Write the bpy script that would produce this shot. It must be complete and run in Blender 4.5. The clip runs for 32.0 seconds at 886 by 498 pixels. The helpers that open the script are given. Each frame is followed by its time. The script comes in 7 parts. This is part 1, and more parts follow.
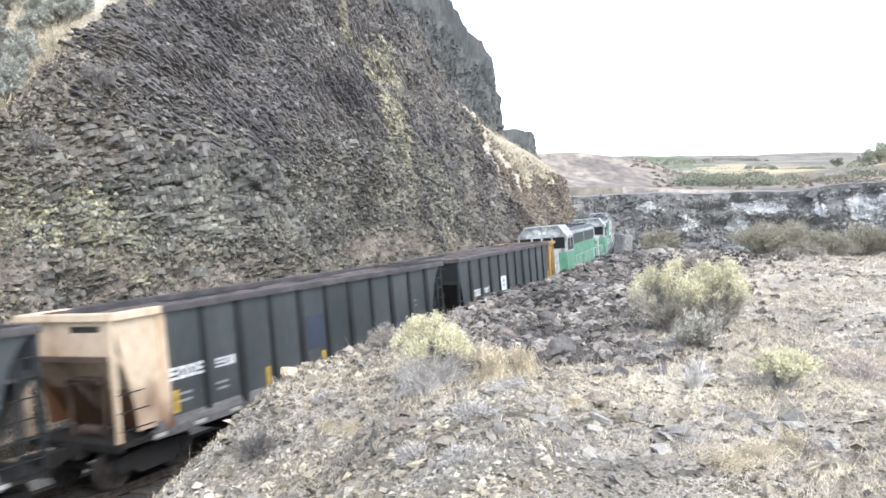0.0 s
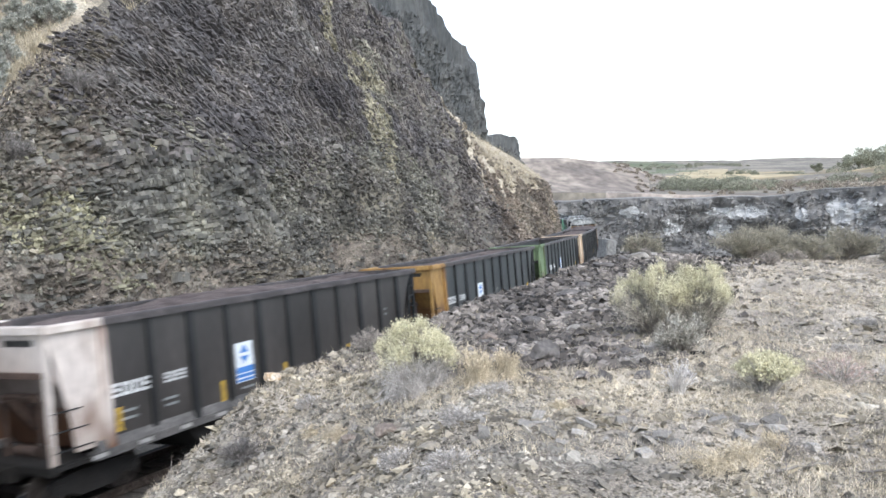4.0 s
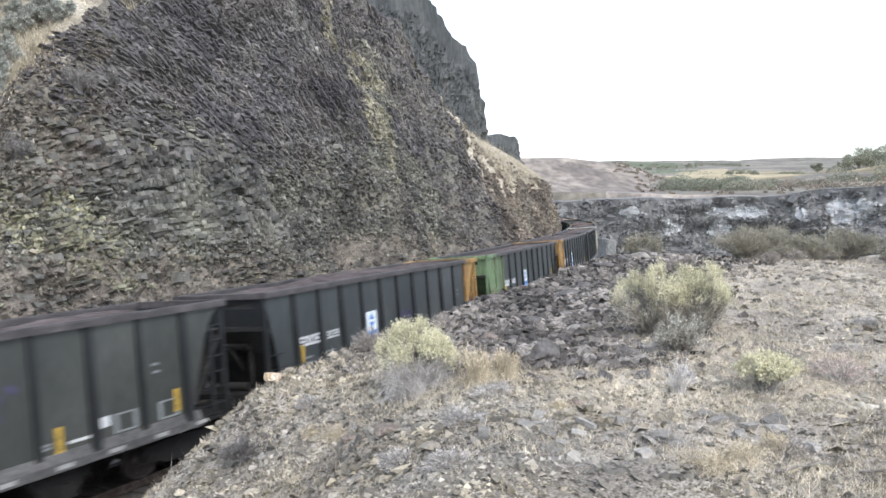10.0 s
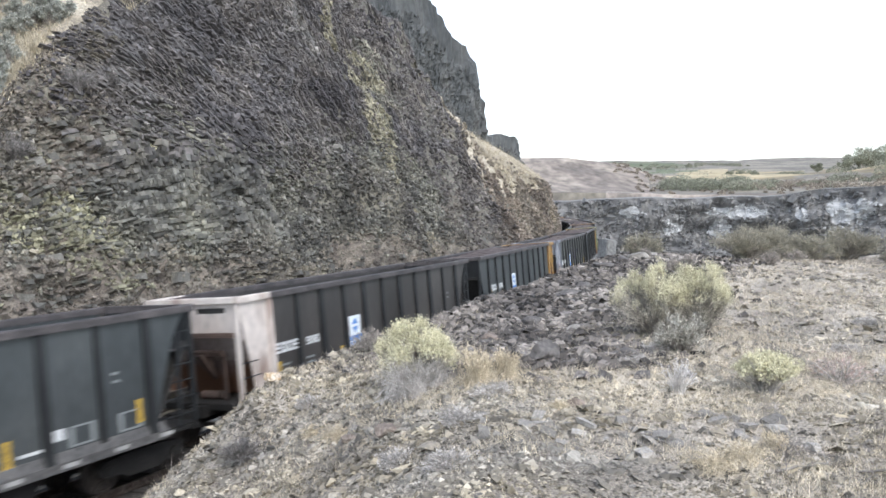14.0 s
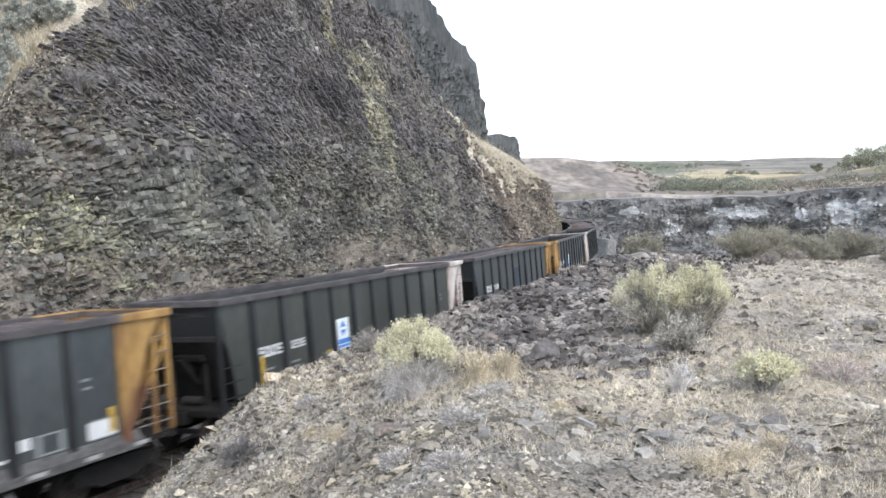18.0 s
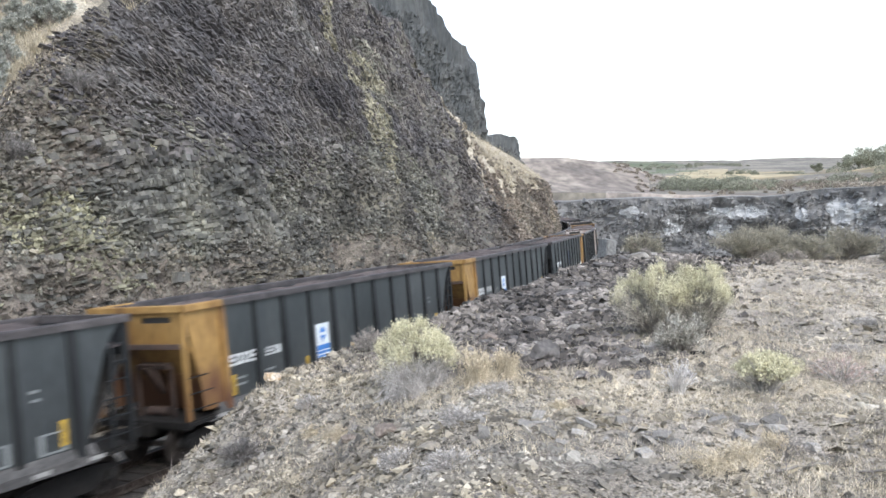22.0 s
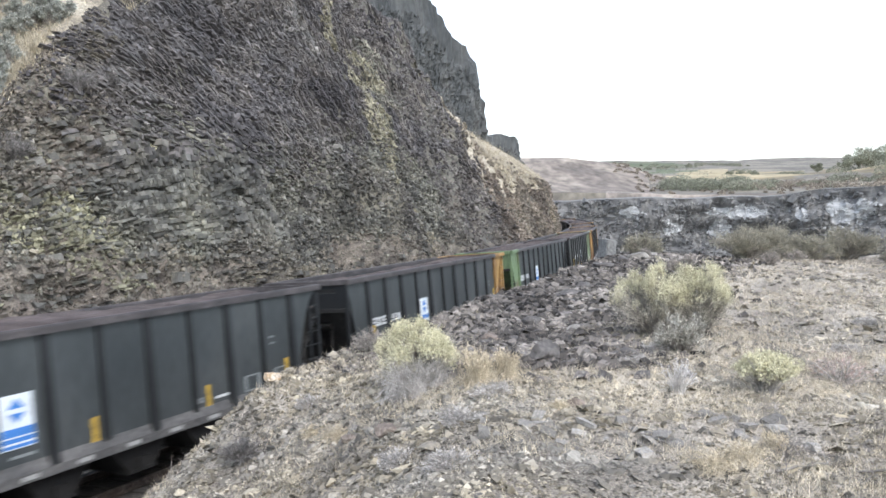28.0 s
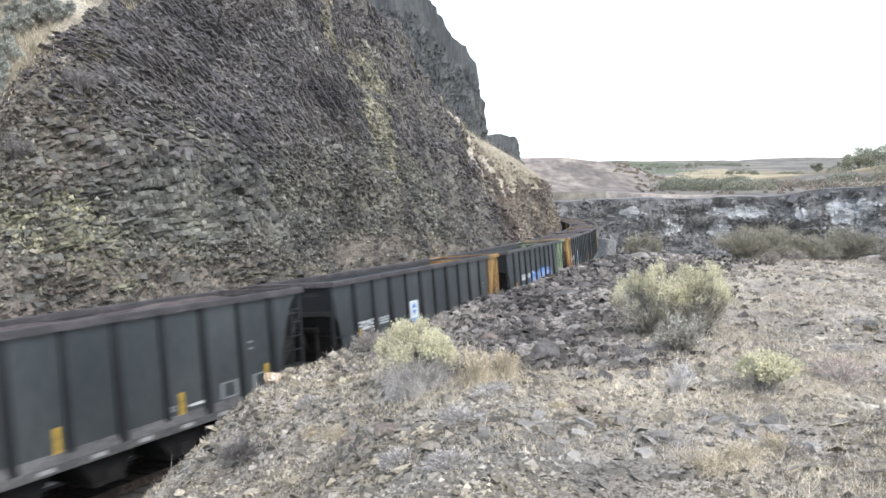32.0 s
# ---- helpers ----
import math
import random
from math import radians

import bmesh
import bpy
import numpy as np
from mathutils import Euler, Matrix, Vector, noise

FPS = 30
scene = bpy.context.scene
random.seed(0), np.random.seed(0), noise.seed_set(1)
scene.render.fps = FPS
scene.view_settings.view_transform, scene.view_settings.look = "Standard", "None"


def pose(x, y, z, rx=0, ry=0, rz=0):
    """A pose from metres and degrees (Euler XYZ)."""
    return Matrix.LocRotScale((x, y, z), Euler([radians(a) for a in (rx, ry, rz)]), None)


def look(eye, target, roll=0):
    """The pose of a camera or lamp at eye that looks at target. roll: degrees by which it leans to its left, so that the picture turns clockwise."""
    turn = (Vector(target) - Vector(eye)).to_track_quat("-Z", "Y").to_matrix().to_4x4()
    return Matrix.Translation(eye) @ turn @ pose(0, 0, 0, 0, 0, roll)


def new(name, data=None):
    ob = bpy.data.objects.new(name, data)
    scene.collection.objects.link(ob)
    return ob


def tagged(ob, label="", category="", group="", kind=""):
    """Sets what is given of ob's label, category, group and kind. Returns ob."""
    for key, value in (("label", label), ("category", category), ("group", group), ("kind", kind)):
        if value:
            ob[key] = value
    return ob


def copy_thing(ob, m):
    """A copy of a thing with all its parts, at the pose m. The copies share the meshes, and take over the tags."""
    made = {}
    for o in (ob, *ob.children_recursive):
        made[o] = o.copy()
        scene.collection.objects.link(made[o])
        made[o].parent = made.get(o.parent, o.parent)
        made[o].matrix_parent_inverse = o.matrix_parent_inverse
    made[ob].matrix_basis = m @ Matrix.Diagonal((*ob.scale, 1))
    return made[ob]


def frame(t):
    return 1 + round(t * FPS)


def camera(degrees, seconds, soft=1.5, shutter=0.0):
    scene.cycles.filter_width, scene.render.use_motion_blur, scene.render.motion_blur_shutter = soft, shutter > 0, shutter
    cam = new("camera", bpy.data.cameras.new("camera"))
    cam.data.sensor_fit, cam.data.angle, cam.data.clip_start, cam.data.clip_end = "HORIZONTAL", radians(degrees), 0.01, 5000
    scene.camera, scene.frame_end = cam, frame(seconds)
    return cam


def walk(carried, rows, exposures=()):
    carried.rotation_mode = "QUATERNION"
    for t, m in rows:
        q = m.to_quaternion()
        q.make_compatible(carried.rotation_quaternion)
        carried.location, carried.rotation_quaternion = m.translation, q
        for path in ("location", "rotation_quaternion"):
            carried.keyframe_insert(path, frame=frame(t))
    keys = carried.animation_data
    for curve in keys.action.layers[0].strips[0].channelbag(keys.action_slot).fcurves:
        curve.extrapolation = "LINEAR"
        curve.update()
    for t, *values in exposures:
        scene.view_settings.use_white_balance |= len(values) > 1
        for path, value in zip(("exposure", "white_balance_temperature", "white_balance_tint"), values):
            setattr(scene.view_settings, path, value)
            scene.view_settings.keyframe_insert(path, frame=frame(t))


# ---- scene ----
# A freight train of open hopper cars runs round a rock cut; the camera settles in the first second and then stands still.
EYE = 6.196
cam = camera(60.0, 32.0, soft=1.6, shutter=0.5)
walk(cam, [
    (0.0, pose(0, 0, EYE, 86.37, 0, 1.18)),
    (0.25, pose(0, 0, EYE, 86.50, 0, 0.68)),
    (0.5, pose(0, 0, EYE, 86.60, 0, 0.32)),
    (0.75, pose(0, 0, EYE, 86.68, 0, 0.09)),
    (1.0, pose(0, 0, EYE, 86.726, 0, 0)),
    (1.5, pose(0, 0, EYE, 86.726, 0, 0)),
    (32.0, pose(0, 0, EYE, 86.726, 0, 0)),
], exposures=[(0.0, 1.98), (1.0, 1.83), (2.0, 1.74), (3.0, 1.65), (5.0, 1.52), (32.0, 1.52)])

# ---- light: a bright overcast sky with a broad, weak sun behind the camera ----
SUN_UP, SUN_TURN = 48.0, 150.0
world = bpy.data.worlds.new("sky")
scene.world = world
world.use_nodes = True
wn, wl = world.node_tree.nodes, world.node_tree.links
wn.clear()
sky = wn.new("ShaderNodeTexSky")
sky.sky_type, sky.sun_disc = "NISHITA", False
sky.sun_elevation, sky.sun_rotation = radians(SUN_UP), radians(SUN_TURN)
sky.dust_density, sky.air_density, sky.ozone_density = 1.2, 1.0, 1.0
grey = wn.new("ShaderNodeHueSaturation")
grey.inputs["Saturation"].default_value = 0.58
grey.inputs["Value"].default_value = 1.0
bg = wn.new("ShaderNodeBackground")
bg.inputs["Strength"].default_value = 0.15
wout = wn.new("ShaderNodeOutputWorld")
wl.new(sky.outputs[0], grey.inputs["Color"])
wl.new(grey.outputs[0], bg.inputs["Color"])
wl.new(bg.outputs[0], wout.inputs[0])
sun = new("sun", bpy.data.lights.new("sun", "SUN"))
sun.data.energy, sun.data.angle, sun.data.color = 0.5, radians(25), (1.0, 0.97, 0.92)
az = radians(SUN_TURN)
sun.matrix_basis = look((0, 0, 60), (-math.sin(az) * 60 / math.tan(radians(SUN_UP)), -math.cos(az) * 60 / math.tan(radians(SUN_UP)), 0))


# ---- noise on arrays ----
def hash3(i, j, k, seed):
    n = (i * 73856093) ^ (j * 19349663) ^ (k * 83492791) ^ (seed * 1274126177)
    n = (n ^ (n >> 13)) * 1103515245 & 0x7FFFFFFF
    n = (n ^ (n >> 11)) * 668265263 & 0x7FFFFFFF
    return ((n ^ (n >> 15)) & 0xFFFFF) / float(0xFFFFF)


def vnoise(x, y, z, seed=0):
    """Smooth value noise from -1 to 1."""
    x, y, z = np.broadcast_arrays(np.asarray(x, float), np.asarray(y, float), np.asarray(z, float))
    i, j, k = (np.floor(a).astype(np.int64) for a in (x, y, z))
    u, v, w = x - i, y - j, z - k
    u, v, w = (a * a * (3 - 2 * a) for a in (u, v, w))
    total = 0
    for di in (0, 1):
        for dj in (0, 1):
            for dk in (0, 1):
                weight = (u if di else 1 - u) * (v if dj else 1 - v) * (w if dk else 1 - w)
                total = total + weight * hash3(i + di, j + dj, k + dk, seed)
    return total * 2 - 1


def fbm(x, y, z, octaves=4, seed=0):
    total, gain, f = 0, 1.0, 1.0
    for o in range(octaves):
        total = total + gain * vnoise(x * f, y * f, z * f, seed + o)
        gain, f = gain * 0.5, f * 2.03
    return total


def smooth(t):
    t = np.clip(t, 0, 1)
    return t * t * (3 - 2 * t)


# ---- the line of the railway: a gentle left-hand curve with a banked track ----
BEND_A, BEND_B, BEND_AT, TURN_0 = 0.00445, 0.00336, 38.23, -0.5692
BANK = 0.0833
STEP = 0.5
LINE_S = np.arange(-480, 560.01, STEP)


def heading(s):
    s = np.asarray(s, float)
    base = TURN_0 + BEND_A * np.maximum(s, -10)
    e = s - BEND_AT
    return base + np.where(e > 0, np.where(e < 20, (BEND_B - BEND_A) * e * e / 40, (BEND_B - BEND_A) * (e - 10)), 0)


hm = heading(LINE_S[:-1] + STEP / 2)
LINE_X = np.concatenate([[0], np.cumsum(-np.sin(hm) * STEP)])
LINE_Y = np.concatenate([[0], np.cumsum(np.cos(hm) * STEP)])
zero = int(480 / STEP)
LINE_X += -18.07 - LINE_X[zero]
LINE_Y += -1.159 - LINE_Y[zero]


def beside(s, lat):
    """A place beside the line: lat metres to its right at s metres along it."""
    h = heading(s)
    return np.interp(s, LINE_S, LINE_X) + lat * np.cos(h), np.interp(s, LINE_S, LINE_Y) + lat * np.sin(h)


def along(x, y):
    """The nearest s on the line and the offset to its right, for arrays of places."""
    x, y = np.ravel(x), np.ravel(y)
    pick = slice(zero - 500, zero + 900, 2)
    lx, ly, ls = LINE_X[pick], LINE_Y[pick], LINE_S[pick]
    best = np.empty(len(x), int)
    for a in range(0, len(x), 4000):
        d = (x[a:a + 4000, None] - lx) ** 2 + (y[a:a + 4000, None] - ly) ** 2
        best[a:a + 4000] = d.argmin(1)
    h = heading(ls[best])
    dx, dy = x - lx[best], y - ly[best]
    return ls[best] - dx * np.sin(h) + dy * np.cos(h), dx * np.cos(h) + dy * np.sin(h)


# ---- materials ----
def ramp(nodes, stops):
    r = nodes.new("ShaderNodeValToRGB")
    els = r.color_ramp.elements
    while len(els) < len(stops):
        els.new(0.5)
    for el, (at, c) in zip(els, stops):
        el.position, el.color = at, (*c, 1)
    return r


def material(name, cols, scale=2.0, rough=0.9, bump=0.3, grain=20.0, metal=0.0, rand="", rand_amount=0.5, stretch=(1, 1, 1), spread=(0.3, 0.7), fine=0.5, depth=0.02, rust=0.0, zones=None):
    """Two scales of noise between the given colours, fine relief, and per-piece variation."""
    m = bpy.data.materials.new(name)
    m.use_nodes = True
    n, l = m.node_tree.nodes, m.node_tree.links
    bsdf = n["Principled BSDF"]
    bsdf.inputs["Roughness"].default_value, bsdf.inputs["Metallic"].default_value = rough, metal
    co, mp = n.new("ShaderNodeTexCoord"), n.new("ShaderNodeMapping")
    mp.inputs["Scale"].default_value = stretch
    l.new(co.outputs["Object"], mp.inputs["Vector"])
    big = n.new("ShaderNodeTexNoise")
    big.inputs["Scale"].default_value, big.inputs["Detail"].default_value = scale, 6
    small = n.new("ShaderNodeTexNoise")
    small.inputs["Scale"].default_value, small.inputs["Detail"].default_value = grain, 4
    l.new(mp.outputs[0], big.inputs["Vector"])
    l.new(mp.outputs[0], small.inputs["Vector"])
    a, b = spread
    stops = [(a + (b - a) * i / max(1, len(cols) - 1), c) for i, c in enumerate(cols)]
    tint = ramp(n, stops)
    l.new(big.outputs["Fac"], tint.inputs[0])
    vary = n.new("ShaderNodeMapRange")
    vary.inputs["From Min"].default_value, vary.inputs["From Max"].default_value = 0.25, 0.75
    vary.inputs["To Min"].default_value, vary.inputs["To Max"].default_value = 1 - fine, 1 + fine
    l.new(small.outputs["Fac"], vary.inputs["Value"])
    value = vary.outputs[0]
    if rand:
        src = n.new("ShaderNodeNewGeometry") if rand == "island" else n.new("ShaderNodeObjectInfo")
        span = n.new("ShaderNodeFloatCurve")
        curve = span.mapping.curves[0]
        curve.points[0].location, curve.points[1].location = (0, 0.5 - 0.5 * rand_amount), (1, min(1.0, 0.5 + 0.95 * rand_amount))
        curve.points.new(0.85, 0.5 + 0.35 * rand_amount)
        span.mapping.update()
        twice = n.new("ShaderNodeMath")
        twice.operation = "MULTIPLY"
        twice.inputs[1].default_value = 2.0
        l.new(src.outputs["Random Per Island" if rand == "island" else "Random"], span.inputs["Value"])
        l.new(span.outputs[0], twice.inputs[0])
        mul = n.new("ShaderNodeMath")
        mul.operation = "MULTIPLY"
        l.new(value, mul.inputs[0])
        l.new(twice.outputs[0], mul.inputs[1])
        value = mul.outputs[0]
    hsv = n.new("ShaderNodeHueSaturation")
    l.new(tint.outputs[0], hsv.inputs["Color"])
    l.new(value, hsv.inputs["Value"])
    shade = hsv.outputs[0]
    if zones:
        # broad patches of another cast, metres across
        wide_noise, cast, over = n.new("ShaderNodeTexNoise"), ramp(n, [(0.34 + 0.32 * i / (len(zones[1]) - 1), c) for i, c in enumerate(zones[1])]), n.new("ShaderNodeMix")
        wide_noise.inputs["Scale"].default_value, wide_noise.inputs["Detail"].default_value, wide_noise.inputs["Roughness"].default_value = zones[0], 5, 0.62
        l.new(co.outputs["Object"], wide_noise.inputs["Vector"])
        l.new(wide_noise.outputs["Fac"], cast.inputs[0])
        over.data_type, over.blend_type = "RGBA", "MULTIPLY"
        over.inputs["Factor"].default_value = 1.0
        l.new(shade, over.inputs["A"])
        l.new(cast.outputs[0], over.inputs["B"])
        shade = over.outputs["Result"]
    if rust:
        # rust that creeps up ragged from the lower edge of the paint
        xyz, low, add = n.new("ShaderNodeSeparateXYZ"), n.new("ShaderNodeMapRange"), n.new("ShaderNodeMath")
        l.new(co.outputs["Object"], xyz.inputs[0])
        low.clamp = False
        low.inputs["From Min"].default_value, low.inputs["From Max"].default_value = 3.3, 1.1
        low.inputs["To Min"].default_value, low.inputs["To Max"].default_value = -0.35, 0.55 * rust
        l.new(xyz.outputs["Z"], low.inputs["Value"])
        add.operation = "ADD"
        l.new(low.outputs[0], add.inputs[0])
        l.new(big.outputs["Fac"], add.inputs[1])
        edge = ramp(n, [(0.48, (0, 0, 0)), (0.72, (1, 1, 1))])
        l.new(add.outputs[0], edge.inputs[0])
        mix = n.new("ShaderNodeMix")
        mix.data_type = "RGBA"
        l.new(edge.outputs[0], mix.inputs["Factor"])
        l.new(shade, mix.inputs["A"])
        mix.inputs["B"].default_value = (0.13, 0.062, 0.033, 1)
        shade = mix.outputs["Result"]
    l.new(shade, bsdf.inputs["Base Color"])
    if bump:
        bp = n.new("ShaderNodeBump")
        bp.inputs["Strength"].default_value, bp.inputs["Distance"].default_value = bump, depth
        l.new(small.outputs["Fac"], bp.inputs["Height"])
        l.new(bp.outputs[0], bsdf.inputs["Normal"])
    return m


def plain(name, c, rough=0.6, metal=0.0):
    return material(name, [tuple(v * 0.8 for v in c), c], scale=3.0, rough=rough, bump=0.05, grain=30, metal=metal, fine=0.15)


ROCK_CAST = [(0.87, 0.84, 0.84), (1.06, 1.02, 0.94), (0.86, 0.87, 0.85), (1.10, 1.085, 0.98), (0.85, 0.84, 0.86)]
SHEET_CAST = [(0.83, 0.82, 0.87), (1.09, 1.05, 1.0), (0.80, 0.81, 0.86), (1.05, 1.02, 1.03), (1.22, 1.20, 1.10)]
DEBRIS_CAST = [(0.84, 0.81, 0.80), (1.06, 1.0, 0.94), (0.94, 0.93, 0.88), (1.12, 1.09, 0.95)]
GRAVEL_CAST = [(0.88, 0.90, 0.94), (1.0, 0.99, 0.97), (1.14, 1.08, 0.93), (0.94, 0.93, 0.96)]
M_ROCK = material("basalt", [(0.075, 0.072, 0.068), (0.13, 0.124, 0.112), (0.19, 0.18, 0.152)], scale=0.25, bump=0.6, grain=5, spread=(0.35, 0.68), fine=0.4, zones=(0.16, ROCK_CAST))
M_SLAB = material("basalt_blocks", [(0.07, 0.068, 0.064), (0.126, 0.123, 0.114), (0.15, 0.146, 0.131), (0.23, 0.226, 0.195)], scale=0.33, bump=0.5, grain=6, rand="island", rand_amount=0.46, spread=(0.34, 0.68), fine=0.4, zones=(0.16, ROCK_CAST))
M_SHEET = material("purple_basalt_sheets", [(0.072, 0.068, 0.068), (0.122, 0.115, 0.112), (0.142, 0.133, 0.124), (0.205, 0.196, 0.176)], scale=0.28, bump=0.5, grain=6, rand="island", rand_amount=0.34, spread=(0.34, 0.68), fine=0.35, zones=(0.14, SHEET_CAST))
M_FAR_BLOCK = material("brown_basalt_blocks", [(0.08, 0.073, 0.068), (0.135, 0.124, 0.114), (0.158, 0.145, 0.13), (0.22, 0.205, 0.18)], scale=0.33, bump=0.5, grain=5, rand="island", rand_amount=0.34, spread=(0.34, 0.68), fine=0.35, zones=(0.14, SHEET_CAST))
M_END_BLOCK = material("tan_brown_basalt_blocks", [(0.115, 0.1, 0.088), (0.175, 0.153, 0.132), (0.25, 0.222, 0.19)], scale=0.33, bump=0.5, grain=5, rand="island", rand_amount=0.36, spread=(0.34, 0.68), fine=0.35, zones=(0.14, DEBRIS_CAST))
M_DEBRIS = material("rock_debris", [(0.09, 0.081, 0.073), (0.155, 0.142, 0.127), (0.24, 0.224, 0.195)], scale=0.4, bump=0.4, grain=9, rand="island", rand_amount=0.32, fine=0.3, zones=(0.2, DEBRIS_CAST))
M_SCREE = material("brown_scree_soil", [(0.08, 0.071, 0.064), (0.147, 0.133, 0.117), (0.218, 0.202, 0.176)], scale=1.6, bump=1.0, grain=14, spread=(0.34, 0.66), fine=0.5, depth=0.06, zones=(0.25, DEBRIS_CAST))
M_SLAB_ONE = material("basalt_slab", [(0.08, 0.076, 0.07), (0.13, 0.125, 0.11), (0.20, 0.192, 0.16)], scale=0.8, bump=0.5, grain=7, rand="object", rand_amount=0.32, fine=0.3)
M_CRAG = material("dark_basalt", [(0.060, 0.066, 0.068), (0.090, 0.096, 0.097), (0.130, 0.132, 0.128)], scale=0.35, bump=0.5, grain=2.4, stretch=(1, 1, 0.5), depth=0.2, fine=0.3, rand="island", rand_amount=0.18)
M_GRASSY = material("dry_grass_slope", [(0.17, 0.151, 0.122), (0.33, 0.293, 0.23), (0.475, 0.432, 0.348)], scale=0.55, bump=0.6, grain=9, spread=(0.3, 0.65))
M_EARTH = material("stony_ground", [(0.19, 0.167, 0.138), (0.335, 0.299, 0.25), (0.52, 0.463, 0.38)], scale=0.55, bump=1.0, grain=48, spread=(0.34, 0.66), fine=0.75, depth=0.03)
M_STONE = material("loose_stones", [(0.118, 0.107, 0.091), (0.235, 0.215, 0.18), (0.38, 0.352, 0.30)], scale=0.9, bump=0.3, grain=30, rand="island", rand_amount=0.6, fine=0.28, zones=(0.5, GRAVEL_CAST))
M_STONE_ONE = material("loose_stone", [(0.155, 0.145, 0.13), (0.235, 0.22, 0.198), (0.33, 0.31, 0.28)], scale=4, bump=0.3, grain=30, rand="object", rand_amount=0.4, fine=0.25)
M_BOULDER = material("dark_boulder", [(0.075, 0.069, 0.066), (0.135, 0.125, 0.118)], scale=3, bump=0.5, grain=18)
M_BROWN_ROCK = material("brown_rock", [(0.15, 0.12, 0.10), (0.25, 0.205, 0.17)], scale=6, bump=0.4, grain=30)
M_PALE_ROCK = material("pale_ochre_rock", [(0.55, 0.49, 0.41), (0.50, 0.36, 0.22), (0.62, 0.57, 0.50)], scale=7, bump=0.3, grain=30)
M_STRAW = material("dry_grass", [(0.55, 0.475, 0.35), (0.76, 0.675, 0.53)], scale=1.0, bump=0, grain=6, rand="island", rand_amount=0.32)
M_STRAW_GREY = material("grey_dead_weeds", [(0.30, 0.265, 0.24), (0.44, 0.40, 0.36)], scale=1.0, bump=0, grain=6, rand="island", rand_amount=0.35)
M_STEM = material("grey_stems", [(0.24, 0.215, 0.19), (0.36, 0.33, 0.29)], scale=4, bump=0, grain=20, rand="island", rand_amount=0.3)
M_SAGE = material("sage_leaves", [(0.42, 0.405, 0.35), (0.56, 0.542, 0.475)], scale=4, bump=0, grain=20, rand="island", rand_amount=0.3)
M_HILL_SAGE = material("grey_green_sage", [(0.29, 0.298, 0.265), (0.43, 0.437, 0.39)], scale=0.8, bump=0, grain=8, rand="island", rand_amount=0.35)
M_DARK_TWIG = material("dark_grey_twigs", [(0.155, 0.145, 0.138), (0.26, 0.245, 0.232)], scale=4, bump=0, grain=20, rand="island", rand_amount=0.35)
M_LILAC_WEED = material("lilac_grey_dead_weeds", [(0.39, 0.365, 0.34), (0.55, 0.52, 0.485)], scale=1.0, bump=0, grain=6, rand="island", rand_amount=0.3)
M_BLEACHED = material("bleached_stems", [(0.60, 0.57, 0.54), (0.76, 0.73, 0.70)], scale=1.0, bump=0, grain=6, rand="island", rand_amount=0.2)
M_GOLD_STRAW = material("golden_straw", [(0.52, 0.44, 0.31), (0.68, 0.59, 0.44)], scale=1.0, bump=0, grain=6, rand="island", rand_amount=0.3)
M_RABBIT_LEAF = material("pale_rabbitbrush_leaves", [(0.45, 0.42, 0.345), (0.58, 0.545, 0.45)], scale=4, bump=0, grain=20, rand="island", rand_amount=0.25)
M_LICHEN = material("lichened_blocks", [(0.15, 0.143, 0.108), (0.225, 0.215, 0.15), (0.29, 0.278, 0.185)], scale=0.8, bump=0.4, grain=8, rand="island", rand_amount=0.3, fine=0.3)
M_SAGE_FAR = material("far_sage_leaves", [(0.27, 0.25, 0.19), (0.39, 0.365, 0.285)], scale=1.5, bump=0, grain=6, rand="island", rand_amount=0.15)
# far foliage, its colours paled to stand for haze over the distance
M_GREEN_LEAF = material("green_shrub_leaves", [(0.21, 0.218, 0.165), (0.27, 0.276, 0.21)], scale=0.05, bump=0, grain=2, rand="island", rand_amount=0.15)
M_KNOLL_SCRUB = material("stony_scrub", [(0.24, 0.205, 0.165), (0.34, 0.295, 0.24)], scale=0.05, bump=0, grain=2, rand="island", rand_amount=0.3)
M_VEIN = material("tan_vein", [(0.16, 0.147, 0.108), (0.25, 0.233, 0.168), (0.35, 0.328, 0.24)], scale=0.6, bump=0.4, grain=9, rand="island", rand_amount=0.3, fine=0.3)
M_FLOWER = material("pale_yellow_flower_heads", [(0.56, 0.525, 0.355), (0.69, 0.655, 0.46)], scale=5, bump=0, grain=30, rand="island", rand_amount=0.14)
M_PINK = material("reddish_dry_seed_heads", [(0.46, 0.34, 0.30), (0.58, 0.44, 0.39)], scale=5, bump=0, grain=30, rand="island", rand_amount=0.3)
# ballast, ties and rails: own dark colours deepened for shade under the train
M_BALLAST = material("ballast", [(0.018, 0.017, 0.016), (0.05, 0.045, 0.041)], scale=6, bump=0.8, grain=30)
M_TIE = material("creosoted_wood", [(0.028, 0.024, 0.021), (0.055, 0.048, 0.042)], scale=6, bump=0.3, grain=25, stretch=(1, 6, 6), rand="object", rand_amount=0.3)
M_RAIL = material("rail_steel", [(0.05, 0.038, 0.032), (0.10, 0.085, 0.075)], scale=5, rough=0.5, bump=0.1, metal=0.6)
M_CONCRETE = material("weathered_concrete", [(0.17, 0.17, 0.165), (0.27, 0.27, 0.26)], scale=1.5, bump=0.3, grain=15)

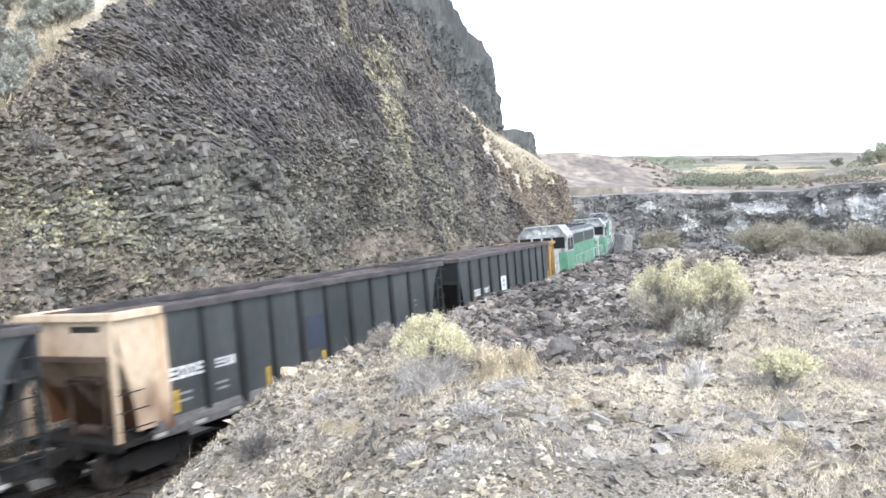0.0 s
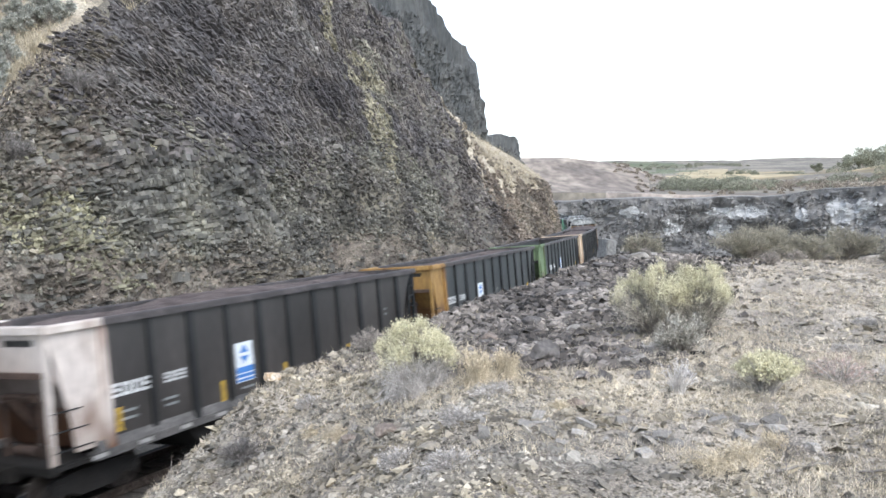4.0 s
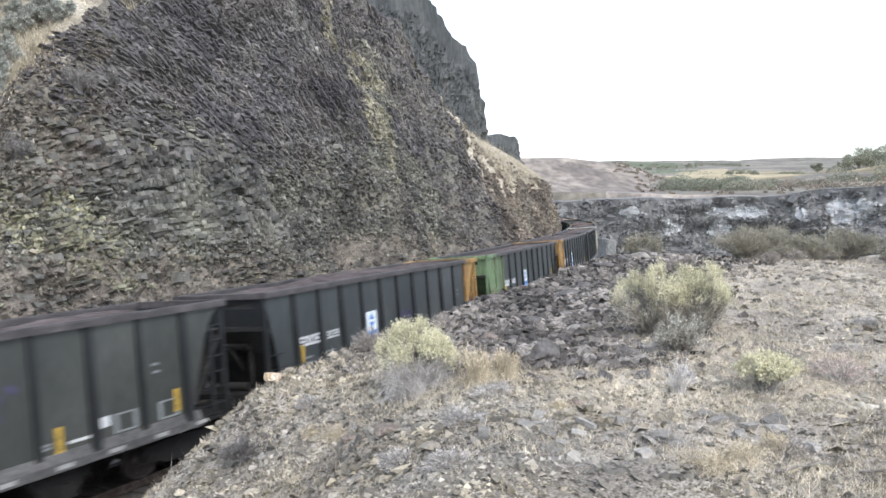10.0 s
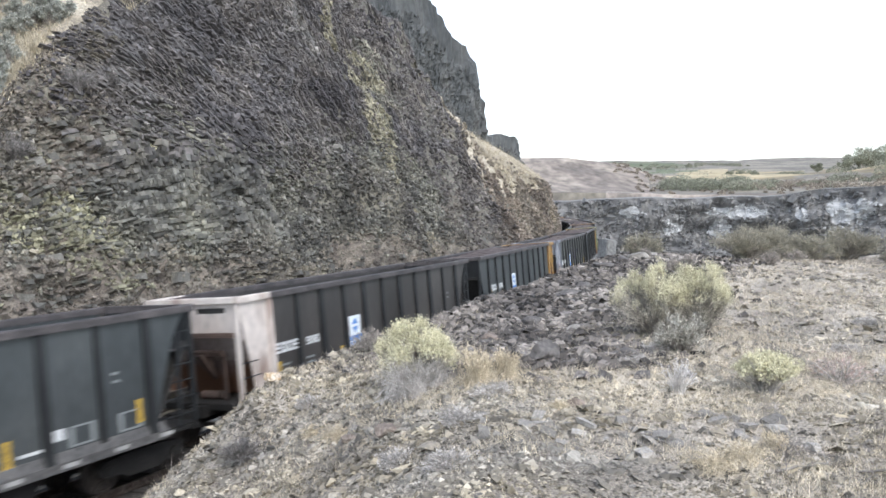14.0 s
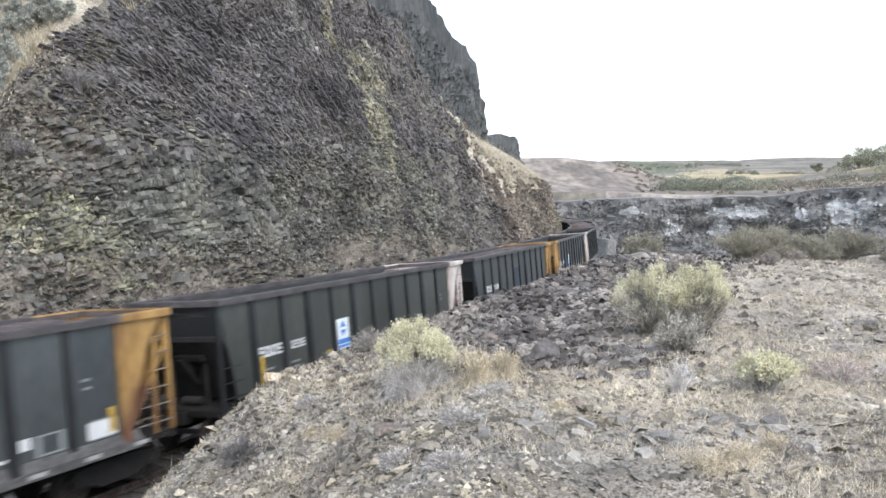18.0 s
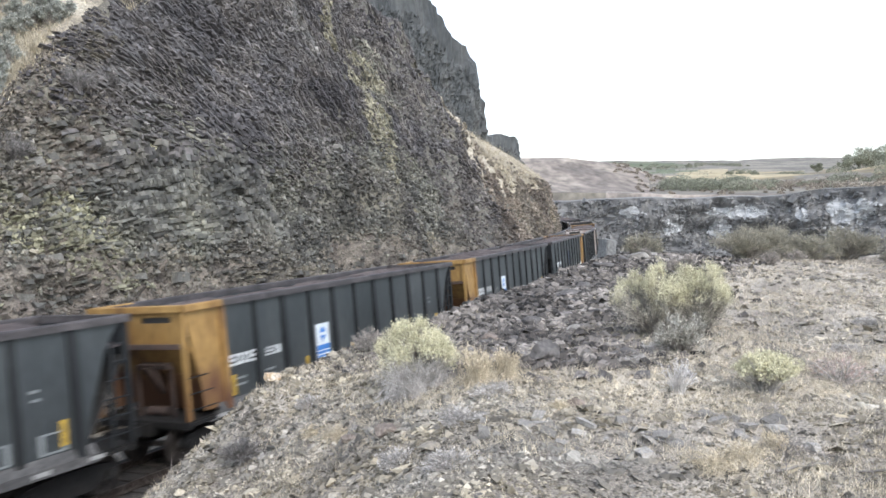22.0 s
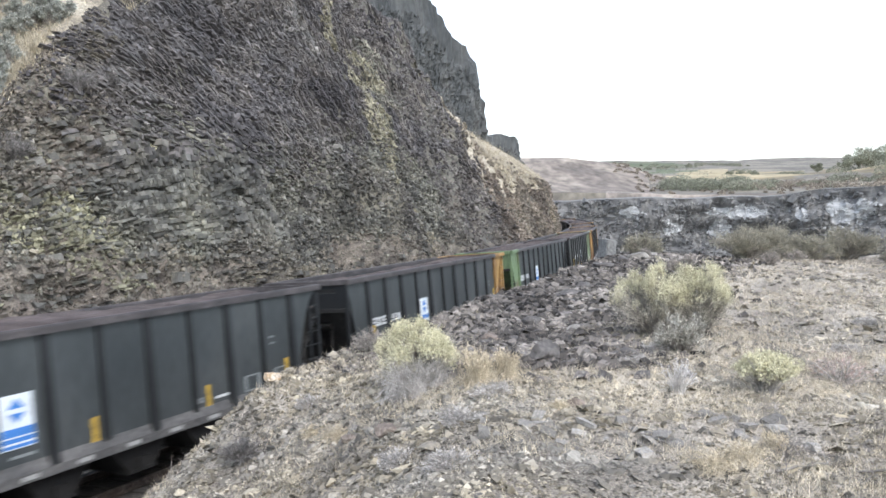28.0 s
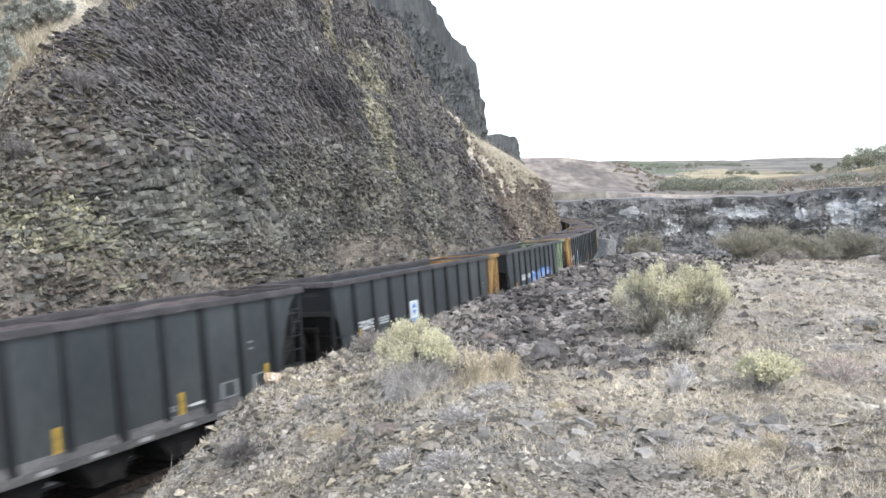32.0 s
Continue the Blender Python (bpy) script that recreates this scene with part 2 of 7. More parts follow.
M_BODY = material("dark_grey_green_paint", [(0.034, 0.040, 0.042), (0.050, 0.057, 0.059), (0.073, 0.080, 0.081)], scale=0.9, rough=0.36, bump=0.05, grain=9, stretch=(1, 1, 0.35), spread=(0.3, 0.72), fine=0.22)
M_BODY_OLIVE = material("grey_olive_paint", [(0.036, 0.039, 0.036), (0.052, 0.0555, 0.051), (0.075, 0.078, 0.072)], scale=0.9, rough=0.36, bump=0.05, grain=9, stretch=(1, 1, 0.35), spread=(0.3, 0.72), fine=0.22)
M_BODY_BROWN = material("brown_grey_paint", [(0.030, 0.0285, 0.027), (0.046, 0.0430, 0.041), (0.067, 0.062, 0.058)], scale=0.9, rough=0.4, bump=0.05, grain=9, stretch=(1, 1, 0.35), spread=(0.3, 0.72), fine=0.22)
# darker copy of the body paint, with the ribs' shade worked into its colour
M_RIB = material("shade_darkened_paint", [(0.007, 0.008, 0.009), (0.016, 0.018, 0.019)], scale=1.5, rough=0.6, bump=0.08, grain=9, stretch=(1, 1, 0.4), fine=0.25)
M_DUSTY = material("dusty_steel", [(0.055, 0.055, 0.055), (0.09, 0.088, 0.086), (0.135, 0.13, 0.127)], scale=1.2, rough=0.8, bump=0.1, grain=12)
M_RUNG = material("dusty_worn_rung", [(0.10, 0.08, 0.065), (0.24, 0.20, 0.165)], scale=6, rough=0.8, bump=0.1, grain=20)
M_CHORD = material("worn_top_edge", [(0.030, 0.027, 0.027), (0.052, 0.046, 0.046), (0.085, 0.075, 0.074)], scale=1.4, rough=0.6, bump=0.08, grain=12)
M_GOLD = material("faded_gold_paint", [(0.115, 0.058, 0.026), (0.235, 0.13, 0.038), (0.325, 0.195, 0.064)], scale=1.1, rough=0.6, bump=0.12, grain=8, stretch=(1, 1, 0.4), spread=(0.28, 0.58), fine=0.28, rust=0.32)
M_TAN = material("pale_tan_paint", [(0.29, 0.18, 0.11), (0.46, 0.34, 0.23), (0.53, 0.42, 0.305)], scale=1.1, rough=0.6, bump=0.12, grain=8, stretch=(1, 1, 0.4), spread=(0.22, 0.5), fine=0.2, rust=0.15)
M_GREEN = material("faded_green_paint", [(0.10, 0.09, 0.05), (0.10, 0.15, 0.075), (0.145, 0.21, 0.11)], scale=1.1, rough=0.6, bump=0.12, grain=8, stretch=(1, 1, 0.4), spread=(0.30, 0.58), fine=0.28, rust=0.12)
M_PALE_GREEN = material("pale_green_paint", [(0.10, 0.10, 0.06), (0.135, 0.175, 0.10), (0.19, 0.24, 0.15)], scale=1.1, rough=0.6, bump=0.12, grain=8, stretch=(1, 1, 0.4), spread=(0.30, 0.58), fine=0.28, rust=0.08)
M_WHITE = material("stained_white_paint", [(0.24, 0.16, 0.13), (0.42, 0.36, 0.32), (0.54, 0.49, 0.45)], scale=1.1, rough=0.6, bump=0.12, grain=8, stretch=(1, 1, 0.4), spread=(0.28, 0.56), fine=0.22, rust=0.1)
M_LILAC = material("faded_lilac_grey_paint", [(0.09, 0.09, 0.10), (0.155, 0.165, 0.19), (0.24, 0.25, 0.275)], scale=1.1, rough=0.6, bump=0.12, grain=8, stretch=(1, 1, 0.4), spread=(0.3, 0.62), fine=0.25, rust=0.2)
M_RUST = material("rusted_steel", [(0.040, 0.029, 0.026), (0.072, 0.050, 0.042), (0.115, 0.076, 0.058)], scale=1.2, rough=0.85, bump=0.2, grain=10, stretch=(1, 1, 0.4))
M_DARK_STEEL = material("dark_steel", [(0.014, 0.014, 0.014), (0.035, 0.033, 0.031)], scale=2, rough=0.8, bump=0.15, grain=12)
# underframe, trucks and couplers, near-black to paint in the shade beneath the cars
M_UNDERSHADE = material("shade_dark_running_gear", [(0.004, 0.0038, 0.0035), (0.013, 0.012, 0.011)], scale=3, rough=0.8, bump=0.2, grain=14)
M_TREAD = material("worn_wheel_steel", [(0.030, 0.026, 0.024), (0.075, 0.066, 0.06)], scale=4, rough=0.5, bump=0.1, metal=0.5)
M_LOAD = material("crushed_rock_load", [(0.05, 0.038, 0.036), (0.085, 0.067, 0.063), (0.13, 0.105, 0.099)], scale=2.0, bump=0.8, grain=22)
M_LETTER = plain("white_lettering", (0.62, 0.64, 0.64))
M_FAINT = plain("faint_lettering", (0.24, 0.26, 0.26))
M_SIGN = plain("white_sign", (0.72, 0.78, 0.82))
M_BLUE = plain("blue_sign_paint", (0.06, 0.22, 0.58))
M_YELLOW = material("worn_yellow_stripe", [(0.30, 0.20, 0.04), (0.55, 0.36, 0.05)], scale=5, rough=0.6, bump=0.05, grain=20)
M_REFLECT = plain("dusty_reflector", (0.36, 0.36, 0.35), rough=0.4)
M_SQUARE = plain("dull_blue_patch", (0.036, 0.047, 0.07))
M_SPRAY_BLUE = plain("bright_blue_spray", (0.13, 0.32, 0.66))
M_SPRAY_VIOLET = plain("violet_spray", (0.16, 0.12, 0.34))
M_SMUDGE = material("dark_green_blotch", [(0.06, 0.075, 0.055), (0.10, 0.12, 0.085)], scale=6, rough=0.6, bump=0, grain=20, rand="island", rand_amount=0.3)
M_SPRAY_FAINT = plain("faint_violet_spray", (0.062, 0.058, 0.105))
M_SPRAY_WHITE = plain("pale_spray", (0.62, 0.66, 0.78))
M_LOCO_GREEN = material("locomotive_green", [(0.065, 0.175, 0.11), (0.115, 0.28, 0.185)], scale=1.0, rough=0.5, bump=0.05, grain=8, fine=0.2)
M_LOCO_WHITE = material("locomotive_white", [(0.15, 0.155, 0.16), (0.46, 0.48, 0.48)], scale=2.0, rough=0.5, bump=0.05, grain=8, spread=(0.35, 0.6), fine=0.2)
M_LOCO_DARK = plain("locomotive_dark", (0.03, 0.035, 0.034))
M_GLASS = plain("dark_cab_glass", (0.02, 0.024, 0.028), rough=0.08)
M_CANYON = material("canyon_basalt", [(0.148, 0.149, 0.150), (0.176, 0.175, 0.172), (0.21, 0.205, 0.195)], scale=0.7, bump=0.5, grain=1.2, stretch=(1.0, 1.0, 0.6), spread=(0.32, 0.66), depth=0.3, fine=0.35)


# ---- mesh helpers ----
def part(name, bm, mat, parent=None, label=""):
    """One mesh object from a bmesh, or from ready mesh data, under its thing."""
    if isinstance(bm, bmesh.types.BMesh):
        me = bpy.data.meshes.new(name)
        bmesh.ops.recalc_face_normals(bm, faces=bm.faces)
        bm.to_mesh(me)
        bm.free()
    else:
        me = bm
    if mat and not me.materials:
        me.materials.append(mat)
    ob = new(name, me)
    if parent is not None:
        ob.parent = parent
    if label:
        tagged(ob, label)
    return ob


def block(bm, x0, x1, y0, y1, z0, z1, m=None):
    """A box between the given limits."""
    vs = [bm.verts.new(Vector(c) if m is None else m @ Vector(c)) for c in ((x0, y0, z0), (x1, y0, z0), (x1, y1, z0), (x0, y1, z0), (x0, y0, z1), (x1, y0, z1), (x1, y1, z1), (x0, y1, z1))]
    for f in ((0, 3, 2, 1), (4, 5, 6, 7), (0, 1, 5, 4), (1, 2, 6, 5), (2, 3, 7, 6), (3, 0, 4, 7)):
        bm.faces.new([vs[i] for i in f])
    return vs


def prism(bm, outline, a, b, axis="x"):
    """A prism of an outline in the plane across the axis, from a to b along it."""
    def at(p, c):
        return {"x": (c, p[0], p[1]), "y": (p[0], c, p[1]), "z": (p[0], p[1], c)}[axis]
    lo = [bm.verts.new(at(p, a)) for p in outline]
    hi = [bm.verts.new(at(p, b)) for p in outline]
    n = len(outline)
    bm.faces.new(lo[::-1])
    bm.faces.new(hi)
    for i in range(n):
        bm.faces.new((lo[i], lo[(i + 1) % n], hi[(i + 1) % n], hi[i]))


def rod(bm, a, b, r, sides=6, r2=None):
    a, b = Vector(a), Vector(b)
    q = (b - a).to_track_quat("Z", "Y")
    r2 = r if r2 is None else r2
    rings = []
    for c, rr in ((a, r), (b, r2)):
        rings.append([bm.verts.new(c + q @ Vector((rr * math.cos(2 * math.pi * i / sides), rr * math.sin(2 * math.pi * i / sides), 0))) for i in range(sides)])
    bm.faces.new(rings[0][::-1])
    bm.faces.new(rings[1])
    for i in range(sides):
        bm.faces.new((rings[0][i], rings[0][(i + 1) % sides], rings[1][(i + 1) % sides], rings[1][i]))


def turned(bm, profile, axis_at=(0, 0), sides=20):
    """A lathe round the x axis: profile of (x, radius)."""
    rings = []
    for x, r in profile:
        rings.append([bm.verts.new((x, axis_at[0] + r * math.cos(2 * math.pi * i / sides), axis_at[1] + r * math.sin(2 * math.pi * i / sides))) for i in range(sides)])
    for a, b in zip(rings, rings[1:]):
        for i in range(sides):
            bm.faces.new((a[i], a[(i + 1) % sides], b[(i + 1) % sides], b[i]))
    bm.faces.new(rings[0][::-1])
    bm.faces.new(rings[-1])


def mesh_of(name, verts, faces, mat, flat=True):
    me = bpy.data.meshes.new(name)
    me.from_pydata(verts if isinstance(verts, list) else verts.tolist(), [], faces if isinstance(faces, list) else faces.tolist())
    me.materials.append(mat)
    me.update()
    if not flat:
        me.shade_smooth()
    return me


def grid_faces(rows, cols):
    i = np.arange(rows - 1)[:, None] * cols + np.arange(cols - 1)[None]
    return np.stack([i, i + 1, i + 1 + cols, i + cols], -1).reshape(-1, 4)


BOX_CORNERS = np.array([(-1, -1, -1), (1, -1, -1), (1, 1, -1), (-1, 1, -1), (-1, -1, 1), (1, -1, 1), (1, 1, 1), (-1, 1, 1)], float) * 0.5
BOX_FACES = np.array([(4, 5, 6, 7), (0, 1, 5, 4), (1, 2, 6, 5), (2, 3, 7, 6), (3, 0, 4, 7)])


def chips(name, centres, axes, sizes, mat, rng, rough=0.22):
    """Many irregular angular stones as one mesh: centres n x 3, axes n x 3 x 3 (rows), sizes n x 3."""
    n = len(centres)
    local = BOX_CORNERS[None] * (1 + rng.uniform(-rough, rough, (n, 8, 3)))
    local[:, 4:, :2] *= rng.uniform(0.55, 1.0, (n, 1, 2))
    local = local * sizes[:, None]
    verts = centres[:, None] + np.einsum("nij,njk->nik", local, axes)
    faces = (BOX_FACES[None] + (np.arange(n) * 8)[:, None, None]).reshape(-1, 4)
    return mesh_of(name, verts.reshape(-1, 3), faces, mat)


LUMP_CORNERS = np.array([(1, 0.2, 0), (-1, -0.2, 0.1), (0.1, 1, 0.2), (-0.2, -1, 0), (0, 0.1, 1), (0.1, 0, -1)], float) * 0.66
LUMP_FACES = np.array([(0, 2, 4), (2, 1, 4), (1, 3, 4), (3, 0, 4), (2, 0, 5), (1, 2, 5), (3, 1, 5), (0, 3, 5)])
PEBBLE_CORNERS = np.array([(-1, -1, -0.6), (1, -1, -0.6), (1, 1, -0.6), (-1, 1, -0.6), (-0.3, 0.2, 1), (0.5, -0.3, 0.9)], float) * 0.5
PEBBLE_FACES = np.array([(0, 1, 5), (1, 2, 5), (2, 4, 5), (2, 3, 4), (3, 0, 4), (0, 5, 4)])


def lumps(name, centres, axes, sizes, mat, rng, rough=0.34, corners=LUMP_CORNERS, faces=LUMP_FACES):
    """Many uneven broken lumps as one mesh, built like chips()."""
    n, k = len(centres), len(corners)
    local = (corners[None] + rng.uniform(-rough, rough, (n, k, 3))) * sizes[:, None]
    verts = centres[:, None] + np.einsum("nij,njk->nik", local, axes)
    return mesh_of(name, verts.reshape(-1, 3), (faces[None] + (np.arange(n) * k)[:, None, None]).reshape(-1, 3), mat)


def random_axes(rng, n, tilt=0.5):
    """Random turns about z with a lean of up to tilt radians."""
    a, b, c = rng.uniform(0, 2 * np.pi, n), rng.normal(0, tilt, n), rng.normal(0, tilt, n)
    ca, sa, cb, sb, cc, sc = np.cos(a), np.sin(a), np.cos(b), np.sin(b), np.cos(c), np.sin(c)
    o, i = np.zeros(n), np.ones(n)
    rz = np.stack([np.stack([ca, sa, o], -1), np.stack([-sa, ca, o], -1), np.stack([o, o, i], -1)], 1)
    rx = np.stack([np.stack([i, o, o], -1), np.stack([o, cb, sb], -1), np.stack([o, -sb, cb], -1)], 1)
    ry = np.stack([np.stack([cc, o, -sc], -1), np.stack([o, i, o], -1), np.stack([sc, o, cc], -1)], 1)
    return np.einsum("nij,njk,nkl->nil", ry, rx, rz)


# ---- ground: one sheet from the viewer's feet to the horizon ----
def crest_lat(s):
    return 7.5 + np.maximum(0, 17.6 - s) * 0.42


def crest_z(s):
    return np.interp(s, (8, 12, 14, 15, 16, 17, 18, 19, 21, 24, 30, 40, 50), (1.3, 2.0, 2.5, 2.75, 3.05, 3.45, 3.68, 3.73, 3.87, 4.0, 4.16, 4.2, 4.0))


def ground_z(x, y):
    x, y = np.asarray(x, float), np.asarray(y, float)
    shape = x.shape
    x, y = np.ravel(x), np.ravel(y)
    s, lat = along(x, y)
    r = np.hypot(x, y)
    bumps = 0.10 * fbm(x * 0.35, y * 0.35, 0, 4, 3) + 0.035 * fbm(x * 2.1, y * 2.1, 0, 3, 9)
    flat = 4.2 + 0.25 * np.exp(-r / 6)
    top = crest_z(s) + (flat - crest_z(s)) * smooth((lat - crest_lat(s)) / 4.0)
    side = np.clip((lat - 3.0) / (crest_lat(s) - 3.0), 0, 1)
    bank = -0.45 + (crest_z(s) + 0.45) * (1 - (1 - side) ** 1.04)
    z = np.where(lat > crest_lat(s), top, bank) + bumps * np.clip((lat - 3) / 2, 0, 1)
    # the shelf ends and falls into the canyon
    fall = smooth((y - 30 - 1.5 * vnoise(x * 0.15, 0, 0, 5)) / 16) * smooth((lat - 3.2) / 3)
    z = z * (1 - fall) + (-7.0 + 0.8 * bumps) * fall
    z = np.where(lat < 3.0, -0.45, z)
    # the far side of the canyon rises in terraces
    turn = np.degrees(np.arctan2(x, y))
    rise = np.interp(r, (140, 157, 200, 300, 450, 700, 1100, 4000), (0.010, 0.012, 0.022, 0.034, 0.046, 0.0545, 0.053, 0.02))
    knoll = np.interp(turn, (-20, 5, 9, 12, 13.5, 15, 16.3, 17.5), (0.012, 0.036, 0.0345, 0.029, 0.024, 0.012, 0.003, 0)) * np.exp(-((r - 235) / 48) ** 2)
    shelf = 0.012 * np.exp(-((turn - 33.0) / 6) ** 2) * np.exp(-((r - 330) / 120) ** 2)
    far = EYE + r * (rise + knoll + shelf) + fbm(x * 0.02, y * 0.02, 0, 3, 7) * np.clip((r - 150) / 100, 0, 1) * 1.6
    front = smooth((75 - np.abs(turn - 25)) / 15)
    z = np.where(r > 157, far * front + (1 - front) * 4, z)
    return z.reshape(shape)


def build_ground():
    turns = np.radians(np.concatenate([np.arange(-180, -42, 3.0), np.arange(-42, 42, 0.22), np.arange(42, 180.1, 3.0)]))
    turns[-1] = np.pi
    radii = np.concatenate([[0.0], np.geomspace(0.6, 34, 190), np.geomspace(35, 140, 36), [150, 156.4, 157.4], np.arange(160, 330, 2.5), np.geomspace(334, 4300, 46)])
    T, R = np.meshgrid(turns, radii)
    X, Y = 0.13 + R * np.sin(T), R * np.cos(T) - 0.11
    Z = ground_z(X, Y)
    me = mesh_of("ground", np.stack([X, Y, Z], -1).reshape(-1, 3), grid_faces(len(radii), len(turns))[:, ::-1], M_EARTH, flat=False)
    for m in (M_FAR_SCRUB, M_FAR_STRAW, M_FAR_KNOLL, M_FAR_PLATEAU, M_CANYON_FLOOR, M_FAR_RIM, M_FAR_GREEN):
        me.materials.append(m)
    Tm, Rm = np.meshgrid(np.degrees((turns[:-1] + turns[1:]) / 2), (radii[:-1] + radii[1:]) / 2)
    fx, fy = Rm * np.sin(np.radians(Tm)), Rm * np.cos(np.radians(Tm))
    mottle = fbm(fx * 0.03, fy * 0.012, 0, 4, 17)
    slot = np.zeros(Rm.shape, int)
    slot[Rm > 40] = 5
    slot[Rm > 150] = 1
    patches = fbm(fx * 0.02, fy * 0.006, 0, 4, 18)
    slot[(Rm > 195) & (Rm < 300) & (Tm > 16) & (patches > 0.25)] = 2
    slot[(Rm > 300 + 40 * mottle) & (Rm < 385 + 40 * patches) & (Tm > 18 + 2 * mottle) & (Tm < 27 + 4 * mottle) & (patches > -0.35)] = 2
    slot[(Rm > 400 + 60 * mottle) & (Tm > 12) & (Tm < 19.5 + 4 * patches)] = 7
    slot[(Rm > 160) & (Rm < 330) & (Tm < 16.3 + 1.5 * mottle)] = 3
    slot[(Rm > 156) & (Rm < 167 + 9 * mottle) & (Tm > 12)] = 6
    slot[Rm > 760 + 90 * mottle] = 4
    me.polygons.foreach_set("material_index", slot.ravel().astype(np.int32))
    tagged(part("ground", me, None), "stony dry ground with gravel and bleached grass above the track", "ground", kind="structure")


M_FAR_SCRUB = material("terrace_scrub", [(0.125, 0.112, 0.092), (0.175, 0.158, 0.13), (0.24, 0.215, 0.17)], scale=0.06, bump=0, grain=0.6, spread=(0.36, 0.62), fine=0.45)
M_FAR_STRAW = material("straw_fields", [(0.19, 0.155, 0.095), (0.36, 0.295, 0.175), (0.42, 0.355, 0.23)], scale=0.025, bump=0, grain=0.3, spread=(0.38, 0.6), fine=0.3, stretch=(0.5, 1, 1))
M_FAR_KNOLL = material("stony_knoll", [(0.15, 0.125, 0.105), (0.215, 0.18, 0.15), (0.31, 0.265, 0.215)], scale=0.11, bump=0, grain=0.5, spread=(0.36, 0.64), fine=0.55, stretch=(1, 0.3, 1))
M_FAR_RIM = material("pale_rim_rock", [(0.18, 0.16, 0.14), (0.33, 0.285, 0.245), (0.42, 0.37, 0.32)], scale=0.12, bump=0, grain=0.9, spread=(0.36, 0.6), fine=0.4)
M_FAR_GREEN = material("green_fields", [(0.075, 0.095, 0.05), (0.12, 0.14, 0.075), (0.17, 0.155, 0.11)], scale=0.012, bump=0, grain=0.12, spread=(0.38, 0.62), fine=0.3, stretch=(0.5, 1, 1))
M_FAR_PLATEAU = material("far_plateau", [(0.095, 0.085, 0.077), (0.145, 0.125, 0.11)], scale=0.01, bump=0, grain=0.1, fine=0.25)
M_CANYON_FLOOR = material("canyon_floor", [(0.09, 0.08, 0.065), (0.15, 0.13, 0.105)], scale=0.1, bump=0.3, grain=1.5, fine=0.4)
build_ground()

# ---- the cut hillside on the inner side of the curve ----
TOP_S = (-60, 5, 16, 22, 25, 27, 32, 38, 44, 58, 66, 69, 72, 75, 80, 88, 96, 104, 112, 135)
TOP_Z = (4.5, 5.5, 6.8, 8.0, 9.2, 11.0, 14.6, 18.0, 20.5, 23.5, 22.5, 19.9, 14.8, 12.2, 11.1, 10.3, 9.3, 9.0, 8.8, 6.0)


def hill(s, v):
    """The hillside: v 0 to 1 goes up the rock face, 1 to 2 back over the slope above it. Gives x, y, z."""
    top = np.interp(s, TOP_S, TOP_Z)
    lean = np.interp(s, (0, 30, 60, 85, 100), (50, 62, 62, 70, 77))
    foot = np.interp(s, (0, 60, 90, 105), (-4.6, -4.4, -3.4, -3.0))
    face, over = np.clip(v, 0, 1), np.clip(v - 1, 0, 1)
    z = -0.5 + (top + 0.5) * face
    lat = foot - (z + 0.5) / np.tan(np.radians(lean))
    back = 75 * over ** 1.8
    slope = np.interp(s, (0, 22, 40, 67, 74, 90, 110), (0.30, 0.40, 0.55, 0.50, 0.24, 0.20, 0.15))
    lat = lat - back
    talus = 6.0 * (1 - np.exp(-back * 0.95 / 6.0))
    z = z + np.where(s > 72, np.minimum(1, np.maximum(0, (s - 72) / 4)) * talus + np.maximum(0, 1 - (s - 72) / 4) * slope * back * (1 - 0.3 * over), slope * back * (1 - 0.3 * over))
    x, y = beside(s, lat)
    return x, y, z


def hill_frame(s, v):
    """Point, direction along, direction up the slope and outward normal."""
    p = np.stack(hill(s, v), -1)
    t = np.stack(hill(s + 0.05, v), -1) - p
    b = np.stack(hill(s, v + 0.002), -1) - p
    t /= np.linalg.norm(t, axis=-1, keepdims=True)
    b -= t * np.sum(b * t, -1, keepdims=True)
    b /= np.linalg.norm(b, axis=-1, keepdims=True)
    return p, t, b, np.cross(t, b)


def relief(p):
    """Bulges, gullies and broken ledges of the rock face, in metres outwards."""
    x, y, z = p[..., 0], p[..., 1], p[..., 2]
    ridge = 1 - 2 * np.abs(vnoise(x * 0.42, y * 0.42, z * 0.62, 26))
    return 0.75 * fbm(x * 0.13, y * 0.13, z * 0.17, 3, 21) + 0.26 * ridge + 0.16 * fbm(x * 1.1, y * 1.1, z * 1.7, 2, 31) + 0.15 * (1 - 2 * np.abs(vnoise(x * 2.1, y * 2.1, z * 2.6, 35)))


def ledge_line(s, z):
    """How far up the face the rock gives way to the pale grassy ledge below the crag."""
    return np.interp(s, (66, 71.1, 71.7, 72.4, 74, 78, 82, 88, 92, 100, 106), (2.0, 1.12, 0.82, 0.74, 0.70, 0.68, 0.70, 0.76, 0.88, 0.95, 1.0)) + 0.16 * vnoise(s * 0.7, z * 0.5, 0, 63) + 0.10 * vnoise(s * 1.9, z * 1.4, 0, 64)


def lip(s, v):
    """How far the broken rock has given way to the smoother slope above: sharp by the crag, gradual elsewhere."""
    late = smooth((s - 40) / 8) * smooth((75 - s) / 4)
    return smooth((v - 0.9 - 0.12 * late) / 0.2)


def scree_top(s):
    return np.interp(s, (44, 52), (4.5, 3.3)) + 0.9 * vnoise(s * 0.28, 0, 0, 68) + 0.5 * vnoise(s * 0.9, 3, 0, 69)


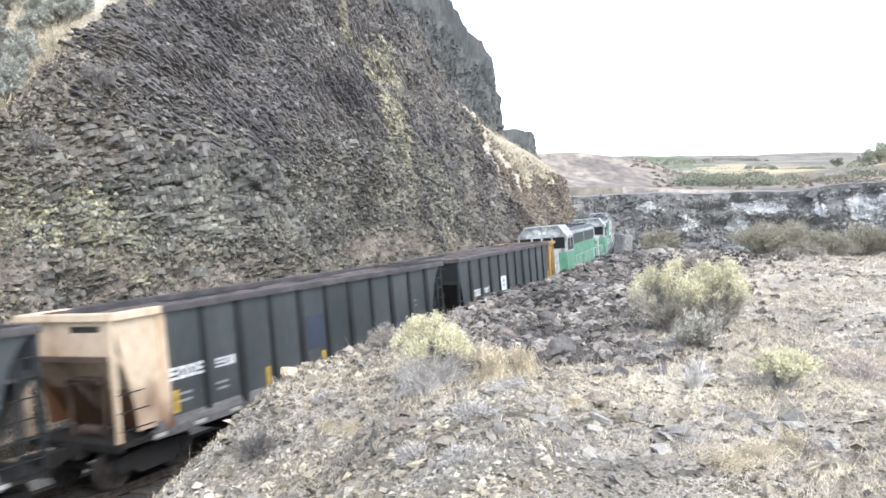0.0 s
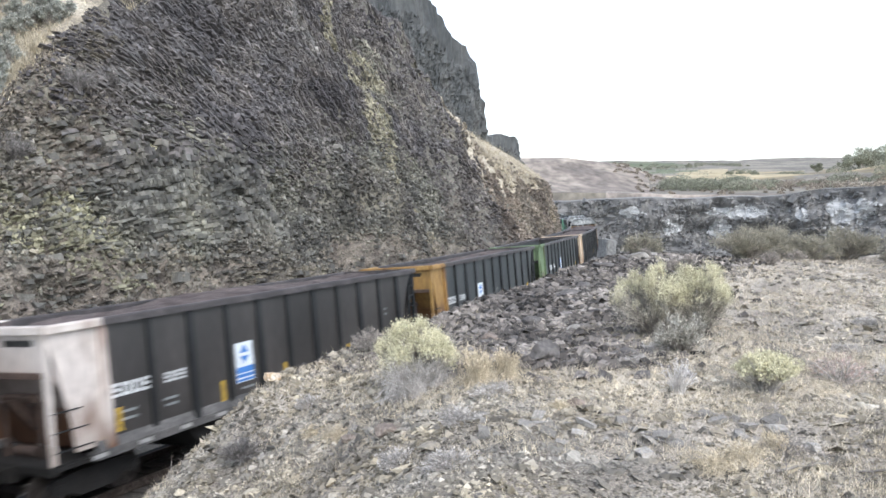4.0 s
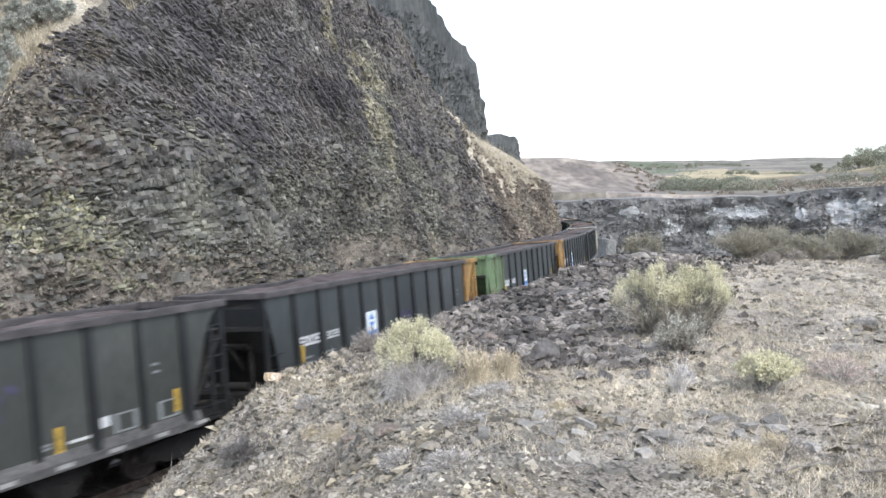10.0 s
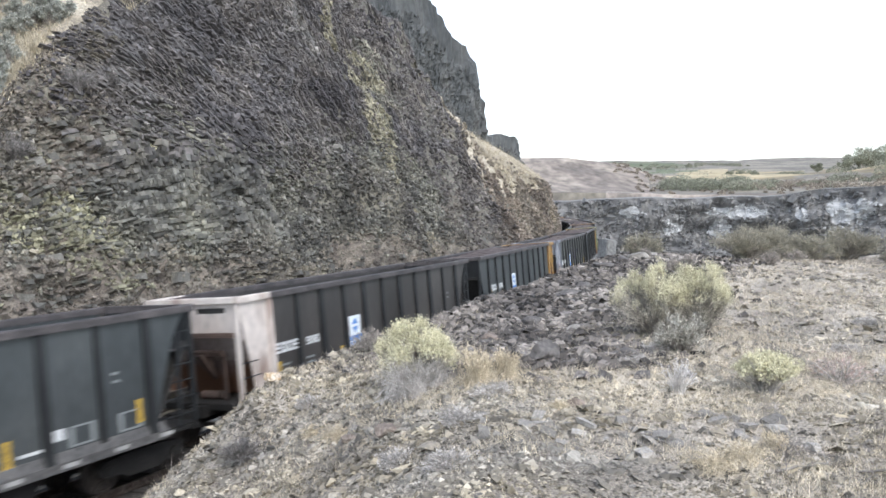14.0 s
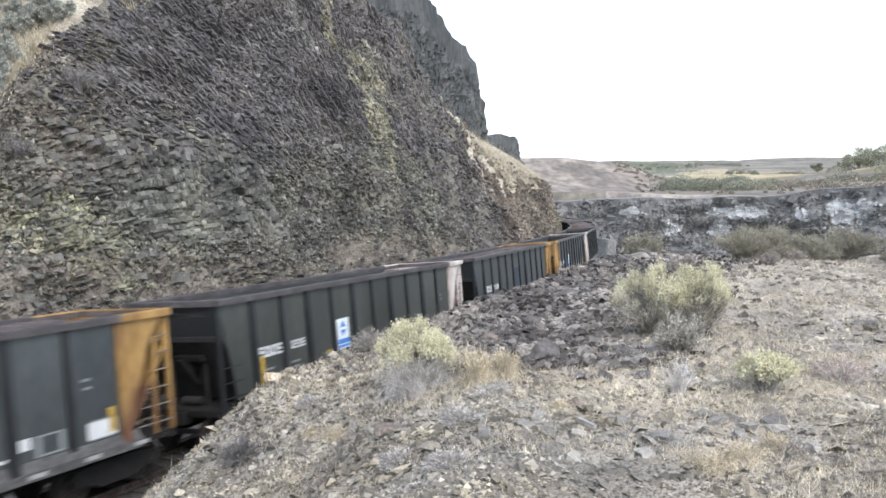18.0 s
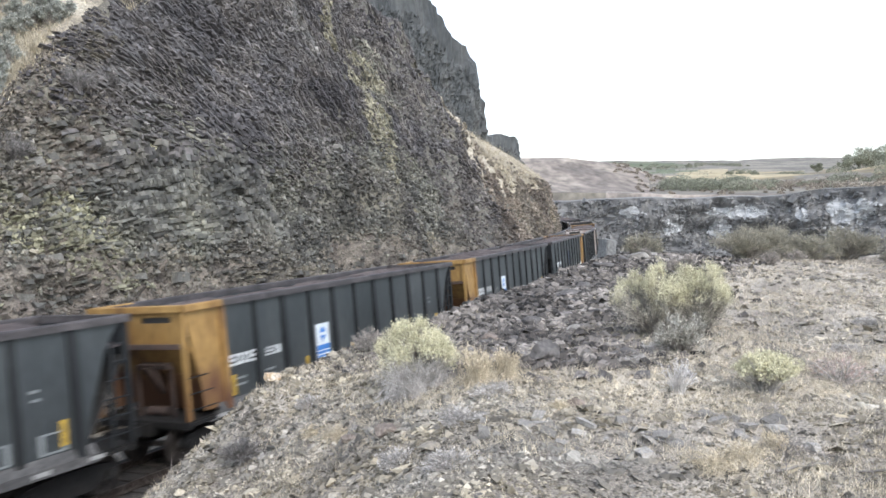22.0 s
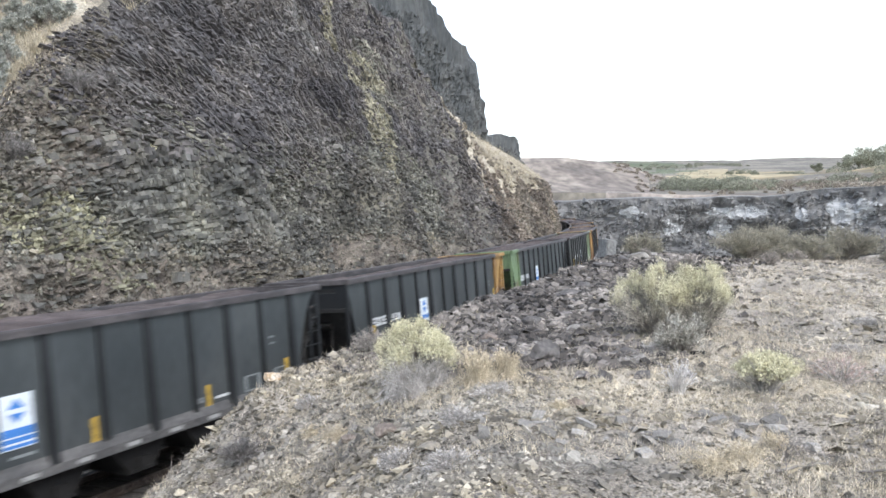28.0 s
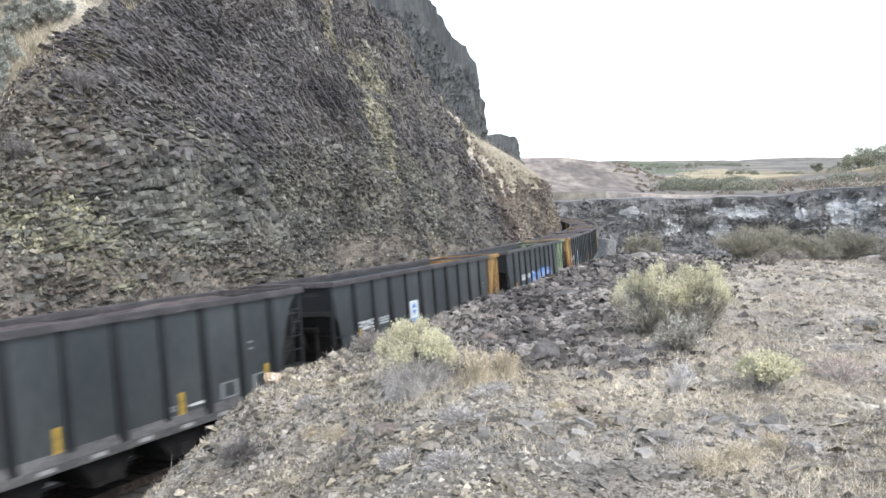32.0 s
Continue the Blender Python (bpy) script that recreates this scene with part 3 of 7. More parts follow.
def build_hill():
    ss = np.concatenate([np.arange(-60, 14, 2.0), np.arange(14, 82, 0.3), np.arange(82, 135.1, 0.6)])
    vv = np.concatenate([np.linspace(0, 1, 85), 1 + np.linspace(0.02, 1, 34)])
    V, S = np.meshgrid(vv, ss, indexing="ij")
    P, T, B, N = hill_frame(S, np.minimum(V, 1.995))
    rock = relief(P)
    soft = fbm(P[..., 0] * 0.15, P[..., 1] * 0.15, P[..., 2] * 0.15, 4, 41) * 0.5
    edge = lip(S, V)
    foot = smooth(V / 0.04)
    P = P + N * ((rock * (1 - edge) + soft * edge) * foot)[..., None]
    me = mesh_of("hillside", P.reshape(-1, 3), grid_faces(len(vv), len(ss)), M_ROCK)
    me.materials.append(M_GRASSY)
    me.materials.append(M_SCREE)
    slot = ((V >= np.where((S > 45) & (S < 74), 1.09, 0.985)) | (V > ledge_line(S, P[..., 2]))).astype(np.int32)
    slot[(P[..., 2] < scree_top(S)) & (S < 66)] = 2
    slot[(S < 29 + 2 * vnoise(S * 0.5, V * 6, 0, 47)) & (V < 0.86)] = 2
    slot = slot[:-1, :-1].ravel()
    me.polygons.foreach_set("material_index", slot)
    return tagged(part("cliff_face", me, None), "fractured grey-brown basalt cut beside the railway with dry grass above", "cliff", kind="structure")


CLIFF = build_hill()


def slab_axes(t, b, n, angle, rng):
    """Axes of slabs bedded at the given angle to the level, their ends looking out of the face, with a little disorder."""
    out = n * np.array([1, 1, 0.25])
    out -= t * np.sum(out * t, -1, keepdims=True)
    n = out / np.linalg.norm(out, axis=-1, keepdims=True)
    b = np.cross(n, t)
    c, s = np.cos(angle)[:, None], np.sin(angle)[:, None]
    a1, a2 = t * c + b * s, b * c - t * s
    tip = rng.normal(0, 0.11, (len(t), 1))
    a3 = n + a2 * tip
    a3 /= np.linalg.norm(a3, axis=1, keepdims=True)
    a2 = np.cross(a3, a1)
    return np.stack([a1, a2, a3], 1)


def bedding(s, z, soft=2.6):
    """How far a place belongs to the dipping sheets above the level courses, and the dip there."""
    line = np.interp(s, (15, 26, 34, 42, 52, 62, 80), (8.0, 8.7, 8.3, 8.5, 9.0, 9.4, 9.5)) + 1.3 * vnoise(s * 0.25, z * 0.1, 0, 51) + 0.8 * vnoise(s * 0.9, z * 0.5, 0, 50) - 0.8
    upper = smooth((z - line) / soft)
    steep = np.interp(s, (22, 34, 46, 60, 80), (-0.78, -0.92, -0.96, -0.95, -0.4)) + 0.18 * vnoise(s * 0.18, z * 0.18, 0, 52)
    return upper, upper * steep + (1 - upper) * (np.interp(s, (20, 30, 45, 60), (-0.30, -0.27, -0.14, 0)) + 0.08 * vnoise(s * 0.2, z * 0.3, 0, 53))


def build_slabs():
    rng = np.random.default_rng(5)
    for name, n, lo, hi, grow in (("rock", 140000, 14, 62, 0.72), ("far_rock", 40000, 60, 112, 1.0)):
        s = rng.uniform(lo, hi, n)
        v = rng.uniform(0.0, 1.0, n) ** 0.9
        top = np.interp(s, TOP_S, TOP_Z)
        v = np.where(v * top > 22, v * 0.85, v)
        past = (s > 45) & (s < 74) & (v > 0.93)
        v = np.where(past, 0.93 + (v - 0.93) * 2.4, v)
        p, t, b, nn = hill_frame(s, np.where(past, v, np.minimum(v, 0.99)))
        bulge = relief(p) * (1 - lip(s, v)) * smooth(v / 0.04)
        upper, angle = bedding(s, p[:, 2])
        # level massive courses stand in one stretch of the lower face, dipping sheets above it, loose rubble elsewhere
        ragged = 0.9 * vnoise(s * 0.35, p[:, 2] * 0.6, 0, 58) + 0.5 * vnoise(s * 1.1, p[:, 2] * 1.6, 0, 59)
        massive = smooth((s - 26.0) / 2.5 + ragged) * smooth((39.5 - s) / 3 + ragged) * smooth((p[:, 2] - 4.7) / 0.6 + ragged)
        massive = np.minimum(1, 1.6 * massive) * (1 - upper)
        broken = 0.80 - 0.70 * massive - 0.44 * upper * smooth((64 - s) / 12) + 0.42 * vnoise(s * 0.45, p[:, 2] * 0.6, 0, 54) * (1 - massive)
        scree = smooth((29.5 + 2.5 * vnoise(s * 0.3, p[:, 2] * 0.35, 0, 49) - s) / 2) * smooth((p[:, 2] - 7.5) / 1.5)
        corner = smooth((30.5 + 2 * vnoise(s * 0.5, p[:, 2] * 0.5, 0, 48) - s) / 2.5)
        laid = rng.uniform(0, 1, n) > np.maximum(broken, np.maximum(0.97 * scree, 0.84 * corner))
        course = np.where(upper > 0.5, 0.15, np.where(massive > 0.5, 0.30 + 0.12 * np.floor(2 * vnoise(s * 0.3, p[:, 2] * 0.5, 0, 60)), 0.2)) * grow
        w = p[:, 2] * np.cos(angle) - s * np.sin(angle)
        run = s * np.cos(angle) + p[:, 2] * np.sin(angle)
        row = np.floor(w / course)
        shift = np.where(laid, (row + 0.5) * course - w, 0)
        set_out = np.where(laid, (0.17 + 0.05 * massive) * vnoise(row * 7.31, run * 0.35, 0, 55) + (0.07 + 0.08 * massive) * vnoise(row * 3.17, run * 1.7, 0, 56), 0)
        angle = np.where(laid, angle + rng.normal(0, 0.045, n), angle + rng.normal(0, 0.33, n))
        patch = np.clip(1.0 + 0.55 * vnoise(s * 0.35, p[:, 2] * 0.45, 0, 57), 0.5, 1.7)
        size = rng.lognormal(0, 0.5, n) * patch * (1 - 0.3 * smooth((33 - s) / 5) * upper)
        length = np.where(laid, 0.30 + 0.24 * upper + 0.18 * massive, 0.22) * size * grow
        thick = np.where(laid, course * rng.uniform(0.6, 1.05, n), length * rng.uniform(0.4, 0.9, n))
        deep = np.where(laid, rng.uniform(0.30, 0.55, n) * (1 - 0.45 * upper), np.minimum(length, 0.5)) * grow
        fine = smooth((2.6 + vnoise(s * 0.2, 0, 0, 5) - p[:, 2]) / 1.6)
        length, thick, deep = length * (1 - 0.45 * fine), thick * (1 - 0.3 * fine), deep * (1 - 0.5 * fine)
        vein = np.abs(s - np.interp(p[:, 2], (9, 11, 13, 15, 17, 20, 24), (53, 54, 54.5, 54.5, 54.8, 56.5, 58)) - 0.8 * vnoise(0, 0, p[:, 2] * 0.6, 44)) < np.interp(p[:, 2], (8, 10, 12, 14, 17, 20), (0.2, 2.2, 1.8, 1.2, 0.9, 0.8))
        vein |= np.hypot((s - 58.5) / 2.2, (p[:, 2] - 15.6) / 1.6) + 0.3 * vnoise(s, p[:, 2], 0, 45) < 1
        vein |= np.hypot((s - 52) / 1.6, (p[:, 2] - 8.3) / 1.0) + 0.4 * vnoise(s, p[:, 2], 0, 46) < 0.9
        vein &= (rng.uniform(0, 1, n) < 0.72) & (v > 0.25)
        soil = (rng.uniform(0, 1, n) < np.maximum(0.75 * fine, 0.92 * smooth((scree_top(s) + 1.0 - p[:, 2]) / 1.5)) * (s < 66)) | ((v > 0.86) & (s < 32) & (rng.uniform(0, 1, n) < 0.6)) | ((v > 0.62) & (s < 28.5 - 2 * vnoise(s, v * 6, 0, 66)) & (rng.uniform(0, 1, n) < 0.75))
        little = np.where(soil, 0.54, 1.0)
        length, thick = length * little, thick * little
        length = np.where(laid, np.minimum(length, rng.uniform(0.6, 1.0, n) + 0.3 * massive), np.minimum(length, rng.uniform(0.16, 0.42, n) * (1 - 0.4 * np.maximum(np.maximum(scree, 0.8 * corner), 0.9 * smooth((6.4 - p[:, 2]) / 1.2) * smooth((50 - s) / 3)))))
        thick, deep = np.where(laid, thick, length * rng.uniform(0.55, 1.0, n)), np.where(laid, deep, length * rng.uniform(0.6, 1.1, n))
        axes = slab_axes(t, b, nn, angle, rng)
        axes = np.where(laid[:, None, None], axes, random_axes(rng, n, 0.9))
        p = p + axes[:, 1] * shift[:, None] + nn * (bulge + set_out + rng.normal(0.0, 0.05, n) * (1 - 0.5 * upper) + np.where(laid, 0, rng.normal(0.02, 0.08, n)))[:, None]
        high = (upper > rng.uniform(0, 1, n)) & ~((np.abs(s - 57.5) < 5.5) & (v > 0.34) & (v < 0.80) & (vnoise(s * 0.45, p[:, 2] * 0.35, 0, 67) + rng.normal(0, 0.12, n) > 0.12))
        clump = vnoise(s * 0.5, p[:, 2] * 0.6, 0, 61)
        keep = ((massive < 0.5) | (rng.uniform(0, 1, n) < 0.62)) & ((clump + rng.uniform(-0.9, 0.9, n)) > -0.85) & ((v < ledge_line(s, p[:, 2])) | (rng.uniform(0, 1, n) < 0.14)) & ~((p[:, 2] < scree_top(s)) & (s < 66) & (rng.uniform(0, 1, n) < 0.55))
        lichen = (s < 29 - (p[:, 2] - 3) * 0.5) & (vnoise(s * 0.5, p[:, 2] * 0.7, 0, 65) > -0.25) & (v > 0.3) & (v < 0.8) & (rng.uniform(0, 1, n) < 0.52)
        soil = soil & ~lichen
        end = s + rng.normal(0, 1.5, n) > 73
        for word, pick, mat in (("_sheets", high & ~soil & ~vein & ~end, M_SHEET), ("_blocks", ~high & ~soil & ~vein & ~lichen & ~end, M_SLAB if name == "rock" else M_FAR_BLOCK), ("_end_blocks", end & ~soil & ~vein, M_END_BLOCK), ("_lichened", ~high & lichen & ~vein, M_LICHEN), ("_debris", soil & ~vein, M_DEBRIS), ("_vein", vein, M_VEIN)):
            if not (keep & pick).any():
                continue
            for kind_word, make, k in (("", chips, keep & pick & laid), ("_rubble", lumps, keep & pick & ~laid)):
                me = make(name + word + kind_word, p[k], axes[k], np.stack([length, thick, deep], 1)[k], mat, rng, 0.24)
                tagged(part(name + word + kind_word, me, None, CLIFF), "broken basalt pieces of the rock cut", kind="stuff")
    # the nearest pieces, one by one
    shapes = []
    for k in range(8):
        one = chips("rock_slab", np.zeros((1, 3)), np.eye(3)[None], np.array([[1.0, 1.0, 1.0]]), M_SLAB_ONE, rng, 0.3)
        shapes.append(one)
    s = np.where(np.arange(300) < 210, rng.uniform(24, 42, 300), rng.uniform(40, 60, 300))
    v = (np.where(np.arange(300) < 210, rng.uniform(3.0, 9.2, 300), rng.uniform(3.0, 10.5, 300)) + 0.5) / (np.interp(s, TOP_S, TOP_Z) + 0.5)
    v = np.minimum(v, 0.95)
    p, t, b, nn = hill_frame(s, v)
    upper, angle = bedding(s, p[:, 2])
    axes = slab_axes(t, b, nn, angle, rng)
    bulge = relief(p)
    for i in range(300):
        ob = new("rock_slab", shapes[i % 8])
        ob.parent = CLIFF
        L = min(0.62, 0.28 * rng.lognormal(0, 0.35))
        m = Matrix([list(a) for a in axes[i]]).transposed().to_4x4() @ Matrix.Diagonal((L, L * rng.uniform(0.35, 0.75), rng.uniform(0.25, 0.45), 1))
        m.translation = p[i] + nn[i] * (bulge[i] + 0.06)
        ob.matrix_basis = m


build_slabs()


# ---- dark columned crags above the cut ----
def crag(name, plan, base, label, seed, depth=16.0):
    """A wall of basalt along a plan of (x, y, top), weathered into columns and ledges, with a level back."""
    plan = np.array(plan, float)
    run = np.concatenate([[0], np.cumsum(np.hypot(*np.diff(plan[:, :2], axis=0).T))])
    u = np.arange(0, run[-1], 0.36)
    X, Y, top = (np.interp(u, run, plan[:, i]) for i in range(3))
    top = top + 0.3 * fbm(u * 0.5, 0, 0, 3, seed)
    dx, dy = np.gradient(X), np.gradient(Y)
    l = np.hypot(dx, dy)
    nx, ny = dy / l, -dx / l
    W = np.linspace(0, 1, 46)[:, None]
    Z = base + (top - base) * W
    column = 0.9 * np.abs(vnoise(u[None] * 0.5, Z * 0.05, 0, seed + 1)) + 0.45 * np.abs(vnoise(u[None] * 1.9, Z * 0.12, 0, seed + 5))
    ledge = 0.7 * np.floor(3.2 * W + 0.5 * vnoise(u[None] * 0.25, 0, 0, seed + 2)) / 3
    off = column - ledge + 0.5 * fbm(u[None] * 0.2, Z * 0.2, 0, 3, seed + 3)
    PX, PY = X[None] + nx[None] * off, Y[None] + ny[None] * off
    rows = [np.stack([PX, PY, Z], -1)]
    back = rows[0][-1:].copy()
    for d in (0.12 * depth, 0.38 * depth, depth):
        b2 = back.copy()
        b2[..., 0] -= nx * d
        b2[..., 1] -= ny * d
        b2[..., 2] += 0.02 * d * vnoise(u * 0.3, d, 0, seed + 4)
        rows.append(b2)
    low = rows[-1].copy()
    low[..., 2] = base - 3
    rows.append(low)
    P = np.concatenate(rows)
    me = mesh_of(name, P.reshape(-1, 3), grid_faces(len(P), len(u)), M_CRAG)
    wall = tagged(part(name, me, None), label, "cliff", kind="structure")
    # fractured column pieces standing proud of the wall
    rng = np.random.default_rng(seed)
    n = int(run[-1] * 230)
    i, j = rng.integers(1, 37, n), rng.integers(1, len(u) - 1, n)
    face = rows[0]
    t = face[i, j + 1] - face[i, j - 1]
    t[:, 2] = 0
    t /= np.linalg.norm(t, axis=1, keepdims=True)
    up = np.zeros((n, 3))
    up[:, 2] = 1
    up += t * rng.normal(0, 0.08, (n, 1))
    up /= np.linalg.norm(up, axis=1, keepdims=True)
    t = np.cross(np.cross(up, t), up)
    size = 0.85 * rng.lognormal(0, 0.35, n)
    pieces = lumps("rock_columns", face[i, j] + rng.normal(0, 0.08, (n, 3)) - np.cross(t, up) * 0.1, np.stack([t, up, np.cross(t, up)], 1), np.stack([0.36 * size, 0.6 * size * rng.uniform(0.5, 1.5, n), 0.38 * size], 1), M_CRAG, rng, 0.3)
    tagged(part("rock_columns", pieces, None, wall), "fractured basalt columns", kind="stuff")
    return wall


crag("crag", [(-11.9, 73.4, 28.6), (-5.8, 77.5, 29.8), (-2.6, 81.5, 29.9), (-0.3, 85.4, 27.2), (0.7, 86.8, 25.7), (2.6, 89.0, 24.5), (3.5, 89.9, 23.3), (4.15, 90.4, 22.1), (4.3, 91.0, 19.4),
              (4.9, 91.5, 18.5), (5.4, 91.9, 17.3), (5.6, 92.4, 15.4), (5.7, 92.8, 14.2), (4.3, 104.7, 15.8)], 9.0, "dark columned basalt crag rising over the rock cut", 71)
crag("crag", [(3.0, 110, 15.5), (5.2, 108.7, 16.0), (7.1, 112.8, 16.4), (8.4, 113.8, 16.6), (10.2, 115.8, 16.6), (11.2, 116.7, 16.5), (12.0, 117.8, 16.3), (9.8, 120, 15.8), (7.0, 127, 14)],
     6.0, "small square-topped basalt crag on the ridge behind", 83, 5.0)


# ---- far canyon wall with white mineral stains ----
def canyon_material():
    """Dark wall rock with white runs and patches below its upper courses."""
    m = M_CANYON
    n, l = m.node_tree.nodes, m.node_tree.links
    bsdf = n["Principled BSDF"]
    src = bsdf.inputs["Base Color"].links[0].from_socket
    co = n.new("ShaderNodeTexCoord")
    warp = n.new("ShaderNodeTexNoise")
    warp.inputs["Scale"].default_value, warp.inputs["Detail"].default_value, warp.inputs["Roughness"].default_value = 0.42, 9, 0.68
    l.new(co.outputs["Object"], warp.inputs["Vector"])
    push = n.new("ShaderNodeVectorMath")
    push.operation = "MULTIPLY_ADD"
    push.inputs[1].default_value = (7, 0, 5)
    l.new(warp.outputs["Color"], push.inputs[0])
    l.new(co.outputs["Object"], push.inputs[2])
    # white runs: where along the wall, how high, half width, half height
    total = None
    for x, z, w, h in ((35.2, 4.8, 2.0, 1.2), (54.2, 4.9, 5.6, 1.15), (51.2, 1.6, 1.8, 1.6), (42.9, 2.1, 1.9, 1.3), (62.4, 4.6, 1.0, 1.6), (68.2, 4.9, 2.1, 2.6), (70.3, 5.5, 1.6, 1.9), (67.5, 1.4, 2.2, 0.8)):
        off = n.new("ShaderNodeVectorMath")
        off.operation = "SUBTRACT"
        off.inputs[1].default_value = (x + 3.5, 0, z + 2.5)
        l.new(push.outputs[0], off.inputs[0])
        scl = n.new("ShaderNodeVectorMath")
        scl.operation = "MULTIPLY"
        scl.inputs[1].default_value = (1 / w, 0, 1 / h)
        l.new(off.outputs[0], scl.inputs[0])
        size = n.new("ShaderNodeVectorMath")
        size.operation = "LENGTH"
        l.new(scl.outputs[0], size.inputs[0])
        if total is None:
            total = size.outputs["Value"]
        else:
            least = n.new("ShaderNodeMath")
            least.operation = "MINIMUM"
            l.new(total, least.inputs[0])
            l.new(size.outputs["Value"], least.inputs[1])
            total = least.outputs[0]
    mul = ramp(n, [(0.86, (1, 1, 1)), (0.92, (0, 0, 0))])
    l.new(total, mul.inputs[0])
    mix = n.new("ShaderNodeMix")
    mix.data_type = "RGBA"
    l.new(mul.outputs[0], mix.inputs["Factor"])
    l.new(src, mix.inputs["A"])
    mix.inputs["B"].default_value = (0.47, 0.475, 0.475, 1)
    l.new(mix.outputs["Result"], bsdf.inputs["Base Color"])


canyon_material()


def build_canyon_wall():
    plan = np.array([(-30, 156, 7.2), (12.8, 150.3, 7.4), (21.4, 148.3, 7.0), (37.2, 146.3, 7.2), (49.4, 144.3, 7.6), (58.4, 140.3, 8.0), (67.7, 134.4, 8.8), (73.9, 128.4, 9.4), (95, 116, 10.0), (125, 84, 10)])
    run = np.concatenate([[0], np.cumsum(np.hypot(*np.diff(plan[:, :2], axis=0).T))])
    u = np.arange(0, run[-1], 0.6)
    X, Y, top = (np.interp(u, run, plan[:, i]) for i in range(3))
    dx, dy = np.gradient(X), np.gradient(Y)
    l = np.hypot(dx, dy)
    nx, ny = dy / l, -dx / l
    W = np.linspace(0, 1, 60)[:, None]
    Z = -9 + (top + 9) * W + 0 * u[None]
    ledge = 2.2 * np.minimum(np.floor(5 * W + 0.6 * vnoise(u[None] * 0.06, W * 3, 0, 12)), 3) / 5
    off = 3.0 - ledge + 1.3 * fbm(u[None] * 0.12, Z * 0.25, 0, 4, 13) + 0.5 * np.abs(vnoise(u[None] * 0.45, Z * 0.35, 0, 14))
    Z = Z + 0.35 * vnoise(u[None] * 0.13, W * 6, 0, 15) * smooth(W * 3)
    P = np.stack([X[None] + nx[None] * off, Y[None] + ny[None] * off, Z], -1)
    lip = P[-1:].copy()
    lip[..., 0] -= nx * 6
    lip[..., 1] -= ny * 6
    lip[..., 2] += 0.25
    P = np.concatenate([P, lip])
    me = mesh_of("canyon_wall", P.reshape(-1, 3), grid_faces(len(P), len(u)), M_CANYON)
    wall = tagged(part("canyon_wall", me, None), "dark far canyon wall streaked with white mineral stains", "cliff", kind="structure")
    # broken blocks of its courses
    rng = np.random.default_rng(16)
    n = 15000
    i, j = rng.integers(16, 58, n), rng.integers(1, len(u) - 1, n)
    t = np.stack([dx[j] / l[j], dy[j] / l[j], np.zeros(n)], 1)
    out = np.stack([nx[j], ny[j], np.zeros(n)], 1)
    up = np.zeros((n, 3))
    up[:, 2] = 1
    size = rng.lognormal(0, 0.4, n)
    blocks = lumps("wall_blocks", P[i, j] + t * rng.uniform(-0.5, 0.5, (n, 1)) + up * rng.normal(0, 0.2, (n, 1)) - out * 0.15, np.stack([t, up, out], 1), np.stack([0.42 * size, 0.42 * size, 0.5 * size], 1), M_CANYON, rng, 0.3)
    tagged(part("wall_blocks", blocks, None, wall), "fractured blocks of the canyon wall", kind="stuff")


build_canyon_wall()


# ---- the track ----
def lifted(s, lat, z):
    """A place on the banked track: lat to the right, z above the rail plane."""
    x, y = beside(s, lat * math.cos(BANK) - z * math.sin(BANK))
    return (float(x), float(y), lat * math.sin(BANK) + z * math.cos(BANK))


def sweep(name, outline, s0, s1, step, mat, label):
    ss = np.arange(s0, s1, step)
    verts = [lifted(s, a, b) for s in ss for a, b in outline]
    n = len(outline)
    faces = [(i * n + j, i * n + (j + 1) % n, (i + 1) * n + (j + 1) % n, (i + 1) * n + j) for i in range(len(ss) - 1) for j in range(n)]
    return tagged(part(name, mesh_of(name, verts, faces, mat), None), label, "railway", kind="structure")


sweep("ballast", [(-2.9, -0.75), (-1.7, -0.22), (1.7, -0.22), (2.9, -0.75)], -60, 200, 2.0, M_BALLAST, "crushed-stone ballast bed, its colour darkened for the train's shade")
for side in (-1, 1):
    c = side * 0.755
    sweep("rail", [(c - 0.07, -0.17), (c - 0.07, -0.155), (c - 0.012, -0.13), (c - 0.012, -0.04), (c - 0.036, -0.03), (c - 0.036, 0), (c + 0.036, 0), (c + 0.036, -0.03), (c + 0.012, -0.04),
                   (c + 0.012, -0.13), (c + 0.07, -0.155), (c + 0.07, -0.17)], -60, 200, 1.0, M_RAIL, "steel rail on wooden ties")
tb = bmesh.new()
block(tb, -1.3, 1.3, -0.11, 0.11, -0.38, -0.175)
bmesh.ops.bevel(tb, geom=tb.edges[:], offset=0.012, segments=1, affect="EDGES")
tie_mesh = None
BED = bpy.data.objects["ballast"]
for k in range(150):
    s = 2 + 0.53 * k
    if tie_mesh is None:
        ob = part("tie", tb, M_TIE, BED)
        tie_mesh = ob.data
    else:
        ob = part("tie", tie_mesh, None, BED)
    x, y = beside(s, 0)
    ob.matrix_basis = pose(float(x), float(y), 0, 0, -math.degrees(BANK), math.degrees(float(heading(s))))

# ---- hopper cars ----
HALF, TOP, SILL = 1.575, 3.79, 0.94
LONG, PITCH = 14.9, 16.3
END = LONG / 2
TRUCK = 6.17
RIBS = [-END + 1.33 + (LONG - 2.66) / 10 * k for k in range(11)]
CACHE = {}


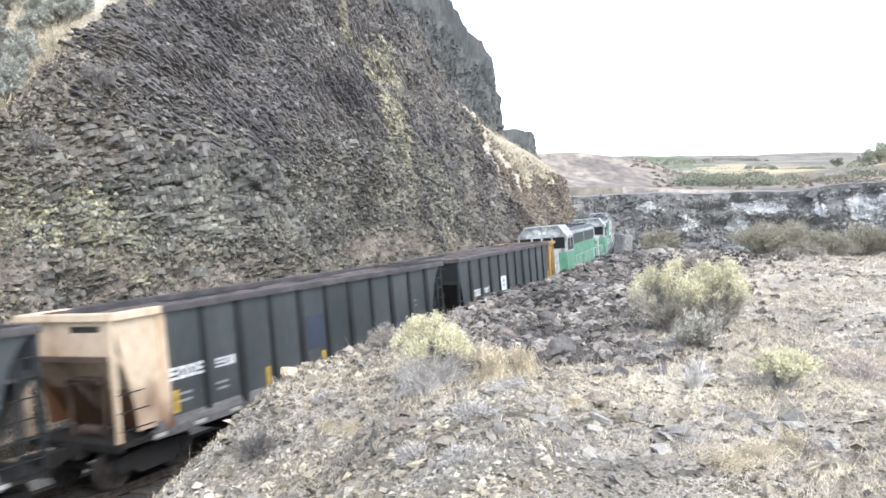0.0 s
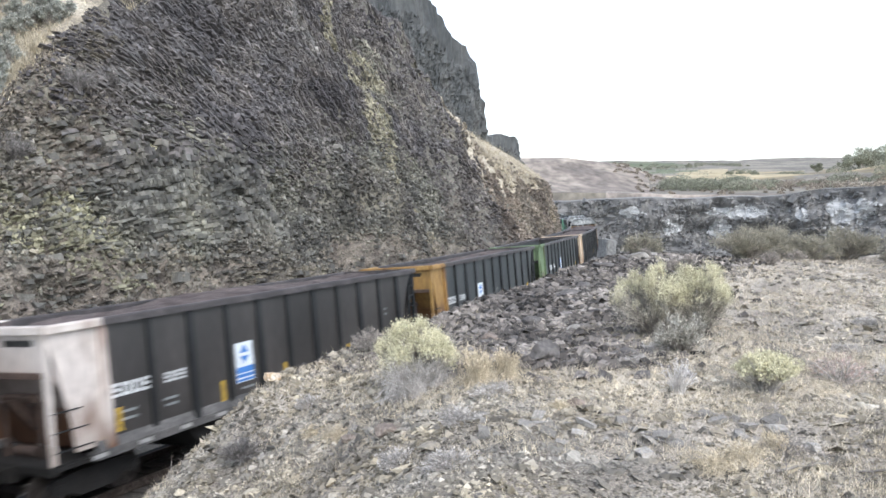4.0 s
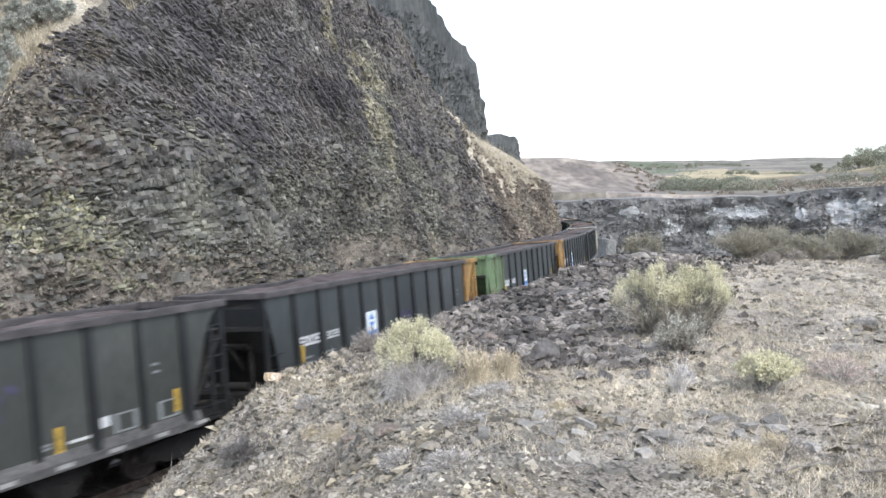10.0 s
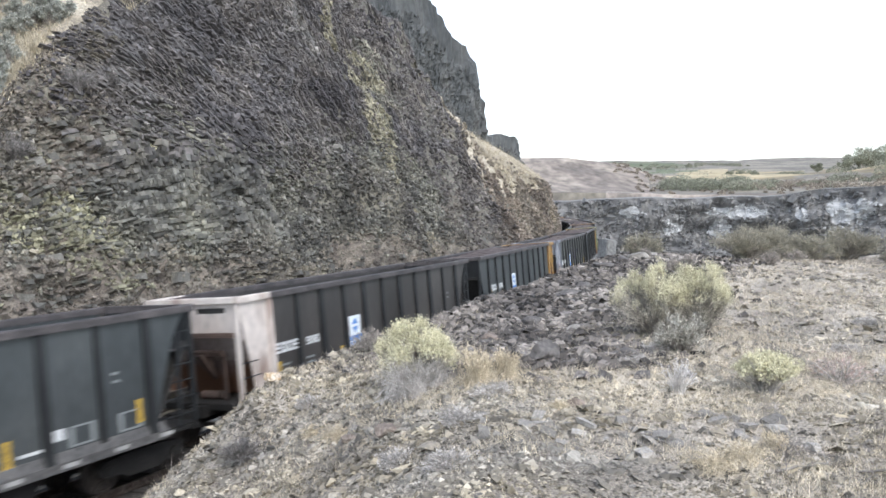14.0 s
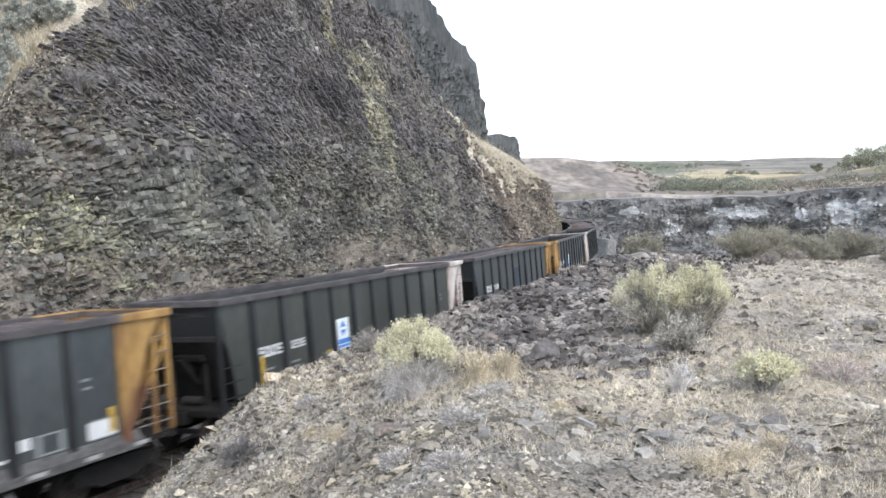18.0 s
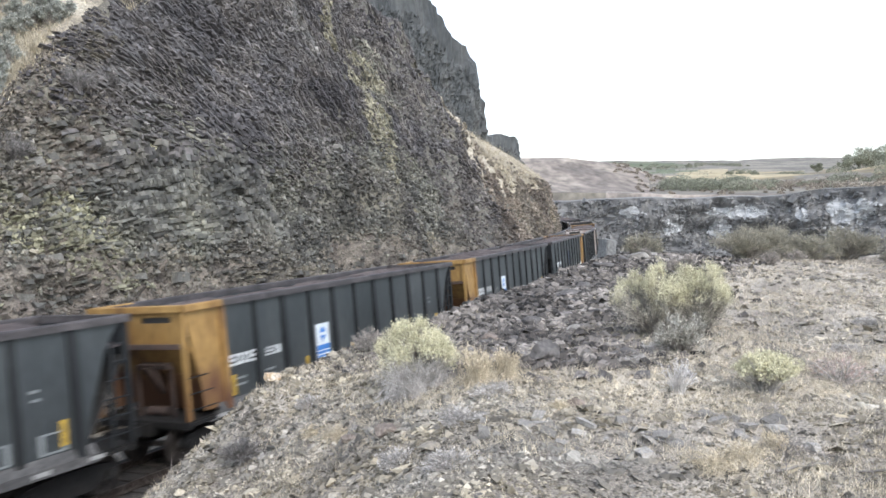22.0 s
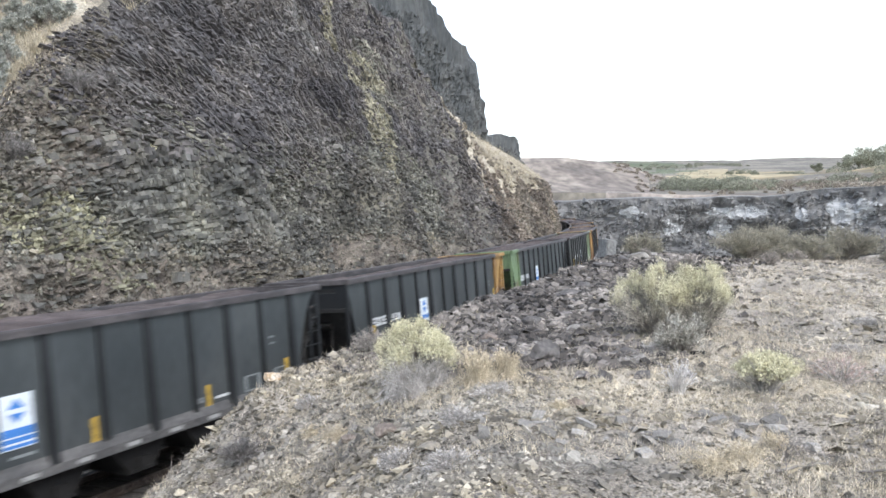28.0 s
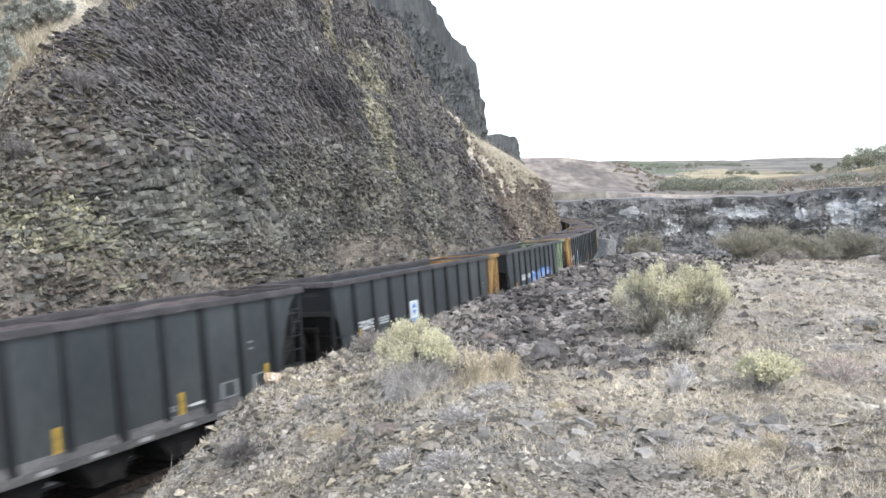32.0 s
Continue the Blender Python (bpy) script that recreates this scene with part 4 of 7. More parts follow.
def shared(key, mat, make):
    """Mesh data built once for a kind of part and a material."""
    k = (key, mat.name)
    if k not in CACHE:
        bm = bmesh.new()
        make(bm)
        bmesh.ops.recalc_face_normals(bm, faces=bm.faces)
        me = bpy.data.meshes.new(key)
        bm.to_mesh(me)
        bm.free()
        me.materials.append(mat)
        CACHE[k] = me
    return CACHE[k]


def put(key, mat, make, parent, at=None, label="", name=None):
    ob = part(name or key.split("/")[0], shared(key, mat, make), None, parent, label)
    if at is not None:
        ob.matrix_basis = at
    return ob


FLIP = pose(0, 0, 0, 0, 0, 180)


def m_side(bm):
    block(bm, 1.43, 1.455, -END + 1.33, END - 1.33, 1.25, TOP - 0.14)


def m_side_end(bm):
    # side plate beyond the last rib, its free edge leaning inwards to the sill
    prism(bm, [(END - 1.33, 1.22), (END - 1.16, 1.22), (END - 0.93, 2.1), (END - 0.58, 3.1), (END - 0.37, TOP - 0.34), (END - 0.12, TOP - 0.14), (END - 1.33, TOP - 0.14)], 1.428, 1.457, "x")


def m_end_inner(bm):
    prism(bm, [(END - 1.30, 1.24), (END - 1.17, 1.24), (END - 0.95, 2.1), (END - 0.60, 3.1), (END - 0.40, TOP - 0.36), (END - 0.40, TOP - 0.2), (END - 1.30, TOP - 0.2)], 1.4215, 1.4265, "x")


def m_end_inner_full(bm):
    prism(bm, [(END - 1.30, 1.24), (END - 0.58, 1.24), (END - 0.52, 1.8), (END - 0.35, 2.6), (END - 0.20, 3.3), (END - 0.17, TOP - 0.2), (END - 1.30, TOP - 0.2)], 1.4215, 1.4265, "x")


def m_side_end_full(bm):
    # the fuller plate at the rear, with a narrow gap for the steps beside the corner post
    prism(bm, [(END - 1.33, 1.22), (END - 0.56, 1.22), (END - 0.50, 1.8), (END - 0.33, 2.6), (END - 0.17, 3.3), (END - 0.06, TOP - 0.14), (END - 1.33, TOP - 0.14)], 1.428, 1.457, "x")


def m_painted_panel(bm):
    block(bm, 1.4555, 1.4595, END - 2.46, END - 1.425, 1.30, TOP - 0.17)


def m_white_plate(bm):
    block(bm, 1.459, 1.465, END - 2.20, END - 1.52, 1.36, 1.70)


def m_chord(bm):
    prism(bm, [(1.40, TOP - 0.16), (HALF, TOP - 0.16), (HALF, TOP - 0.03), (HALF - 0.03, TOP), (1.43, TOP), (1.40, TOP - 0.03)], -END + 1.30, END - 1.30, "y")


def m_chord_end(bm):
    prism(bm, [(1.40, TOP - 0.16), (HALF, TOP - 0.16), (HALF, TOP - 0.03), (HALF - 0.03, TOP), (1.43, TOP), (1.40, TOP - 0.03)], END - 1.30, END, "y")


def m_lining(bm):
    block(bm, 1.388, 1.3985, END - 1.30, END - 0.16, TOP - 0.17, TOP - 0.035)


def m_cross_lining(bm):
    block(bm, -1.38, 1.38, END - 0.162, END - 0.1515, TOP - 0.17, TOP - 0.03)


def m_chord_cross(bm):
    prism(bm, [(END - 0.15, TOP - 0.16), (END, TOP - 0.16), (END, TOP - 0.02), (END - 0.02, TOP), (END - 0.15, TOP)], -1.40, 1.40, "x")


def m_sill(bm):
    prism(bm, [(1.30, SILL), (HALF - 0.01, SILL), (HALF - 0.01, SILL + 0.17), (1.30, SILL + 0.17)], -END + 0.95, END - 0.95, "y")


def m_ledge(bm):
    prism(bm, [(1.43, SILL + 0.17), (HALF - 0.02, SILL + 0.172), (1.456, SILL + 0.36), (1.43, SILL + 0.36)], -END + 1.0, END - 1.0, "y")


def m_rib_wide(bm):
    prism(bm, [(1.455, 1.12), (HALF - 0.005, 1.12), (HALF - 0.02, 1.5), (HALF - 0.06, TOP - 0.16), (1.455, TOP - 0.16)], -0.095, 0.095, "y")


def m_rib_narrow(bm):
    prism(bm, [(1.455, 1.2), (HALF - 0.05, 1.25), (HALF - 0.045, 1.5), (HALF - 0.06, TOP - 0.16), (1.455, TOP - 0.16)], -0.06, 0.06, "y")


def m_end_wall(bm):
    # upper end plate with a slot
    for x0, x1, z0, z1 in ((-1.42, 1.42, 2.88, 3.37), (-1.42, -1.02, 3.37, 3.51), (-0.08, 1.42, 3.37, 3.51), (-1.42, 1.42, 3.51, TOP - 0.16)):
        block(bm, x0, x1, END - 0.16, END - 0.12, z0, z1)


# added dark sheet behind the slot, standing in for the shade inside it
def m_slot_shade(bm):
    block(bm, -1.10, 0, END - 0.20, END - 0.164, 3.33, 3.55)


def m_upper_slope(bm):
    prism(bm, [(END - 0.17, 2.95), (END - 0.125, 2.878), (END - 0.62, 2.09), (END - 0.67, 2.16)], -1.42, 1.42, "x")


def m_slope(bm):
    prism(bm, [(END - 0.675, 2.15), (END - 0.625, 2.075), (END - 1.25, 1.08), (END - 1.32, 1.12)], -1.42, 1.42, "x")


def m_end_beam(bm):
    block(bm, -1.36, 1.36, END - 0.20, END - 0.06, 2.76, 2.88)
    prism(bm, [(END - 0.62, 2.20), (END - 0.30, 2.24), (END - 0.24, 2.36), (END - 0.62, 2.42)], -0.62, 0.30, "x")
    prism(bm, [(END - 0.62, 2.28), (END - 0.16, 2.28), (END - 0.75, 1.55)], -0.08, 0.08, "x")


def m_end_post(bm):
    for x in (-0.55, 0.55):
        block(bm, x - 0.035, x + 0.035, END - 0.52, END - 0.45, 1.06, 2.3)
    rod(bm, (-0.35, END - 0.55, 1.18), (0.30, END - 0.55, 1.18), 0.11, 10)


def m_corner_post(bm):
    prism(bm, [(END - 0.12, SILL + 0.15), (END - 0.02, SILL + 0.15), (END - 0.02, TOP - 0.16), (END - 0.12, TOP - 0.16)], 1.37, 1.47, "x")


RUNGS = (1.32, 1.70, 2.08, 2.46, 2.84, 3.2)


def m_rung(z):
    def make(bm):
        inner = END - 0.98 + (z - 1.22) * 0.33
        rod(bm, (1.46, min(inner, END - 0.3) - 0.04, z), (1.46, END - 0.05, z), 0.017, 5)
    return make


def m_ladder_stile(bm):
    prism(bm, [(END - 0.60, SILL + 0.15), (END - 0.52, SILL + 0.15), (END - 0.42, 3.2), (END - 0.50, 3.2)], 1.44, 1.50, "x")


def m_platform(bm):
    block(bm, -1.36, 1.36, END - 0.98, END - 0.12, 1.02, 1.06)
    block(bm, -1.46, 1.46, END - 0.11, END - 0.02, 0.90, 1.06)
    for x in (-1.40, 1.32):
        block(bm, x, x + 0.08, END - 0.95, END - 0.12, 0.94, 1.015)


def m_centre_sill(bm):
    block(bm, -0.28, 0.28, -END - 0.1, END + 0.1, 0.72, 1.02)


def m_coupler(bm):
    block(bm, -0.13, 0.13, END, END + 0.50, 0.76, 0.98)
    prism(bm, [(-0.22, END + 0.42), (0.02, END + 0.42), (0.22, END + 0.60), (0.10, END + 0.70), (-0.22, END + 0.68)], 0.70, 1.02, "z")


def m_chute(bm):
    prism(bm, [(-0.95, 1.15), (0.95, 1.15), (0.32, 0.34), (-0.32, 0.34)], -1.25, 1.25, "x")
    block(bm, -1.28, 1.28, -0.36, 0.36, 0.30, 0.37)
    block(bm, -1.34, -1.24, -0.12, 0.12, 0.34, 0.62)
    block(bm, 1.24, 1.34, -0.12, 0.12, 0.34, 0.62)


def m_side_frame(bm):
    prism(bm, [(-1.12, 0.56), (-0.98, 0.68), (-0.45, 0.74), (0.45, 0.74), (0.98, 0.68), (1.12, 0.56), (1.05, 0.40), (0.78, 0.42), (0.42, 0.24), (-0.42, 0.24), (-0.78, 0.42), (-1.05, 0.40)], 0.92, 1.06, "x")
    for y in (-0.20, 0, 0.20):
        rod(bm, (1.0, y, 0.28), (1.0, y, 0.56), 0.075, 8)
    for y in (-0.89, 0.89):
        turned_at(bm, 1.05, 1.13, 0.12, y, 0.47)


def turned_at(bm, x0, x1, r, y, z):
    rod(bm, (x0, y, z), (x1, y, z), r, 10)


def m_bolster(bm):
    block(bm, -1.0, 1.0, -0.2, 0.2, 0.45, 0.70)


def m_wheelset(bm):
    for s in (-1, 1):
        prof = [(0.68, 0.47), (0.71, 0.475), (0.715, 0.435), (0.82, 0.425), (0.82, 0.36), (0.775, 0.34), (0.765, 0.16), (0.83, 0.12), (0.83, 0.09)]
        turned(bm, [(s * x, r) for x, r in prof], sides=22)
        for a in range(4):
            w = math.pi / 2 * a
            rod(bm, (s * 0.77, 0.25 * math.cos(w), 0.25 * math.sin(w)), (s * 0.79, 0.25 * math.cos(w), 0.25 * math.sin(w)), 0.045, 6)
    rod(bm, (-1.1, 0, 0), (1.1, 0, 0), 0.075, 10)


def m_load(bm, rise=0.20, sag=0.0, seed=8):
    rng = np.random.default_rng(seed)
    nx, ny = 15, 74
    xs, ys = np.linspace(-1.40, 1.40, nx), np.linspace(-END + 0.16, END - 0.16, ny)
    X, Y = np.meshgrid(xs, ys)
    heap = rise * (1 - (X / 1.4) ** 2) * (0.75 + 0.35 * vnoise(X * 0 + 3, Y * 0.45, 0, 2 + seed)) - sag
    endfall = -0.45 * smooth((np.abs(Y) - END + 1.9) / 1.7)
    Z = TOP - 0.20 + heap + endfall + 0.05 * fbm(X * 2.2, Y * 2.2, 0, 3, 4) + rng.uniform(-0.025, 0.025, X.shape)
    vs = [bm.verts.new((a, b, c)) for a, b, c in zip(X.ravel(), Y.ravel(), Z.ravel())]
    for f in grid_faces(ny, nx):
        bm.faces.new([vs[i] for i in f])


def letter_row(widths, z0, z1, y0, x=1.458):
    """Plain bars the size of a row of characters, written along the side."""
    def make(bm):
        y = y0
        for w, kind in widths:
            h = z1 - z0
            if kind == "I":
                block(bm, x, x + 0.006, y, y + w, z0, z1)
            elif kind == "O":
                block(bm, x, x + 0.006, y, y + w * 0.3, z0, z1)
                block(bm, x, x + 0.006, y + w * 0.7, y + w, z0, z1)
                block(bm, x, x + 0.006, y + w * 0.3, y + w * 0.7, z0, z0 + h * 0.25)
                block(bm, x, x + 0.006, y + w * 0.3, y + w * 0.7, z1 - h * 0.25, z1)
            elif kind == "S":
                for a in (0, 0.4, 0.8):
                    block(bm, x, x + 0.006, y, y + w, z0 + h * a, z0 + h * (a + 0.22))
                block(bm, x, x + 0.006, y, y + w * 0.3, z0 + h * 0.5, z1)
            y += w + 0.045
    return make


MARK = letter_row([(0.20, "S"), (0.24, "O"), (0.24, "O"), (0.20, "S")], 2.08, 2.36, -END + 1.50)
NUMBERS = [letter_row([(0.125, a), (0.125, b), (0.125, c), (0.125, d)], 2.11, 2.33, -END + 2.92) for a, b, c, d in ("SOSS", "SSOI", "OSOS", "SOIO")]


def m_small_text(bm):
    for y, z, w in ((-END + 1.65, 1.72, 0.45), (-END + 1.70, 1.56, 0.40), (-END + 2.85, 1.72, 0.42), (-END + 2.90, 1.58, 0.36), (-END + 5.4, 1.42, 0.5), (END - 2.25, 2.55, 0.18), (END - 2.22, 2.38, 0.16),
                    (END - 4.95, 1.40, 0.22), (END - 4.95, 1.47, 0.22)):
        block(bm, 1.458, 1.463, y, y + w, z, z + 0.055)


def m_stencil_box(bm):
    outer, inner = ((0, 1.33), (0.60, 1.33), (0.60, 1.735), (0, 1.735)), ((0.11, 1.37), (0.49, 1.37), (0.49, 1.70), (0.11, 1.70))
    rings = [[bm.verts.new((x, y, z)) for y, z in line] for line, x in ((outer, 1.456), (outer, 1.463), (inner, 1.463), (inner, 1.456))]
    for low, high in zip(rings, rings[1:]):
        for i in range(4):
            bm.faces.new((low[i], low[(i + 1) % 4], high[(i + 1) % 4], high[i]))


def m_white_tag(bm):
    block(bm, 1.459, 1.465, END - 3.62, END - 3.40, 1.52, 1.74)


def m_white_line(bm):
    block(bm, 1.459, 1.464, END - 4.35, END - 3.75, 1.40, 1.46)


def m_stripe(bm):
    block(bm, 0, 0.012, -0.075, 0.075, 0, 0.50)


def m_stripe_tall(bm):
    block(bm, 0, 0.012, -0.07, 0.07, 0, 0.78)


def m_reflector(bm):
    block(bm, HALF - 0.008, HALF + 0.004, -0.17, 0.17, SILL + 0.05, SILL + 0.13)


SIGN_Y = -END + 5.05


def m_sign(bm):
    block(bm, 1.457, 1.466, SIGN_Y + 0.20, SIGN_Y + 0.86, 1.60, 2.60)


def m_sign_peak(bm):
    c = SIGN_Y + 0.53
    prism(bm, [(c - 0.16, 2.34), (c + 0.16, 2.34), (c, 2.54)], 1.466, 1.472, "x")


def m_sign_dip(bm):
    c = SIGN_Y + 0.53
    prism(bm, [(c - 0.16, 2.25), (c, 2.07), (c + 0.16, 2.25)], 1.466, 1.472, "x")


def m_sign_band(z0, z1):
    def make(bm):
        block(bm, 1.466, 1.472, SIGN_Y + 0.21, SIGN_Y + 0.85, z0, z1)
    return make


def m_square(bm):
    block(bm, 1.457, 1.464, SIGN_Y + 1.45, SIGN_Y + 2.25, 1.9, 2.85)


def m_tag_scrawl(seed, y0, y1, z0, z1, n):
    def make(bm):
        rng = np.random.default_rng(seed)
        for i in range(n):
            y, z = rng.uniform(y0, y1), rng.uniform(z0, z1)
            a, w, h = rng.uniform(0, math.pi), rng.uniform(0.06, 0.26), rng.uniform(0.04, 0.10)
            if any(abs(y - r) < 0.16 for r in RIBS):
                continue
            pts = [(y + w * math.cos(t) * math.cos(a) - h * math.sin(t) * math.sin(a), z + w * math.cos(t) * math.sin(a) + h * math.sin(t) * math.cos(a)) for t in np.linspace(0, 2 * math.pi, 8)[:-1]]
            prism(bm, pts, 1.458 + 0.0012 * (i % 5), 1.4605 + 0.0012 * (i % 5), "x")
    return make


def m_smudge(bm):
    # dark overpainted blotch on the pale end panel
    rng = np.random.default_rng(21)
    for i in range(70):
        y, z, r = END - 1.93 + rng.normal(0, 0.13), 2.45 + rng.normal(0, 0.24), rng.uniform(0.03, 0.09)
        if abs(y - END + 1.93) < 0.32:
            prism(bm, [(y + r * math.cos(a), z + 1.5 * r * math.sin(a)) for a in np.linspace(0, 2 * math.pi, 9)[:-1]], 1.4590, 1.4605 + 0.0003 * (i % 5), "x")


def sprayed(bm, y, z, r, lift, squash=1.0):
    """One dab of paint on the side, on the rib where a rib stands there."""
    x = 1.458
    for i, rib in enumerate(RIBS):
        if abs(y - rib) < 0.10:
            x = HALF - 0.014 if i % 2 == 0 else HALF - 0.042
            y, r = rib, min(r, 0.09 if i % 2 == 0 else 0.056)
        elif abs(y - rib) < 0.10 + r:
            y = rib + math.copysign(0.10 + r, y - rib)
    pts = [(y + r * math.cos(a), z + r * squash * math.sin(a)) for a in np.linspace(0, 2 * math.pi, 10)[:-1]]
    prism(bm, pts, x + lift - 0.002, x + lift, "x")


def m_spray_field(bm):
    rng = np.random.default_rng(5)
    for i in range(430):
        u = rng.uniform(0, 1)
        high = 2.30 + 0.22 * math.sin(u * 21) * math.sin(u * 9 + 1) - 0.25 * abs(2 * u - 1) ** 3
        sprayed(bm, SIGN_Y - 0.35 + 5.7 * u, rng.uniform(1.36, high), rng.uniform(0.06, 0.16), 0.0025 + 0.0001 * (i % 4), rng.uniform(0.7, 1.3))


def m_spray_strokes(seed, r, lift):
    def make(bm):
        rng = np.random.default_rng(seed)
        for k in range(8):
            y0 = SIGN_Y + 0.1 + 0.65 * k
            for j in range(4):
                cy, cz, rad, a0, turn = y0 + rng.uniform(0, 0.5), rng.uniform(1.65, 2.15), rng.uniform(0.12, 0.30), rng.uniform(0, 6.28), rng.uniform(1.5, 4.5)
                for a in np.linspace(a0, a0 + turn, 14):
                    sprayed(bm, cy + rad * math.cos(a), cz + 0.9 * rad * math.sin(a), r, lift)
    return make


GOLD, TAN, GREEN, PALE, WHITE, LILAC = (M_GOLD, "gold"), (M_TAN, "tan"), (M_GREEN, "green"), (M_PALE_GREEN, "pale green"), (M_WHITE, "stained white"), (M_LILAC, "lilac-grey")
DARK = (M_BODY, "")
# rear end, front end, extras: sign, patch, tag, scrawl, spray; brown body
CARS = [
    (DARK, GOLD, "sign"), (TAN, DARK, "patch"), (GREEN, DARK, "sign ahead"), (GOLD, DARK, "sign"), (WHITE, DARK, "sign brown"), (DARK, PALE, "patch"),
    (GOLD, DARK, "sign"), (GREEN, DARK, "sign ahead wide"), (DARK, GOLD, "sign tag"), (LILAC, DARK, "sign scrawl"), (DARK, GOLD, "sign"), (WHITE, DARK, "sign brown"),
    (GOLD, DARK, "sign"), (DARK, GOLD, "patch"), (DARK, WHITE, "sign"), (DARK, GOLD, "patch"), (GOLD, DARK, "sign"), (GOLD, DARK, "sign"),
    (GOLD, DARK, "sign"), (DARK, PALE, "sign ahead wide"), (GREEN, DARK, "sign"), (DARK, GOLD, "sign"), (GOLD, DARK, "sign"), (DARK, PALE, "spray ahead wide"),
    (DARK, GOLD, "sign"), (DARK, DARK, "sign"), (GOLD, DARK, "sign"),
]
MOVING = []   # thing, distance of its centre behind the first car's rear corner, half its truck spacing
ROLLING = []  # wheelset, its own offset, its place in the truck


def slope_paint(paint, cols, rust):
    return material("rusted_" + paint.name, cols, scale=1.1, rough=0.75, bump=0.15, grain=8, stretch=(1, 1, 0.4), spread=(0.28, 0.58), fine=0.28, rust=rust)


SLOPES = {M_GOLD.name: slope_paint(M_GOLD, [(0.10, 0.05, 0.025), (0.19, 0.095, 0.036), (0.28, 0.15, 0.05)], 0.75), M_TAN.name: slope_paint(M_TAN, [(0.17, 0.11, 0.07), (0.30, 0.205, 0.135)], 0.95),
          M_WHITE.name: slope_paint(M_WHITE, [(0.11, 0.08, 0.075), (0.19, 0.15, 0.14)], 0.85), M_GREEN.name: slope_paint(M_GREEN, [(0.05, 0.05, 0.028), (0.06, 0.088, 0.046)], 0.3),
          M_PALE_GREEN.name: slope_paint(M_PALE_GREEN, [(0.035, 0.032, 0.024), (0.06, 0.065, 0.042)], 0.15), M_LILAC.name: slope_paint(M_LILAC, [(0.05, 0.05, 0.052), (0.085, 0.088, 0.095)], 0.5)}


UPPER_SLOPES = {M_GOLD.name: slope_paint(M_GOLD, [(0.105, 0.054, 0.025), (0.20, 0.11, 0.037), (0.29, 0.17, 0.056)], 0.6), M_TAN.name: slope_paint(M_TAN, [(0.20, 0.145, 0.10), (0.33, 0.25, 0.18), (0.43, 0.34, 0.25)], 0.6),
                M_WHITE.name: slope_paint(M_WHITE, [(0.16, 0.13, 0.12), (0.28, 0.24, 0.225)], 0.6), M_GREEN.name: slope_paint(M_GREEN, [(0.055, 0.07, 0.036), (0.08, 0.12, 0.06)], 0.3)}


